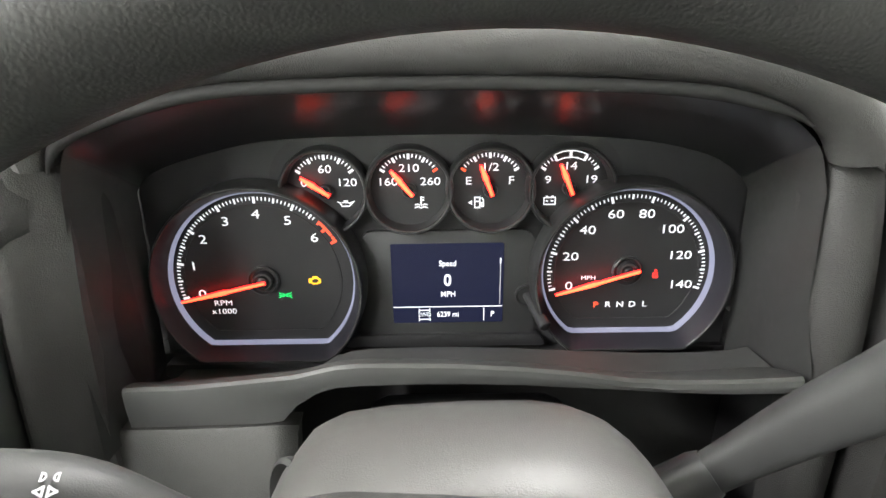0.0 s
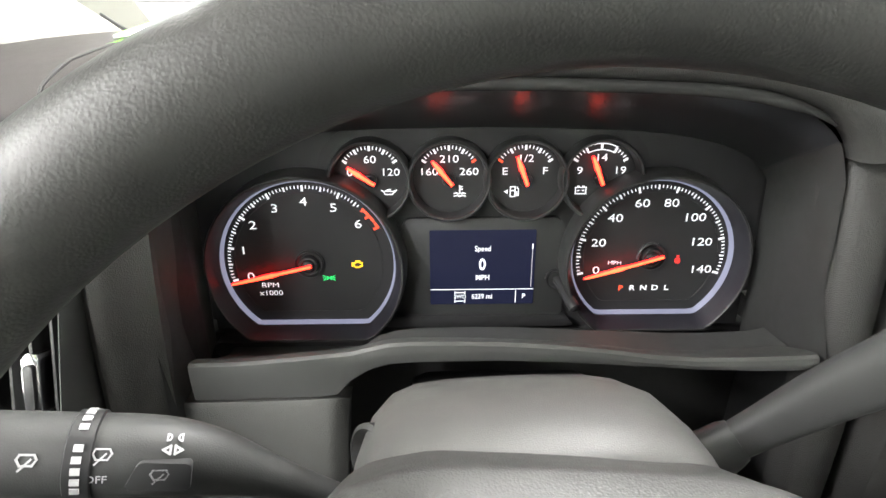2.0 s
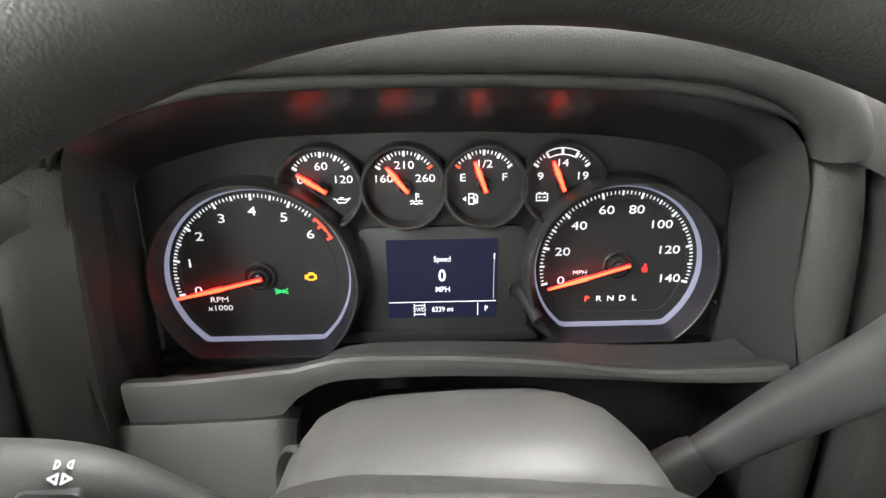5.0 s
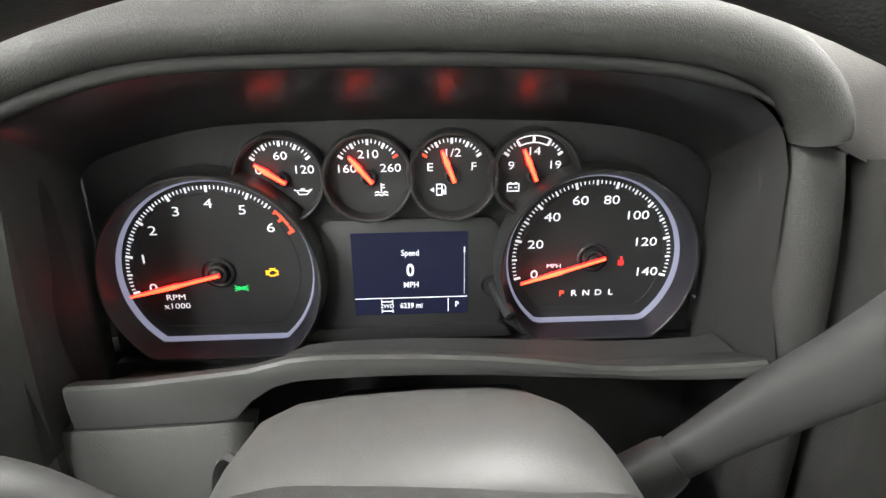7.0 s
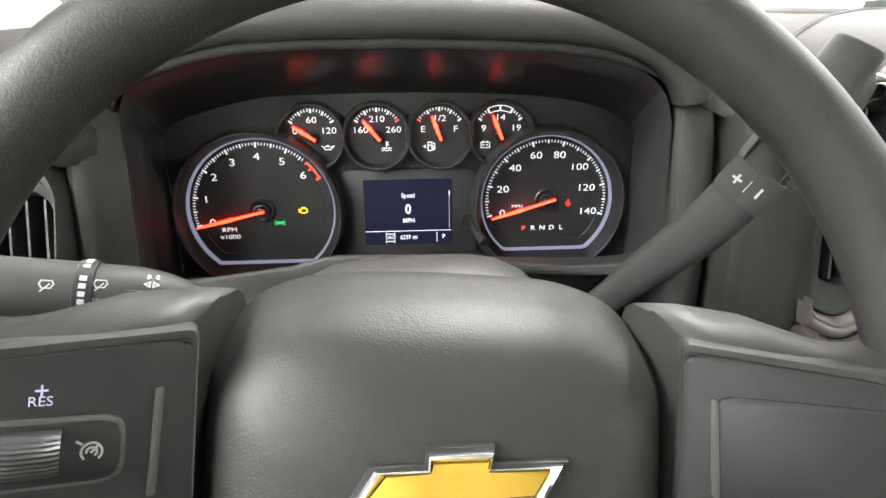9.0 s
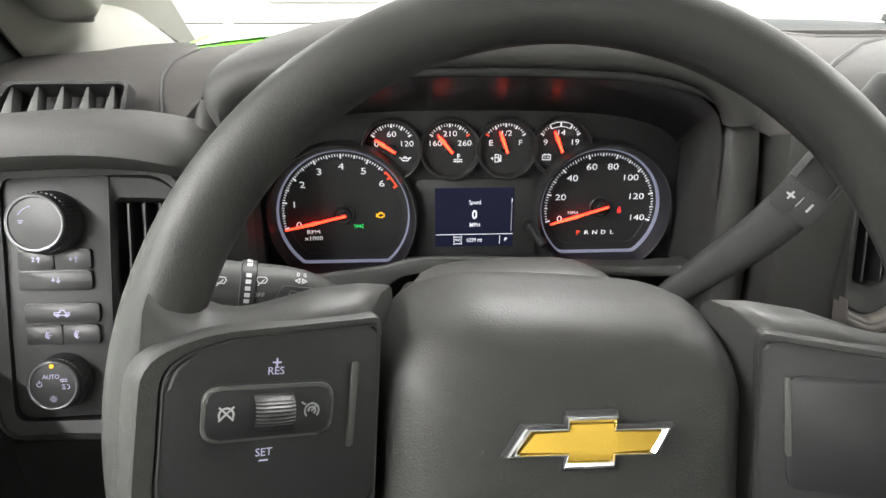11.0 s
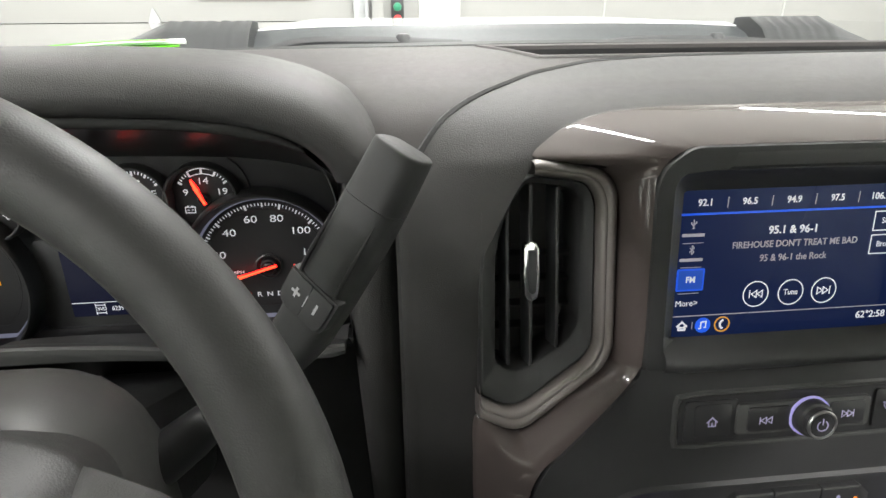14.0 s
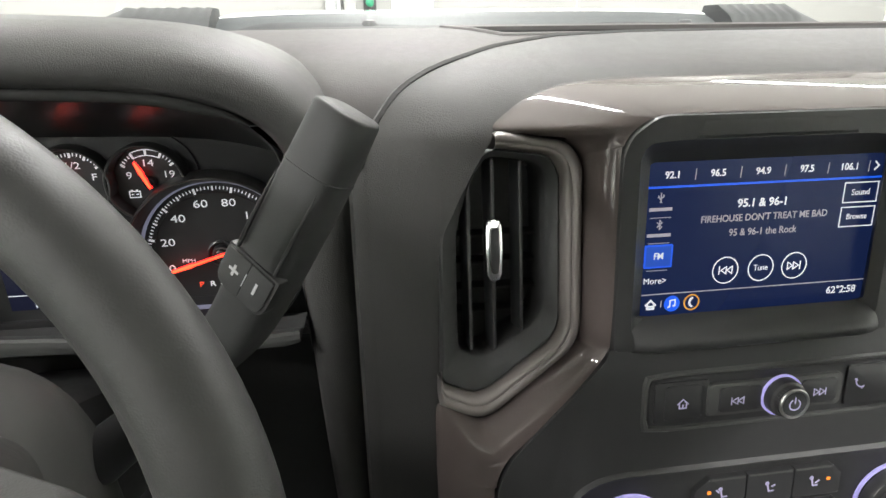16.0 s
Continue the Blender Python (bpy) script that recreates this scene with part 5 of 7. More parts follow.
# ---- column, stalk and lever ----
def steering_column():
    c = thing("steering_column", (0.015, -0.16, 1.2), "dark grey plastic steering column shroud", "steering column")
    def section(x0, x1, top, k=1.0):
        """Across the shroud: x and z, over the top from the lower left to the lower right."""
        mid, w = (x0 + x1) / 2, (x1 - x0) / 2 * k
        shape = [(-1.06, -0.110), (-1.05, -0.060), (-1.0, -0.034), (-0.94, -0.0200), (-0.84, -0.0095), (-0.70, -0.0040), (-0.45, -0.0010), (0.0, 0.0008), (0.35, 0.0006), (0.55, -0.0020), (0.72, -0.0080), (0.86, -0.0180), (0.96, -0.0300), (1.04, -0.0480), (1.08, -0.110)]
        return [(mid + w * a, top + b) for a, b in shape]

    rows = []
    for y, top, k in ((-0.158, 1.300, 0.86), (-0.161, 1.313, 0.93), (-0.168, 1.3225, 0.965), (-0.182, 1.3310, 0.985), (-0.202, 1.3380, 1.0), (-0.222, 1.3425, 1.0), (-0.234, 1.3430, 0.998), (-0.241, 1.3410, 0.988), (-0.2440, 1.3385, 0.975), (-0.2450, 1.3355, 0.965), (-0.2560, 1.3315, 0.955), (-0.2680, 1.3240, 0.94), (-0.2740, 1.3140, 0.90)):
        rows.append([(x, y, z) for x, z in section(-0.070, 0.085, top, k)])
    part("upper_shroud", loops(rows, cap0=True, cap1=True), SHROUD, c, "grey grained upper shroud")
    part("lower_shroud", box((0.135, 0.17, 0.09), pose(0.012, -0.125, 1.220, -27), 0.025, 4), PLASTIC, c)
    part("key_bezel", lathe([(0.022, -0.004), (0.0225, 0.002), (0.019, 0.004), (0.017, 0.001), (0.015, -0.006), (0.0002, -0.007)], Matrix.Translation((-0.0625, -0.206, 1.311)) @ Matrix.Rotation(radians(62), 4, "X") @ Matrix.Rotation(radians(-48), 4, "Y") @ Matrix.Scale(0.62, 4), 30), VOIDBLACK, c, "round dark socket")


steering_column()


def axis_frame(origin, xdir, facing):
    """x along a direction, z as near as can be to where it faces."""
    x = Vector(xdir).normalized()
    z = (Vector(facing) - x * Vector(facing).dot(x)).normalized()
    y = z.cross(x)
    return Matrix(((x.x, y.x, z.x, origin[0]), (x.y, y.y, z.y, origin[1]), (x.z, y.z, z.z, origin[2]), (0, 0, 0, 1)))


def turn_stalk():
    s = thing("turn_signal_stalk", (-0.06, -0.20, 1.31), "black wiper and turn signal stalk with white symbols", "column stalk")
    path = spline([(-0.062, -0.2050, 1.2760), (-0.100, -0.2150, 1.3085), (-0.129, -0.2232, 1.3288), (-0.1620, -0.2302, 1.3383), (-0.2075, -0.2397, 1.3488)], 25)
    rad = [p.x for p in spline([(v, 0, 0) for v in (0.0062, 0.0062, 0.0066, 0.0080, 0.0100, 0.0122, 0.0138, 0.0147, 0.0150, 0.0150, 0.0150, 0.0150, 0.0150)], 25)]
    body = part("stalk_body", sweep(path, rad, n=20), RECESS, s)
    f = axis_frame((-0.1620, -0.2302, 1.3383), (0.955, 0.20, -0.22), (0.05, -0.78, 0.62))
    r = 0.0152
    part("twist_band", lathe([(r, -0.0045), (r + 0.0008, -0.004), (r + 0.0008, 0.004), (r, 0.0045)], f @ Matrix.Rotation(radians(90), 4, "Y"), 40), SATIN, body)
    for k in range(26):
        if k % 5 != 4:
            part("band_mark", box((0.0030, 0.0024, 0.0006), f @ Matrix.Rotation(2 * math.pi * k / 26, 4, "X") @ Matrix.Translation((0, 0, r + 0.0010))), WHITEMARK, body, smooth=0)
    part("end_cap", lathe([(0.0152, 0.0), (0.0150, 0.004), (0.0125, 0.0065), (0.0002, 0.0075)], axis_frame((-0.2075, -0.2397, 1.3488), (-0.955, -0.20, 0.22), (0, -0.8, 0.6)) @ Matrix.Rotation(radians(90), 4, "Y"), 24), PLASTIC, body)

    def spot(x, y, z=0.0):
        a = math.asin(max(-1, min(1, y / (r + 0.0006))))
        rr = lerp(r - 0.0004, 0.0136, max(0, min(1, (x - 0.020) / 0.016)))
        return f @ Matrix.Translation((x, 0, 0)) @ Matrix.Rotation(-a, 4, "X") @ Matrix.Translation((0, 0, rr + 0.0004 + z))

    wiper_icon = [[(-0.003, 0.001), (-0.0022, 0.0026), (0.0022, 0.0026), (0.003, 0.001), (0.0018, -0.001), (-0.0018, -0.001)], [(-0.002, -0.0026), (0.0012, 0.001)]]
    icon("wiper_symbol", wiper_icon, 0.0006, spot(0.0075, 0.0010), WHITEMARK, body, (0,))
    icon("wiper_symbol", wiper_icon, 0.0007, spot(-0.0150, -0.0010), WHITEMARK, body, (0,))
    letters("caption", "OFF", 0.0030, spot(0.0062, -0.0072), WHITEMARK, body, 1.0)
    icon("beam_symbol", [arc(-0.0025, 0, 0.0013, -90, 90, 8) + [(-0.0025, -0.0013)], arc(0.0025, 0, 0.0013, 90, 270, 8) + [(0.0025, 0.0013)]], 0.0006, spot(0.0300, 0.0080), WHITEMARK, body)
    icon("arrows_symbol", [[(-0.0008, 0.0014), (-0.0032, 0.0), (-0.0008, -0.0014)], [(0.0008, 0.0014), (0.0032, 0.0), (0.0008, -0.0014)]], 0.0008, spot(0.0298, 0.0035), WHITEMARK, body, (0, 1))
    wash = part("washer_button", prism(rounded([(-0.0115, -0.0050), (0.0105, -0.0056), (0.0105, 0.0050), (-0.0070, 0.0056)], 0.002), -0.004, 0.0010, spot(0.0265, -0.0060), 0.0006), SATIN, body, "black washer button")
    icon("washer_symbol", wiper_icon, 0.0006, spot(0.0265, -0.0060, 0.0008), WHITEMARK, wash, (0,))


turn_stalk()


def gear_lever():
    g = thing("gear_lever", (0.08, -0.19, 1.25), "black column gear lever with plus and minus buttons", "gear lever")
    keys = [((0.108, -0.168, 1.272), 0.0088, 0.0088), ((0.128, -0.168, 1.288), 0.0100, 0.0098), ((0.153, -0.174, 1.315), 0.0128, 0.0122), ((0.176, -0.184, 1.343), 0.0148, 0.0135), ((0.193, -0.193, 1.372), 0.0154, 0.0138), ((0.2065, -0.1945, 1.395), 0.0156, 0.0142), ((0.222, -0.1945, 1.421), 0.0150, 0.0142), ((0.2373, -0.1940, 1.4486), 0.0138, 0.0134)]
    path = spline([k[0] for k in keys], 40)
    wid = [p.x for p in spline([(k[1], 0, 0) for k in keys], 40)]
    dep = [p.x for p in spline([(k[2], 0, 0) for k in keys], 40)]
    face = Vector((-0.40, -0.82, 0.39))
    rings = []
    for i, p in enumerate(path):
        t = (path[min(i + 1, 39)] - path[max(i - 1, 0)]).normalized()
        z = (face - t * face.dot(t)).normalized()
        x = t.cross(z)
        ring = []
        for j in range(28):
            a = 2 * math.pi * j / 28
            c, s = math.cos(a), math.sin(a)
            q = 0.62
            ring.append(tuple(p + x * wid[i] * math.copysign(abs(c) ** q, c) + z * dep[i] * math.copysign(abs(s) ** q, s)))
        rings.append(ring)
    last = rings[-1]
    mid = sum((Vector(v) for v in last), Vector()) / len(last)
    t = (path[-1] - path[-2]).normalized()
    rings.append([tuple(mid + (Vector(v) - mid) * 0.97 + t * 0.0012) for v in last])
    rings.append([tuple(mid + (Vector(v) - mid) * 0.90 + t * 0.0018) for v in last])
    body = part("lever_body", loops(rings, cap0=True, cap1=True), LEVERBLACK, g, "grained black lever grip")
    ring = rings[34]
    c0 = sum((Vector(v) for v in ring), Vector()) / len(ring)
    part("grip_seam", sweep([tuple(c0 + (Vector(v) - c0) * 1.002) for v in ring], 0.0005, n=5, closed=True), VOIDBLACK, body)
    up = (path[25] - path[21]).normalized()
    f = axis_frame(tuple(path[23]), tuple(up), tuple(face)) @ Matrix.Rotation(radians(-90), 4, "Z")
    d = dep[23]
    part("button_bed", prism(rounded([(-0.0158, -0.0120), (0.0158, -0.0120), (0.0158, 0.0106), (-0.0158, 0.0106)], [0.007, 0.007, 0.001, 0.001], 5), d - 0.006, d + 0.0004, f, 0.0006, 2), VOIDBLACK, body)
    for name, x0, x1, ch in (("plus_button", -0.0142, 0.0, 1), ("minus_button", 0.0004, 0.0142, 0)):
        key = part(name, prism(rounded([(x0, -0.0102), (x1, -0.0102), (x1, 0.0094), (x0, 0.0094)], [0.006, 0.0005, 0.0005, 0.001] if ch else [0.0005, 0.006, 0.001, 0.0005], 5), d - 0.006, d + 0.0018, f, 0.0012, 3), LEVERBLACK, body, "matte black shift button")
        icon("shift_mark", [[(-0.0022, 0), (0.0022, 0)], [(0, -0.0022), (0, 0.0022)]] if ch else [[(0, -0.0024), (0, 0.0024)]], 0.0014, at(f, -0.0068 if ch else 0.0070, 0.0004, d + 0.0019), WHITEMARK, key)
    icon("divider_mark", [[(0.0001, -0.0034), (0.0001, 0.0034)]], 0.0005, at(f, 0, 0, d + 0.0019), WHITEMARK, body)
    for side in (-1, 1):
        line = []
        for k in range(25, 34):
            tt = (path[min(k + 1, 39)] - path[k - 1]).normalized()
            zz = (face - tt * face.dot(tt)).normalized()
            xx = tt.cross(zz)
            line.append(path[k] + xx * side * wid[k] * 0.74 + zz * dep[k] * 0.985)
        part("grip_groove", sweep(line, [0.0010, 0.0012, 0.0012, 0.0012, 0.0011, 0.0010, 0.0008, 0.0005, 0.0002], n=6), VOIDBLACK, body)
    part("lever_collar", sweep([(0.082, -0.172, 1.252), (0.102, -0.168, 1.266), (0.115, -0.1675, 1.277), (0.119, -0.1675, 1.280)], [0.016, 0.0145, 0.0125, 0.0108], n=18), SATIN, g, "rubber collar")
    part("lever_root", sweep([(0.03, -0.175, 1.225), (0.085, -0.172, 1.254)], 0.014, n=16), SATIN, g)


gear_lever()


# ---- switch panel at the dash's outer end ----
def light_panel():
    p = thing("light_control_panel", (-0.33, -0.13, 1.2), "black switch panel with two rotary knobs and small buttons", "switch panel")
    m = LEFTP
    part("panel_plate", prism(rounded([(-0.028, 0.022), (-0.022, 0.033), (0.052, 0.0345), (0.048, -0.150), (-0.024, -0.152)], [0.006, 0.01, 0.004, 0.01, 0.012], 4), -0.012, 0.0, m, 0.0012), PLASTIC, p)

    def knob(name, x, y, r, depth, label):
        k = part(name, lathe([(r * 1.08, 0.0), (r * 1.08, depth * 0.25), (r * 1.02, depth * 0.35), (r * 0.99, depth * 0.8), (r * 0.95, depth * 0.93)], at(m, x, y), 44), SATIN, p, label)
        bm = bmesh.new()
        for i in range(40):
            merge(bm, box((0.0008, 0.0016, depth * 0.42), at(m, x, y, depth * 0.58) @ Matrix.Rotation(2 * math.pi * i / 40, 4, "Z") @ Matrix.Translation((r * 1.005, 0, 0)), 0.0))
        part("knurl", bm, SATIN, k, smooth=0)
        part("knob_ring", lathe([(r * 0.955, depth * 0.92), (r * 0.95, depth), (r * 0.90, depth * 1.04), (r * 0.84, depth * 1.03), (r * 0.82, depth * 0.97)], at(m, x, y), 44), SATINCHROME, k, "satin chrome ring")
        part("knob_face", lathe([(r * 0.825, depth * 0.98), (r * 0.6, depth * 1.0), (0.0002, depth * 1.01)], at(m, x, y), 44), SATIN, k)
        return k, depth * 1.012

    k, d = knob("dimmer_knob", 0.0085, -0.0015, 0.0225, 0.020, "knurled black dimmer knob with a chrome ring")
    icon("dimmer_marks", [arc(0, 0, 0.0125, 150, 100, 8), [(-0.011, 0.002), (-0.008, 0.002)], [(-0.0105, 0.0005), (-0.0085, 0.0005)]], 0.0006, at(m, 0.0085, -0.0015, d), LILACMARK, k)
    k, d = knob("headlamp_knob", 0.0125, -0.1220, 0.0195, 0.017, "knurled black headlamp knob set to automatic")
    hm = at(m, 0.0125, -0.1220, d)
    letters("caption", "AUTO", 0.0034, at(hm, -0.001, 0.0068), LILACMARK, k, 0.95)
    part("pointer_mark", prism(arc(0, 0.0150, 0.0016, 0, 360, 10)[:-1], 0, 0.0006, hm), AMBER, k, "small amber pointer light", smooth=0)
    icon("off_symbol", [arc(-0.0095, 0.0015, 0.0018, 120, 420, 12), [(-0.0095, 0.002), (-0.0095, 0.0042)]], 0.0005, hm, LILACMARK, k)
    icon("side_light_symbol", [[(0.0078, 0.0050), (0.0105, 0.0050)], [(0.0078, 0.0035), (0.0105, 0.0035)], arc(0.0068, 0.0042, 0.0010, 0, 360, 8)], 0.0005, hm, LILACMARK, k)
    icon("headlamp_symbol", [arc(0.0105, -0.0008, 0.0016, -90, 90, 8), [(0.0088, 0.0008), (0.0070, 0.0008)], [(0.0088, -0.0008), (0.0070, -0.0008)], [(0.0088, -0.0022), (0.0070, -0.0022)]], 0.0005, hm, LILACMARK, k)
    icon("sun_symbol", [arc(0, -0.0098, 0.0011, 0, 360, 8), *[[(0.0018 * math.cos(q), -0.0098 + 0.0018 * math.sin(q)), (0.0027 * math.cos(q), -0.0098 + 0.0027 * math.sin(q))] for q in (0.785 * i for i in range(8))]], 0.0004, hm, LILACMARK, k)

    def button(cx, cy, w, h, corners, label=""):
        b = part("push_button", prism(rounded(rect(w, h, cx, cy), corners, 4), 0.0, 0.0028, m, 0.0008), SATIN, p, label)
        part("button_edge", prism(rounded(rect(w * 0.94, 0.0011, cx, cy + h / 2 - 0.0012), 0.0004), 0.0028, 0.0032, m, 0.0002), GREYPLASTIC, b)
        return b, at(m, cx, cy, 0.0030)

    for cx, word in ((-0.0033, "2"), (0.0240, "4")):
        b, bmx = button(cx, -0.0292, 0.0262, 0.0148, 0.002)
        letters("caption", word, 0.0036, at(bmx, -0.0016, 0), LILACMARK, b)
        icon("arrow_symbol", [[(0.0024, -0.0018), (0.0024, 0.0018)], [(0.0012, 0.0006), (0.0024, 0.0018), (0.0036, 0.0006)]], 0.0006, bmx, LILACMARK, b)
    b, bmx = button(0.0103, -0.0450, 0.0538, 0.0150, 0.0035)
    letters("caption", "4", 0.0036, at(bmx, -0.0016, 0), LILACMARK, b)
    icon("arrow_symbol", [[(0.0024, -0.0018), (0.0024, 0.0018)], [(0.0012, -0.0006), (0.0024, -0.0018), (0.0036, -0.0006)]], 0.0006, bmx, LILACMARK, b)
    b, bmx = button(0.0138, -0.0702, 0.0550, 0.0150, 0.0035)
    icon("cargo_lamp_symbol", [[(-0.0055, -0.0014), (0.0055, -0.0014), (0.0055, 0.0006), (0.0026, 0.0006), (0.0014, 0.0024), (-0.0012, 0.0024), (-0.0014, 0.0006), (-0.0055, 0.0006)], arc(-0.0032, -0.0016, 0.0011, 0, 360, 8), arc(0.0034, -0.0016, 0.0011, 0, 360, 8)], 0.0007, bmx, LILACMARK, b, (0,))
    for cx, sgn in ((0.0000, -1), (0.0272, 1)):
        b, bmx = button(cx, -0.0868, 0.0266, 0.0150, 0.002)
        icon("lamp_symbol", [arc(-0.003 * sgn, 0.0, 0.0021, 60, 300, 10), [(-0.003 * sgn, -0.0028), (-0.003 * sgn - 0.001, 0.0028)]], 0.0006, bmx, LILACMARK, b)
        icon("sign_mark", [[(0.0038 * -sgn - 0.0013, 0), (0.0038 * -sgn + 0.0013, 0)]] + ([[(0.0038 * -sgn, -0.0013), (0.0038 * -sgn, 0.0013)]] if sgn > 0 else []), 0.0006, bmx, LILACMARK, b)


light_panel()


# ---- air vents ----
def by_angle(poly, c, n):
    """The polygon's border, met by n even rays from c."""
    out = []
    k = len(poly)
    for i in range(n):
        a = 2 * math.pi * i / n
        d = (math.cos(a), math.sin(a))
        best = None
        for j in range(k):
            x0, y0 = poly[j][0] - c[0], poly[j][1] - c[1]
            x1, y1 = poly[(j + 1) % k][0] - c[0], poly[(j + 1) % k][1] - c[1]
            ex, ey = x1 - x0, y1 - y0
            den = d[0] * ey - d[1] * ex
            if abs(den) < 1e-12:
                continue
            t = (x0 * ey - y0 * ex) / den
            u = (x0 * d[1] - y0 * d[0]) / den
            if t > 0 and -1e-9 <= u <= 1 + 1e-9 and (best is None or t > best):
                best = t
        best = best or 0.001
        out.append((c[0] + d[0] * best, c[1] + d[1] * best))
    return out


VENT_FRAME = rounded([(-0.0006, 0.0530), (0.0440, 0.0452), (0.0536, 0.0330), (0.0528, -0.0740), (0.0470, -0.0870), (-0.0120, -0.1312), (-0.0400, -0.1165), (-0.0368, -0.0155), (-0.0310, 0.0180)], [0.003, 0.016, 0.014, 0.014, 0.014, 0.014, 0.001, 0.012, 0.012], 6)
VENT_BEZEL = rounded([(-0.0050, 0.0428), (0.0335, 0.0372), (0.0400, 0.0266), (0.0398, -0.0702), (0.0342, -0.0809), (-0.0140, -0.1142), (-0.0372, -0.1032), (-0.0366, -0.0155), (-0.0310, 0.0179)], [0.008, 0.010, 0.010, 0.012, 0.012, 0.010, 0.001, 0.012, 0.012], 6)
VENT_HOLE = rounded([(-0.0038, 0.0381), (0.0270, 0.0335), (0.0325, 0.0260), (0.0323, -0.0600), (0.0220, -0.0735), (-0.0093, -0.0915), (-0.0251, -0.0840), (-0.0242, -0.0059), (-0.0141, 0.0238)], [0.006, 0.006, 0.006, 0.010, 0.010, 0.010, 0.003, 0.012, 0.012], 6)
VC = (0.004, -0.035)


def center_vent():
    v = thing("air_vent", (0.323, -0.12, 1.25), "tall black air vent with chrome tab in glossy taupe frame", "air vent", group="dashboard air vents")
    n = 180
    m = VENTP
    fr, bz, ho = (by_angle(q, VC, n) for q in (VENT_FRAME, VENT_BEZEL, VENT_HOLE))

    def between(a, b, k, z):
        return [(lerp(p[0], q[0], k), lerp(p[1], q[1], k), z) for p, q in zip(a, b)]

    steps = [(0.0, -0.008), (0.0, 0.0005), (0.05, 0.0030), (0.14, 0.0052), (0.28, 0.0066), (0.42, 0.0068), (0.50, 0.0060), (0.56, 0.0052), (0.64, 0.0058), (0.74, 0.0056), (0.86, 0.0036), (0.95, 0.0005), (1.0, -0.0050)]
    first, last = round(n * 236 / 360), round(n * (360 + 97) / 360)
    rings = [between(fr, bz, k, z) for k, z in steps]
    part("vent_frame", loops([[r[i % n] for i in range(first, last)] for r in rings], m, close=False), FRAMETAUPE, v, "satin silver-taupe frame on the outer sides", smooth=60)
    inner_rings = [between(bz, ho, 0.0, -0.030), between(bz, ho, 0.0, -0.0035), between(bz, ho, 0.06, -0.0012), between(bz, ho, 0.18, -0.0008), between(bz, ho, 0.60, -0.0040), between(bz, ho, 0.92, -0.0080), between(bz, ho, 1.0, -0.0105), between(bz, ho, 1.0, -0.045)]
    part("vent_funnel", loops(inner_rings, m), RECESS, v, "charcoal inner bezel")
    # Back plate and cross slats are black to imitate shade inside the vent.
    part("vent_back", prism(ho, -0.050, -0.046, m), VOIDBLACK, v)
    for x, y0, y1 in ((-0.0168, 0.020, -0.086), (-0.0012, 0.036, -0.088), (0.0168, 0.034, -0.076)):
        part("slat", box((0.0024, y0 - y1, 0.020), at(m, x, (y0 + y1) / 2, -0.0195) @ Matrix.Rotation(radians(4), 4, "Y"), 0.0011, 3), SATIN, v)
    for y in (-0.014, -0.032, -0.050, -0.066):
        part("cross_slat", box((0.058, 0.0020, 0.010), at(m, 0.004, y, -0.036) @ Matrix.Rotation(radians(14), 4, "X"), 0.0007), VOIDBLACK, v)
    tab = part("thumb_tab", prism(rounded([(-0.0058, -0.0030), (-0.0064, -0.0200), (-0.0056, -0.0360), (-0.0030, -0.0405), (0.0006, -0.0405), (0.0032, -0.0360), (0.0040, -0.0200), (0.0034, -0.0030), (0.0012, -0.0010), (-0.0036, -0.0010)], 0.0016, 4), -0.012, -0.0040, m, 0.0016, 3), CHROME, v, "chrome thumb tab")
    part("tab_grip", prism(rounded([(-0.0036, -0.0060), (-0.0042, -0.0240), (-0.0032, -0.0345), (0.0008, -0.0345), (0.0018, -0.0240), (0.0012, -0.0060)], 0.0012, 4), -0.0042, -0.0012, m, 0.0014, 3), SATIN, tab, "dark grip on the tab")


center_vent()


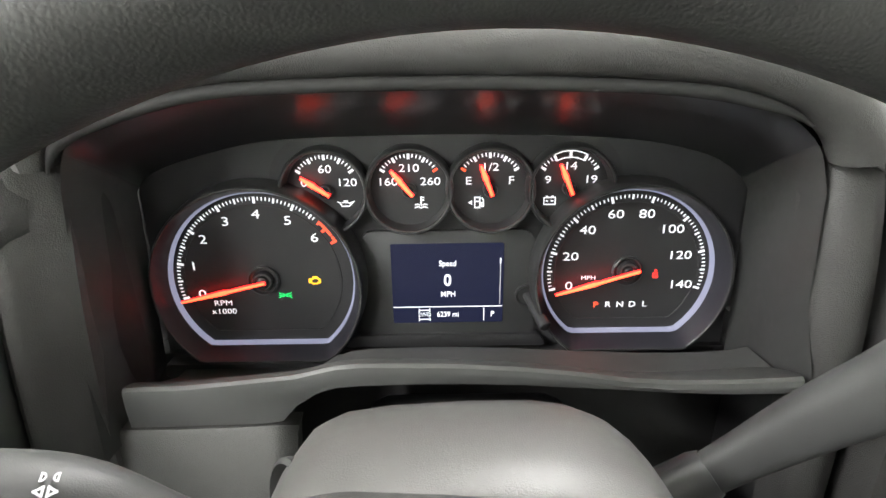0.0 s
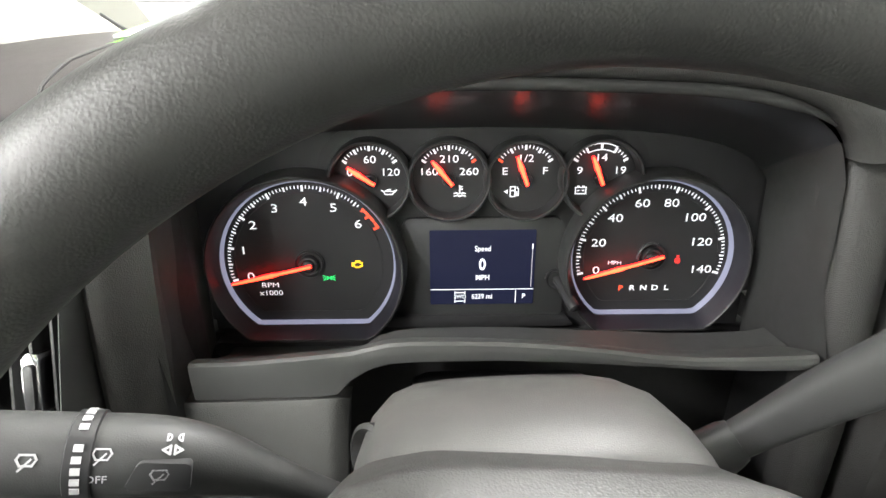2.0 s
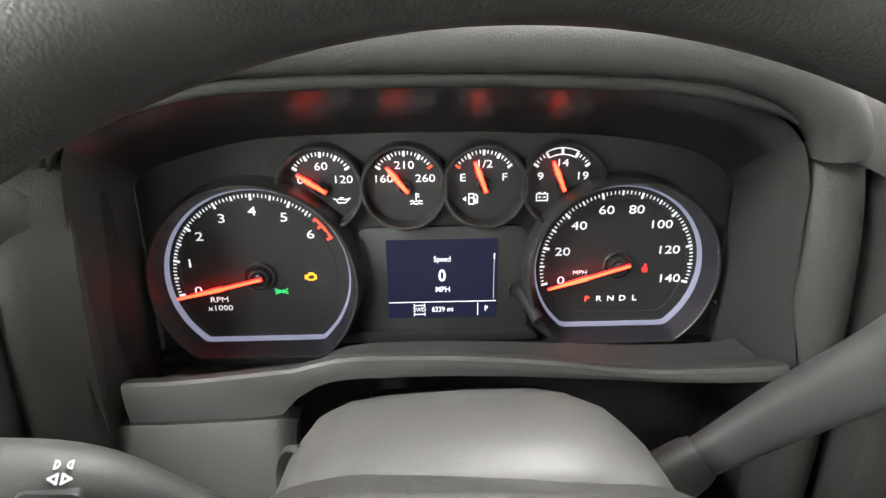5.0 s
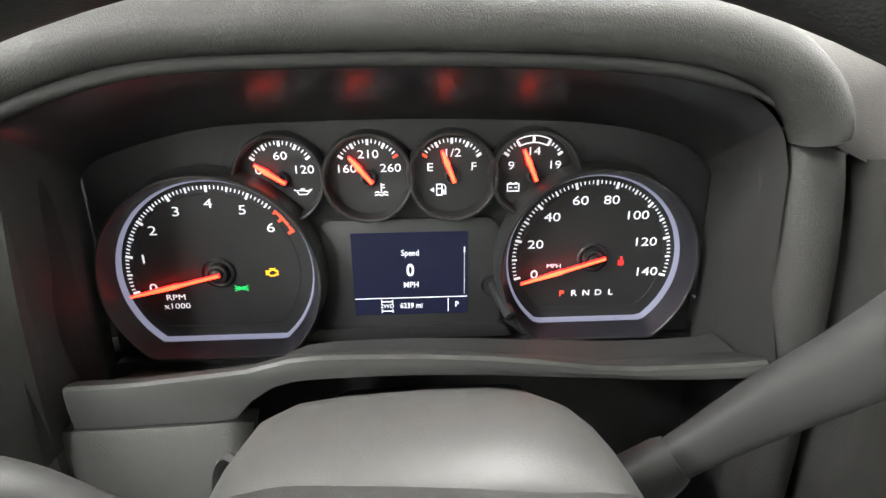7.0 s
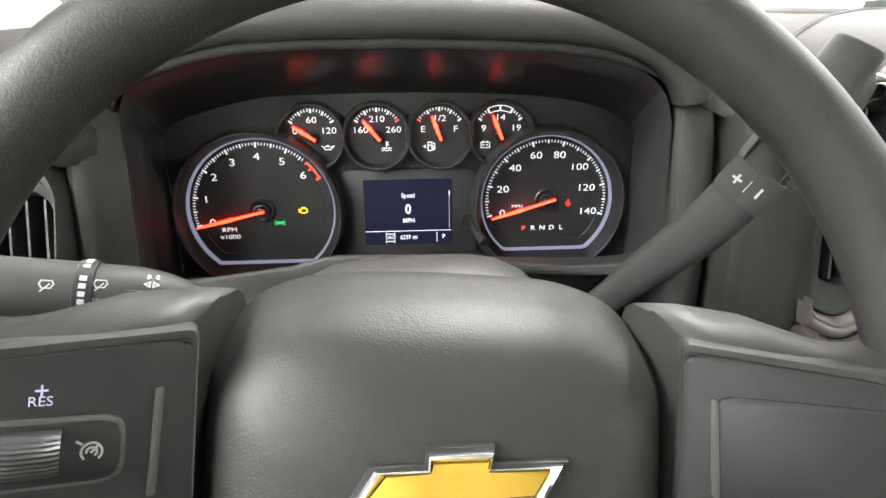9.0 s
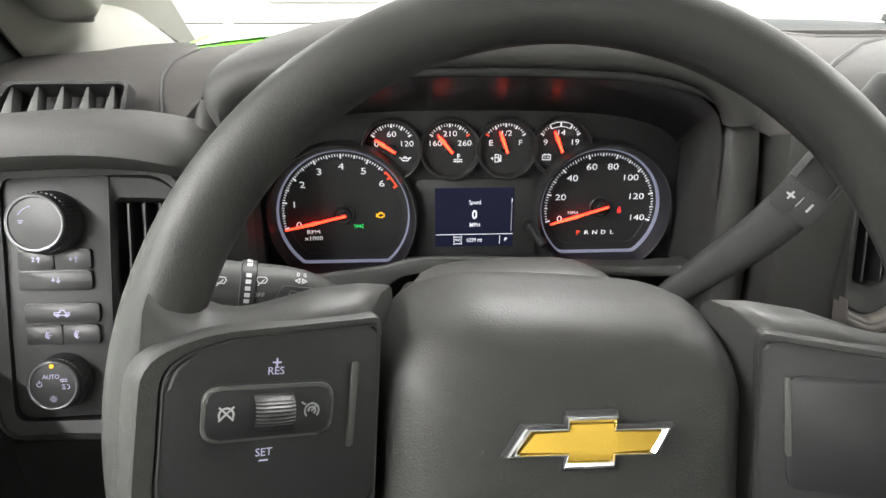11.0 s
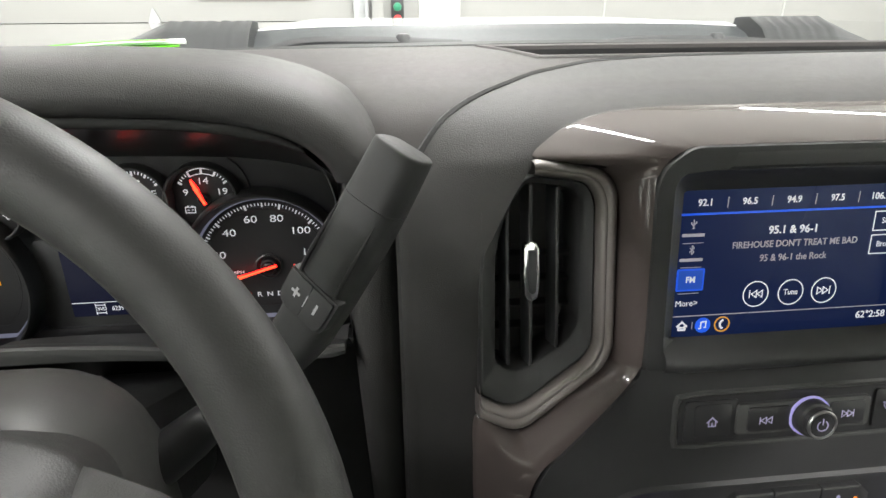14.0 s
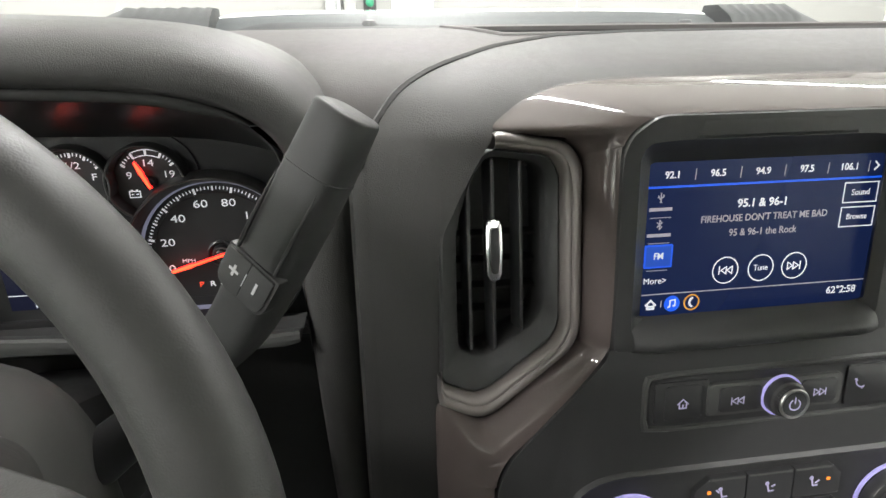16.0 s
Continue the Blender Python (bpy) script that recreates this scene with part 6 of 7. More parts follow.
def outer_vent():
    v = thing("air_vent", (-0.27, -0.12, 1.25), "black side air vent with vertical slats and a chrome tab", "air vent", group="dashboard air vents")
    m = LEFTP
    outer = rounded([(0.052, 0.0345), (0.0895, 0.033), (0.1095, 0.0135), (0.1040, -0.100), (0.0705, -0.152), (0.048, -0.150)], [0.002, 0.01, 0.01, 0.012, 0.01, 0.002], 4)
    hole = rounded([(0.0545, 0.014), (0.097, 0.013), (0.1055, 0.004), (0.1005, -0.095), (0.076, -0.128), (0.0520, -0.121)], [0.003, 0.004, 0.004, 0.006, 0.008, 0.004], 4)
    c = (0.080, -0.05)
    o, h = by_angle(outer, c, 90), by_angle(hole, c, 90)
    part("vent_frame", loops([[(x, y, z) for x, y in r] for r, z in ((o, -0.012), (o, -0.002), ([(lerp(a[0], b[0], 0.12), lerp(a[1], b[1], 0.12)) for a, b in zip(o, h)], 0.0), ([(lerp(a[0], b[0], 0.85), lerp(a[1], b[1], 0.85)) for a, b in zip(o, h)], -0.003), (h, -0.008), (h, -0.045))], m), PLASTIC, v)
    part("vent_back", prism(h, -0.050, -0.046, m), VOIDBLACK, v)
    for x, y0, y1 in ((0.0625, 0.012, -0.122), (0.0745, 0.012, -0.122), (0.0865, 0.012, -0.114), (0.0985, 0.010, -0.098)):
        part("slat", box((0.0020, y0 - y1, 0.017), at(m, x, (y0 + y1) / 2, -0.016) @ Matrix.Rotation(radians(-5), 4, "Y"), 0.0008), PLASTIC, v)
    tab = part("thumb_tab", prism(rounded(rect(0.0095, 0.036, 0.0870, -0.050), 0.0035, 4), -0.016, -0.004, m, 0.0018, 3), CHROME, v, "chrome thumb tab")
    part("tab_grip", prism(rounded(rect(0.0052, 0.026, 0.0870, -0.051), 0.0020, 4), -0.0042, -0.0018, m, 0.0010), SATIN, tab, "dark grip on the tab")


outer_vent()


def demister():
    d = thing("side_demister_vent", (-0.34, -0.065, 1.41), "small slanted black side window demister vent with five fins", "demister vent")
    m = plane_frame((-0.331, -0.0770, 1.4235), 40)
    outer = rounded([(-0.0560, -0.0160), (0.0500, -0.0160), (0.0520, 0.0160), (-0.0420, 0.0160)], 0.005, 4)
    hole = [(x * 0.92 + 0.0005, y * 0.84) for x, y in outer]
    part("vent_frame", loops([[(x, y, z) for x, y in r] for r, z in ((outer, -0.010), (outer, 0.0015), ([(x * 0.97, y * 0.95) for x, y in outer], 0.0025), (hole, 0.0012), (hole, -0.02))], m), PLASTIC, d)
    part("vent_back", prism(hole, -0.022, -0.018, m), VOIDBLACK, d)
    for k in range(5):
        x = -0.038 + 0.0190 * k
        part("fin", prism([(x - 0.0055, -0.0130), (x + 0.0035, -0.0130), (x + 0.0012, 0.0125), (x - 0.0008, 0.0125)], -0.012, -0.001, m, 0.001), GREYPLASTIC, d, "charcoal fin")


demister()


# ---- centre stack ----
def face_point(x, y, z=0.0):
    return FACEP @ Vector((x, y, z))


def vent_point(x, y, z=0.0):
    return VENTP @ Vector((x, y, z))


def center_stack():
    c = thing("center_stack", (0.49, -0.14, 1.1), "black centre console stack edged with glossy taupe trim", "centre console")
    # the trim: from its edge on the pad and the vent to its edge on the black face
    top = [(0.95, -0.068, 1.4440), (0.70, -0.068, 1.4440), (0.50, -0.071, 1.4442), (0.43, -0.074, 1.4440), (0.395, -0.0785, 1.4430), (0.369, -0.085, 1.4410), (0.350, -0.0925, 1.4365), (0.335, -0.100, 1.4300), (0.3215, -0.111, 1.4205)]
    outer = [Vector(p) for p in top] + [vent_point(*p) for p in ((0.020, 0.0492), (0.0404, 0.0456), (0.0500, 0.0395), (0.0532, 0.0300), (0.0533, -0.003), (0.0527, -0.0711), (0.0490, -0.0838), (0.025, -0.1034), (-0.0050, -0.1258), (-0.0150, -0.1296), (-0.0388, -0.1172), (-0.0420, -0.150), (-0.0420, -0.20), (-0.0420, -0.31))]
    inner = [face_point(*p, -0.002) for p in ((0.53, 0.0722), (0.28, 0.0722), (0.09, 0.0722), (0.020, 0.0722), (-0.003, 0.0718), (-0.0085, 0.0709), (-0.0125, 0.0698), (-0.016, 0.0682), (-0.019, 0.0663), (-0.0225, 0.0636), (-0.0256, 0.0600), (-0.0280, 0.0555), (-0.0297, 0.0488), (-0.0298, -0.0026), (-0.0303, -0.0580), (-0.0335, -0.0728), (-0.0500, -0.0940), (-0.0800, -0.1252), (-0.0936, -0.1382), (-0.1000, -0.1490), (-0.1025, -0.1580), (-0.1040, -0.178), (-0.1040, -0.36))]
    bulge = [Vector(p) for p in [(0, -0.016, 0.0045)] * 5 + [(0, -0.014, 0.0035), (-0.001, -0.012, 0.003), (-0.002, -0.010, 0.002), (-0.003, -0.008, 0.001)] + [(-0.003, -0.007, 0.001)] * 3 + [(-0.004, -0.006, 0.0)] * 3 + [(-0.004, -0.006, -0.001)] * 8]
    rows = []
    for o, i, b in zip(spline(outer, 190), spline(inner, 190), spline(bulge, 190)):
        ctrl = (o + i) / 2 + b
        row = [o + Vector((0, 0.010, -0.006))]
        for k in range(17):
            u = k / 16
            row.append(o * (1 - u) ** 2 + ctrl * 2 * u * (1 - u) + i * u * u)
        row.append(i + Vector((0.001, 0.012, 0)))
        rows.append([tuple(p) for p in row])
    part("taupe_trim", skin(rows), TAUPE, c, "glossy metallic taupe trim", smooth=70)
    m = FACEP
    low = rounded([(0.28, -0.0690), (0.28, -0.36), (-0.1030, -0.36), (-0.1030, -0.178), (-0.1012, -0.1565), (-0.0925, -0.1385), (-0.0500, -0.0950), (-0.0325, -0.0745), (-0.0318, -0.0690)], [0.002, 0.01, 0.01, 0.02, 0.012, 0.014, 0.02, 0.006, 0.001], 5)
    part("stack_face", prism(low, -0.05, 0.0, m, 0.0024, 3), PLASTIC, c, "matte black stack face")
    part("passenger_dash", box((0.50, 0.12, 0.40), pose(0.95, -0.02, 1.20), 0.03, 4), PLASTIC, c)


center_stack()


def infotainment():
    t = thing("infotainment_screen", (0.49, -0.145, 1.29), "seven inch dashboard radio touch screen, lit navy blue", "touch screen")
    m = at(SCREENP, 0.0707, -0.0054, 0)
    W, H = 0.155, 0.0975
    q = at(FACEP, 0.0648, -0.001, 0)
    c = (0, 0)
    half = 0.0948

    def around(points, r):
        return by_angle(rounded(points + [(-x, y) for x, y in points[::-1]], r, 6), c, 240)

    edge = around([(-half, -0.0700), (-half, 0.0495), (-0.0898, 0.0620), (-0.0760, 0.0712), (-0.0700, 0.0728)], [0.002, 0.012, 0.012, 0.010, 0.004] + [0.004, 0.010, 0.012, 0.012, 0.002])
    step = around([(-0.0790, -0.0615), (-0.0840, -0.0560), (-0.0840, 0.0500), (-0.0790, 0.0570), (-0.0600, 0.0585)], 0.006)
    lip = around([(-0.0780, -0.0500), (-0.0795, -0.0470), (-0.0795, 0.0480), (-0.0780, 0.0510), (-0.0600, 0.0525)], 0.005)

    def level(ring, z):
        return [tuple(q @ Vector((x, y, z))) for x, y in ring]

    glass = [tuple(m @ Vector((x, y, 0.0012))) for x, y in by_angle(rounded(rect(W + 0.001, H + 0.001), 0.0015, 4), c, 240)]
    part("screen_bezel", loops([level(edge, -0.030), level([(x * 0.999, y * 0.999) for x, y in edge], -0.0016), level([(x * 0.990, y * 0.990) for x, y in edge], 0.0004), level(step, 0.0012), level([(x * 0.992, y * 0.992) for x, y in step], 0.0004), level(lip, -0.0050), glass]), PLASTIC, t, "matte black bezel", smooth=30)
    ridge = [[(s1 * lerp(0.046, 0.052, k / 3) if abs(s1) == 1 else s1 * 0.05, 0.0648 + dy, dz) for s1 in (-1, -0.6, -0.2, 0.2, 0.6, 1)] for k, (dy, dz) in enumerate(((0.0040, 0.0008), (0.0016, 0.0022), (-0.0040, 0.0026), (-0.0062, 0.0006)))]
    part("bezel_ridge", skin(ridge), PLASTIC, t, "raised ridge above the screen").data.transform(q)
    shelf_rows = []
    for k in range(25):
        u = -1 + k / 12
        fall = 0.0035 * max(0.0, abs(u) - 0.86) / 0.14
        w = 0.0815 + 0.0015
        shelf_rows.append([(u * w, y, z - fall * 1.2) for y, z in ((-0.0495, -0.0050), (-0.0535, 0.0020), (-0.0580, 0.0074), (-0.0620, 0.0096), (-0.0655, 0.0098), (-0.0685, 0.0080), (-0.0705, 0.0045), (-0.0712, -0.0005))])
    part("bezel_ledge", skin(shelf_rows), PLASTIC, t, "rounded lower ledge", smooth=60).data.transform(q)
    s = part("screen", prism(rect(W + 0.003, H + 0.003), 0.0002, 0.0010, m), SCREEN_RADIO, t, "navy lit display")

    def P(u, v):
        return at(m, (u - 0.5) * W, (0.5 - v) * H, 0.0013)

    def line(u0, v0, u1, v1, w, mat, name="display_line"):
        part(name, strokes([[((u0 - 0.5) * W, (0.5 - v0) * H), ((u1 - 0.5) * W, (0.5 - v1) * H)]], w, at(m, 0, 0, 0.0013)), mat, s, smooth=0)

    def word(u, v, text, size, width, mat=SCREEN_WHITE, bold=0.0, shear=0.0):
        """One line of display writing, brought to its width."""
        bm = text_mesh(text, size, I4, 1.0, "CENTER", bold, shear)
        xs = [p.co.x for p in bm.verts]
        mid, wide = (max(xs) + min(xs)) / 2, max(xs) - min(xs)
        bm.transform(P(u, v) @ Matrix.Diagonal((width / wide, 1, 1, 1)) @ Matrix.Translation((-mid, 0, 0)))
        part("display_text", bm, mat, s, smooth=0)

    for u, fq, w in ((0.0897, "92.1", 0.0090), (0.281, "96.5", 0.0098), (0.472, "94.9", 0.0098), (0.661, "97.5", 0.0092), (0.850, "106.1", 0.0110)):
        word(u, 0.077, fq, 0.0044, w, bold=0.00010)
    for u in (0.188, 0.378, 0.567, 0.756, 0.938):
        line(u, 0.045, u - 0.002, 0.110, 0.0005, SCREEN_GREY)
    icon("next_symbol", [[(-0.0012, 0.0024), (0.0012, 0), (-0.0012, -0.0024)]], 0.0010, P(0.972, 0.075), SCREEN_WHITE, s)
    line(0.0, 0.149, 1.0, 0.149, 0.0013, SCREEN_BLUE)
    icon("usb_symbol", [[(0, -0.0026), (0, 0.0026)], [(-0.0016, 0.0010), (-0.0016, 0.0002), (0, -0.0012)], [(0.0016, 0.0014), (0.0016, 0.0006), (0, -0.0006)], [(-0.0004, -0.0028), (0.0004, -0.0028)]], 0.0007, P(0.051, 0.213), SCREEN_GREY, s)
    for u0, u1 in ((0.012, 0.058), (0.068, 0.094)):
        line(u0, 0.287, u1, 0.287, 0.0020, SCREEN_GREY, "caption_bar")
    line(0.012, 0.340, 0.098, 0.340, 0.0004, SCREEN_GREY)
    icon("wireless_symbol", [[(-0.0014, -0.0013), (0.0014, 0.0013), (0, 0.0028), (0, -0.0028), (0.0014, -0.0013), (-0.0014, 0.0013)]], 0.0006, P(0.053, 0.386), SCREEN_GREY, s)
    for u0, u1 in ((0.010, 0.048), (0.058, 0.096)):
        line(u0, 0.453, u1, 0.453, 0.0020, SCREEN_GREY, "caption_bar")
    line(0.012, 0.505, 0.098, 0.505, 0.0004, SCREEN_GREY)
    part("source_button", prism(rounded(rect(0.0186, 0.0150), 0.001), 0, 0.0002, P(0.058, 0.591)), SCREEN_BLUE, s, "bright blue selected source button", smooth=0)
    part("source_button_fill", prism(rounded(rect(0.0164, 0.0128), 0.0006), 0.0002, 0.0003, P(0.058, 0.591)), material("display mid blue", (0.01, 0.03, 0.2), 0.4, stain=0.0, emit=(0.012, 0.085, 0.52), strength=0.95), s, smooth=0)
    letters("display_text", "FM", 0.0042, at(P(0.058, 0.591), 0, 0, 0.0004), SCREEN_WHITE, s, 0.92, 0.0001)
    line(0.012, 0.685, 0.098, 0.685, 0.0004, SCREEN_GREY)
    word(0.052, 0.757, "More>", 0.0042, 0.0148)
    line(0.0, 0.847, 1.0, 0.847, 0.0006, SCREEN_GREY)
    word(0.483, 0.277, "95.1 & 96-1", 0.0053, 0.0328, bold=0.00014)
    word(0.504, 0.371, "FIREHOUSE DON'T TREAT ME BAD", 0.0045, 0.0855, SCREEN_GREY, 0.00006)
    word(0.503, 0.466, "95 & 96-1 the Rock", 0.0047, 0.0462, SCREEN_GREY, 0.00006)
    for u, kind in ((0.3555, 0), (0.513, 1), (0.664, 2)):
        p = P(u, 0.715)
        icon("round_button", [arc(0, 0, 0.0086, 0, 360, 32)], 0.0007, p, SCREEN_WHITE, s)
        if kind == 1:
            word(u, 0.715, "Tune", 0.0041, 0.0098)
        else:
            d = -1 if kind == 0 else 1
            icon("skip_symbol", [[(d * -0.0046, 0.0024), (d * -0.0010, 0), (d * -0.0046, -0.0024)], [(d * -0.0006, 0.0024), (d * 0.0030, 0), (d * -0.0006, -0.0024)], [(d * 0.0042, 0.0024), (d * 0.0042, -0.0024)]], 0.0007, p, SCREEN_WHITE, s, (0, 1))
    for v, name, w in ((0.245, "Sound", 0.0125), (0.406, "Browse", 0.0142)):
        icon("box_button", [rect(0.0236, 0.0126)], 0.0007, P(0.918, v), SCREEN_WHITE, s, (0,))
        word(0.918, v, name, 0.0040, w)
    icon("home_symbol", [[(-0.0032, 0.0), (0, 0.0030), (0.0032, 0.0)], [(-0.0022, 0.0004), (-0.0022, -0.0026), (0.0022, -0.0026), (0.0022, 0.0004)], [(-0.001, -0.001), (0.001, -0.001)]], 0.0011, P(0.0406, 0.919), SCREEN_WHITE, s)
    line(0.086, 0.895, 0.086, 0.940, 0.0004, SCREEN_GREY)
    part("audio_button", prism(arc(0, 0, 0.0053, 0, 360, 24)[:-1], 0, 0.0002, P(0.1335, 0.919)), SCREEN_BLUE, s, "blue round audio button", smooth=0)
    icon("note_symbol", [[(-0.0014, -0.0020), (-0.0014, 0.0022), (0.0020, 0.0026), (0.0020, -0.0014)], [(-0.0024, -0.0022), (-0.0014, -0.0020)], [(0.0010, -0.0016), (0.0020, -0.0014)]], 0.0008, at(P(0.1335, 0.919), 0, 0, 0.0002), SCREEN_WHITE, s)
    icon("phone_ring", [arc(0, 0, 0.0050, 0, 360, 24)], 0.0009, P(0.220, 0.919), SCREEN_ORANGE, s, (), "orange round phone button")
    icon("phone_symbol", [arc(0.0018, 0.0, 0.0032, 120, 240, 8)], 0.0013, P(0.220, 0.919), SCREEN_WHITE, s)
    word(0.9026, 0.912, "62\u00b02:58", 0.0050, 0.0212, bold=0.00008)


infotainment()


def rotary(parent, m, r, depth, ring_mat, label):
    k = part("rotary_knob", lathe([(r * 0.98, 0.002), (r * 0.97, depth * 0.45), (r * 0.94, depth * 0.55), (r * 0.80, depth * 0.62), (r * 0.79, depth * 0.92)], m, 44), SATIN, parent, label)
    part("knob_glow", lathe([(r * 1.10, 0.0), (r * 1.09, 0.0016), (r * 1.02, 0.0018), (r * 0.985, 0.001)], m, 44), ring_mat, k, "lilac lit ring")
    bm = bmesh.new()
    for i in range(36):
        merge(bm, box((0.0007, 0.0013, depth * 0.28), m @ Matrix.Rotation(2 * math.pi * i / 36, 4, "Z") @ Matrix.Translation((r * 0.80, 0, depth * 0.78))))
    part("knurl", bm, SATIN, k, smooth=0)
    part("knob_rim", lathe([(r * 0.79, depth * 0.90), (r * 0.785, depth * 0.99), (r * 0.74, depth * 1.03), (r * 0.66, depth * 1.02), (r * 0.64, depth * 0.96)], m, 44), KNOBSILVER, k, "satin chrome rim")
    part("knob_face", lathe([(r * 0.645, depth * 0.97), (r * 0.4, depth * 0.985), (0.0002, depth * 0.99)], m, 44), SATIN, k)
    return k


KNOBSILVER = material("brushed silver knob rim", (0.42, 0.42, 0.42), 0.34, metal=1.0, stain=0.05)
RINGLIGHT = material("lilac lit ring", (0.3, 0.28, 0.5), 0.4, stain=0.0, emit=(0.42, 0.36, 0.85), strength=0.55)


def radio_panel():
    r = thing("radio_button_panel", (0.51, -0.17, 1.22), "black radio button strip with a round power knob", "radio controls")
    m = at(FACEP, -0.0045, 0.0060)
    o = rounded(rect(0.181, 0.0370, 0.0895, -0.1145), 0.006, 5)
    n = by_angle(o, (0.0895, -0.1145), 100)

    def k(f, g):
        return [(0.0895 + (x - 0.0895) * f, -0.1145 + (y + 0.1145) * g) for x, y in n]

    part("panel_rim", loops([[(x, y, z) for x, y in q] for q, z in ((k(1.035, 1.16), 0.0002), (k(1.02, 1.09), 0.0020), (k(1.0, 1.0), 0.0018), (k(0.985, 0.93), -0.0010), (k(0.98, 0.91), -0.003))], m), GREYPLASTIC, r)
    part("panel_floor", prism(k(0.985, 0.93), -0.004, 0.0008, m), SATIN, r)

    def key(x0, x1, lift, tall=0.0290, name="radio_key"):
        return part(name, prism(rounded(rect(x1 - x0, tall, (x0 + x1) / 2, -0.1145), 0.0022, 4), 0.0008, lift, m, 0.0010), SATIN, r)

    b = key(0.0040, 0.0405, 0.0022)
    part("key_dish", prism(rounded(rect(0.026, 0.024, 0.0235, -0.1145), 0.003), 0.0022, 0.0028, m, 0.0006), SATIN, b)
    icon("home_symbol", [[(-0.0036, -0.0004), (0, 0.0030), (0.0036, -0.0004)], [(-0.0024, 0.0004), (-0.0024, -0.0032), (0.0024, -0.0032), (0.0024, 0.0004)], [(0, -0.0032), (0, -0.0010)]], 0.0008, at(m, 0.0228, -0.1150, 0.0030), LILACMARK, b)
    part("key_bar", prism(rounded(rect(0.0950, 0.0222, 0.0868, -0.1145), 0.0030, 5), 0.0006, 0.0040, m, 0.0014, 3), GREYPLASTIC, r, "raised bar round the middle keys")
    b = key(0.0468, 0.0760, 0.0050, 0.0172)
    icon("skip_back_symbol", [[(0.0008, 0.0024), (-0.0030, 0), (0.0008, -0.0024)], [(0.0048, 0.0024), (0.0010, 0), (0.0048, -0.0024)], [(-0.0036, 0.0024), (-0.0036, -0.0024)]], 0.0006, at(m, 0.0587, -0.1155, 0.0051), LILACMARK, b, (0, 1))
    b = key(0.1048, 0.1300, 0.0050, 0.0172)
    icon("skip_forward_symbol", [[(-0.0008, 0.0024), (0.0030, 0), (-0.0008, -0.0024)], [(-0.0048, 0.0024), (-0.0010, 0), (-0.0048, -0.0024)], [(0.0036, 0.0024), (0.0036, -0.0024)]], 0.0006, at(m, 0.1183, -0.1150, 0.0051), LILACMARK, b, (0, 1))
    b = key(0.1395, 0.1760, 0.0022)
    icon("phone_symbol", [arc(0.0030, 0.0030, 0.0052, 170, 280, 10), [(-0.0030, 0.0038), (-0.0014, 0.0030)], [(0.0028, -0.0030), (0.0042, -0.0016)]], 0.0009, at(m, 0.1478, -0.1136, 0.0030), LILACMARK, b)
    kn = at(m, 0.0900, -0.1145, 0.0044)
    kb = rotary(r, kn, 0.0131, 0.0130, RINGLIGHT, "round black power knob")
    icon("power_symbol", [arc(0, -0.0004, 0.0036, 125, 415, 20), [(0, 0.0008), (0, 0.0044)]], 0.0008, at(kn, 0, 0, 0.0130), LILACMARK, kb)


radio_panel()


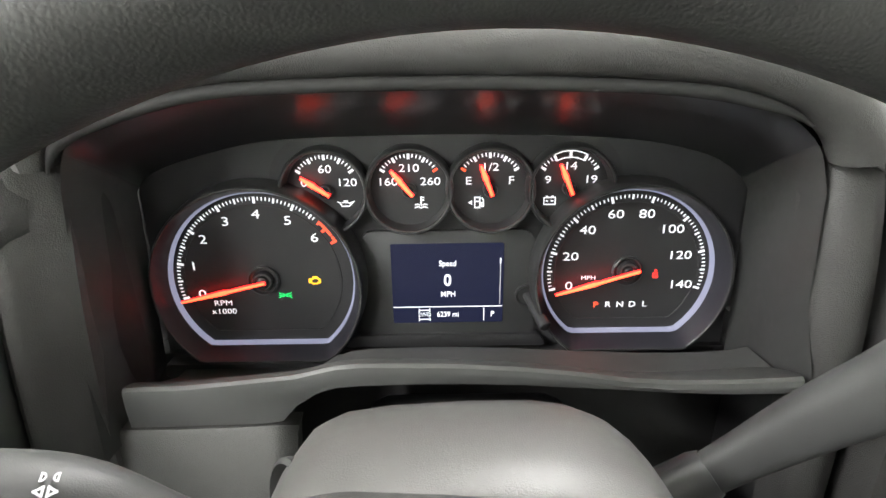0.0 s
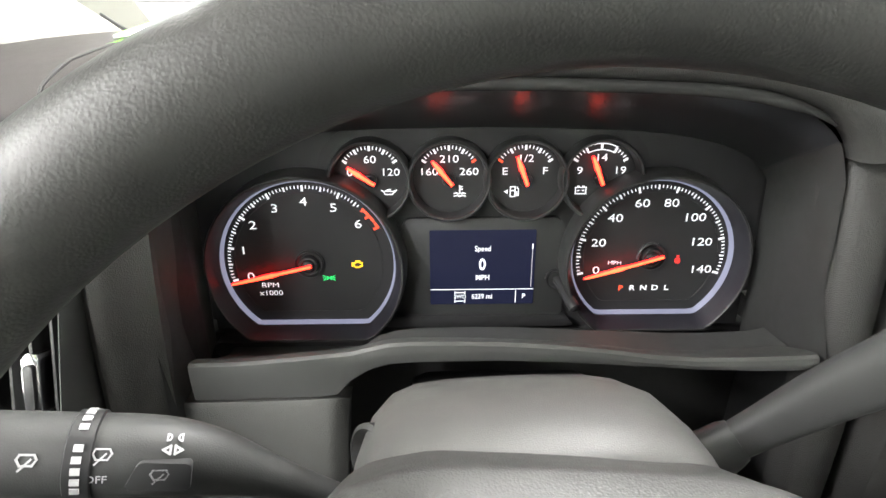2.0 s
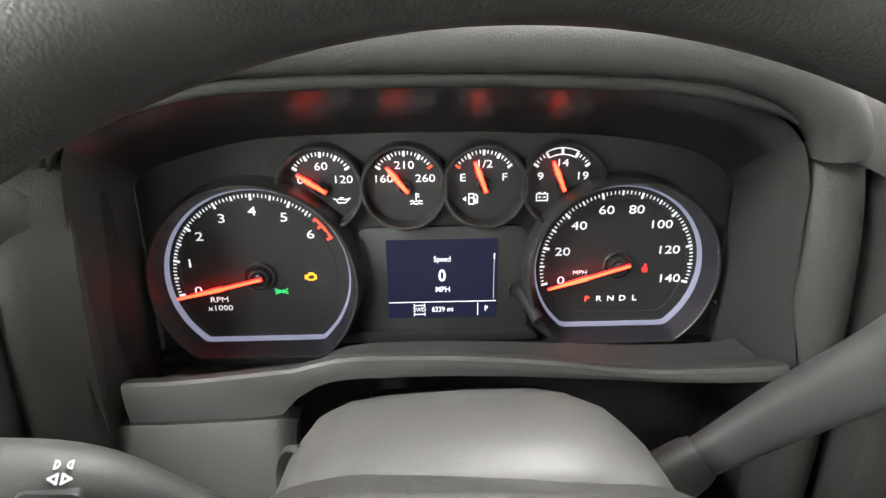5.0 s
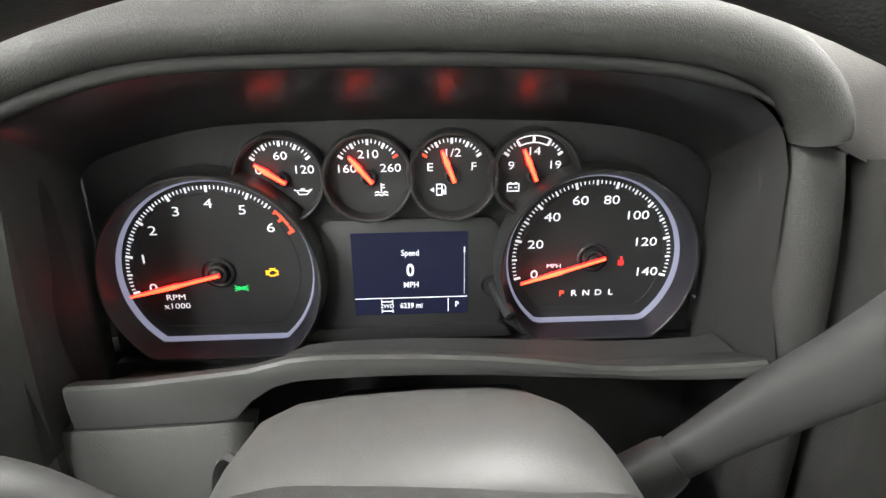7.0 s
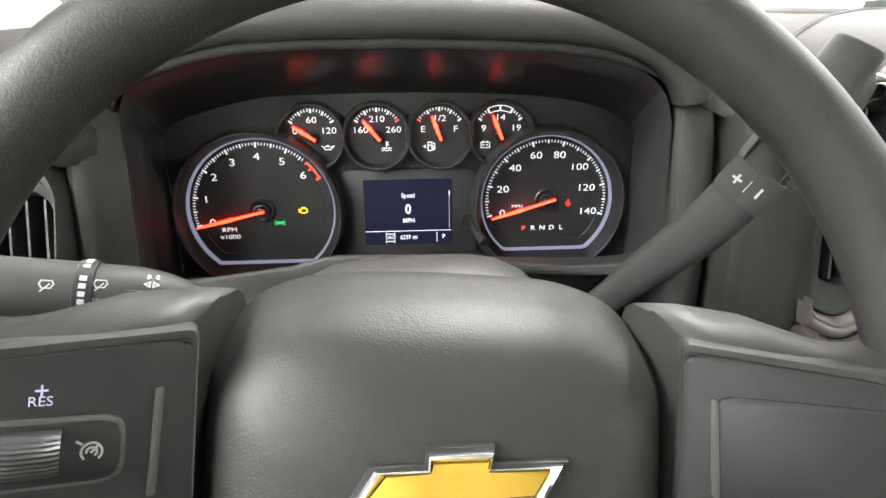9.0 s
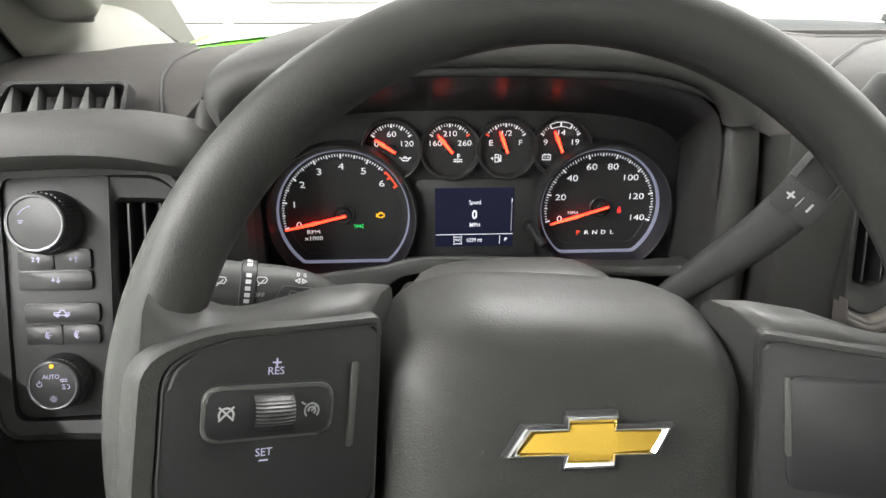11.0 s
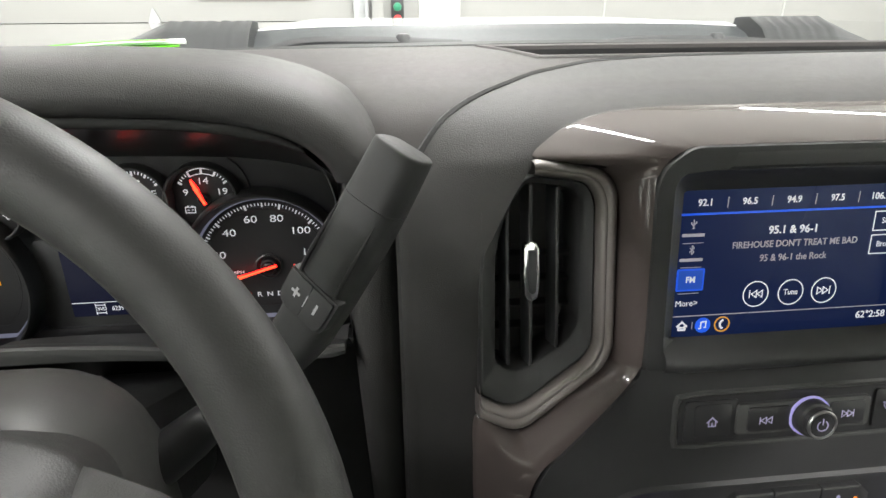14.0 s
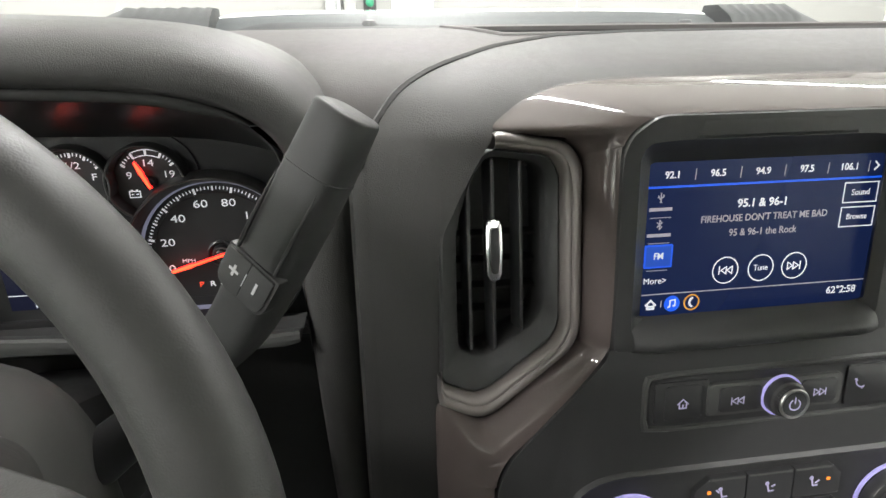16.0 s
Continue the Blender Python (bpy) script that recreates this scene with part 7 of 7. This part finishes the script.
def climate_panel():
    c = thing("climate_control_panel", (0.51, -0.18, 1.12), "black climate control panel with two knobs and lit symbols", "climate controls")
    m = at(FACEP, -0.0085, 0.0072)
    part("climate_recess", loops([[(x, y, z) for x, y in q] for q, z in ((rounded(rect(0.290, 0.096, 0.0935, -0.212), 0.045, 8), 0.0002), (rounded(rect(0.284, 0.090, 0.0935, -0.212), 0.042, 8), 0.0022), (rounded(rect(0.278, 0.084, 0.0935, -0.212), 0.039, 8), 0.0004))], m, cap1=True), PLASTIC, c)
    keys = []
    for x0, x1 in ((0.0400, 0.0765), (0.0775, 0.1115), (0.1125, 0.1480)):
        left, right = (0.0100, 0.0085) if x0 < 0.05 else (0, 0), (0.0070, 0.0065) if x1 > 0.14 else (0, 0)
        k = part("mode_key", prism(rounded([(x0, -0.1965), (x1, -0.1965), (x1, -0.1735 - right[1]), (x1 - right[0], -0.1735), (x0 + left[0], -0.1735), (x0, -0.1735 - left[1])], 0.0012, 4), 0.0, 0.0050, m, 0.0010), SATIN, c, "black air mode key")
        part("key_edge", prism(rect(x1 - x0 - left[0] - right[0] - 0.002, 0.0014, (x0 + left[0] + x1 - right[0]) / 2, -0.1748), 0.0050, 0.0055, m, 0.0003), GREYPLASTIC, k)
        keys.append(k)
    part("silver_bar", prism(rounded(rect(0.0960, 0.0026, 0.0930, -0.1985), 0.001), 0.0, 0.0062, m, 0.0008), SATINCHROME, c, "satin silver bar")
    lower = [part("lower_key", prism(rounded(rect(0.0354, 0.0220, x, -0.2125), 0.002), 0.0, 0.0045, m, 0.0010), SATIN, c) for x in (0.0580, 0.0942, 0.1302)]
    seat_icon = [[(-0.0022, 0.0034), (-0.0010, -0.0016), (0.0022, -0.0016)], arc(-0.0026, 0.0044, 0.0009, 0, 360, 8)]
    for key_row, (x, extra) in zip(keys, ((0.0605, [[(-0.0052, 0.0036), (-0.0036, 0.0020)]]), (0.0948, [[(0.0012, 0.0018), (0.0030, 0.0026)]]), (0.1280, [[(0.0010, 0.0004), (0.0034, 0.0020)]]))):
        icon("air_mode_symbol", seat_icon + extra, 0.0011, at(m, x, -0.1865, 0.0052), LILACMARK, key_row)
    for key_row, x in ((keys[0], 0.0500), (keys[2], 0.1385)):
        part("mode_light", prism(rounded(rect(0.0026, 0.0022, x, -0.1840), 0.0006), 0.0050, 0.0054, m), material("amber key light", (0.5, 0.2, 0.02), 0.5, stain=0.0, emit=(1.0, 0.22, 0.02), strength=1.2), key_row, "small amber key light", smooth=0)
    for low, x in zip(lower, (0.0605, 0.0948, 0.1280)):
        icon("demist_symbol", [arc(0, 0, 0.0028, 20, 160, 8), [(-0.0026, -0.0016), (0.0026, -0.0016)]], 0.0007, at(m, x, -0.2115, 0.0047), LILACMARK, low)
    for x in (-0.0060, 0.1930):
        km = at(m, x, -0.2090, 0.0015)
        kb = rotary(c, km, 0.0265, 0.0185, RINGLIGHT, "round black climate knob")
        icon("dial_marks", [arc(0, 0.0, 0.0100, 20, 160, 14), arc(0, 0.0, 0.0125, 30, 150, 14)], 0.0008, at(km, 0, -0.001, 0.0184), LILACMARK, kb)
        part("knob_light", prism(rounded(rect(0.0030, 0.0024, -0.0125, 0.0040), 0.0006), 0.0184, 0.0190, km), AMBER, kb, "small amber pointer", smooth=0)


climate_panel()


# ---- on the dash top ----
def tray_slot():
    s = thing("dash_top_tray", (0.7, 0.16, 1.43), "long dark open tray sunk along the dash top", "dash tray")
    x0, x1, y0, y1 = TRAY
    border = [(lerp(x0, x1, k / 40), y0) for k in range(41)] + [(x1, lerp(y0, y1, 0.5))] + [(lerp(x1, x0, k / 40), y1) for k in range(41)] + [(x0, lerp(y0, y1, 0.5))]

    def ring(out, drop, z=None):
        pts = []
        for x, y in border:
            gx = -out if x == x0 else out if x == x1 else 0
            gy = -out if y == y0 else out if y == y1 else 0
            px, py = pad_place(x, y)
            pts.append((px + gx, py + gy, (pad_height(x, y) if z is None else z) + drop))
        return pts

    part("tray_rim", loops([ring(0.007, 0.0002), ring(0.005, 0.0022), ring(0.002, 0.0026), ring(-0.002, 0.0010), ring(-0.0035, -0.003)]), PADTOP, s)
    # Inner shade of the well is put into its black colour.
    part("tray_well", loops([ring(-0.0035, -0.003), ring(-0.006, 0.0, 1.405)], cap1=True), VOIDBLACK, s, "tray well, blackened for its inner shade")


tray_slot()


def folder():
    f = thing("document_folder", (-0.12, 0.14, 1.45), "lime green card folder with white papers lying on the dash", "document folder")
    A, B, C, D = Vector((-0.286, 0.040, 1.4475)), Vector((0.036, 0.160, 1.4650)), Vector((0.005, 0.262, 1.460)), Vector((-0.300, 0.190, 1.452))

    def sheet(lift, k0, k1, j0, j1, bend, thick):
        rows = []
        for i in range(13):
            u = lerp(k0, k1, i / 12)
            row = []
            for j in range(7):
                v = lerp(j0, j1, j / 6)
                p = (A * (1 - u) + B * u) * (1 - v) + (D * (1 - u) + C * u) * v
                p = p + Vector((0, 0, lift + bend * math.sin(u * math.pi) * (1 - v) + 0.0012 * math.sin(u * 9)))
                row.append(tuple(p))
            rows.append(row)
        return skin(rows, thick, (0, 0, -1))

    part("green_cover", sheet(0.0, 0.0, 1.0, 0.0, 1.0, 0.004, 0.0012), PAPER_GREEN, f, "lime green card")
    part("paper_pad", sheet(0.0032, 0.06, 1.02, 0.10, 1.0, 0.006, 0.0022), PAPER_WHITE, f, "white paper pad")
    part("green_flap", sheet(0.0050, 0.50, 0.97, 0.06, 0.22, 0.007, 0.0008), PAPER_GREEN, f, "green flap edge")


folder()
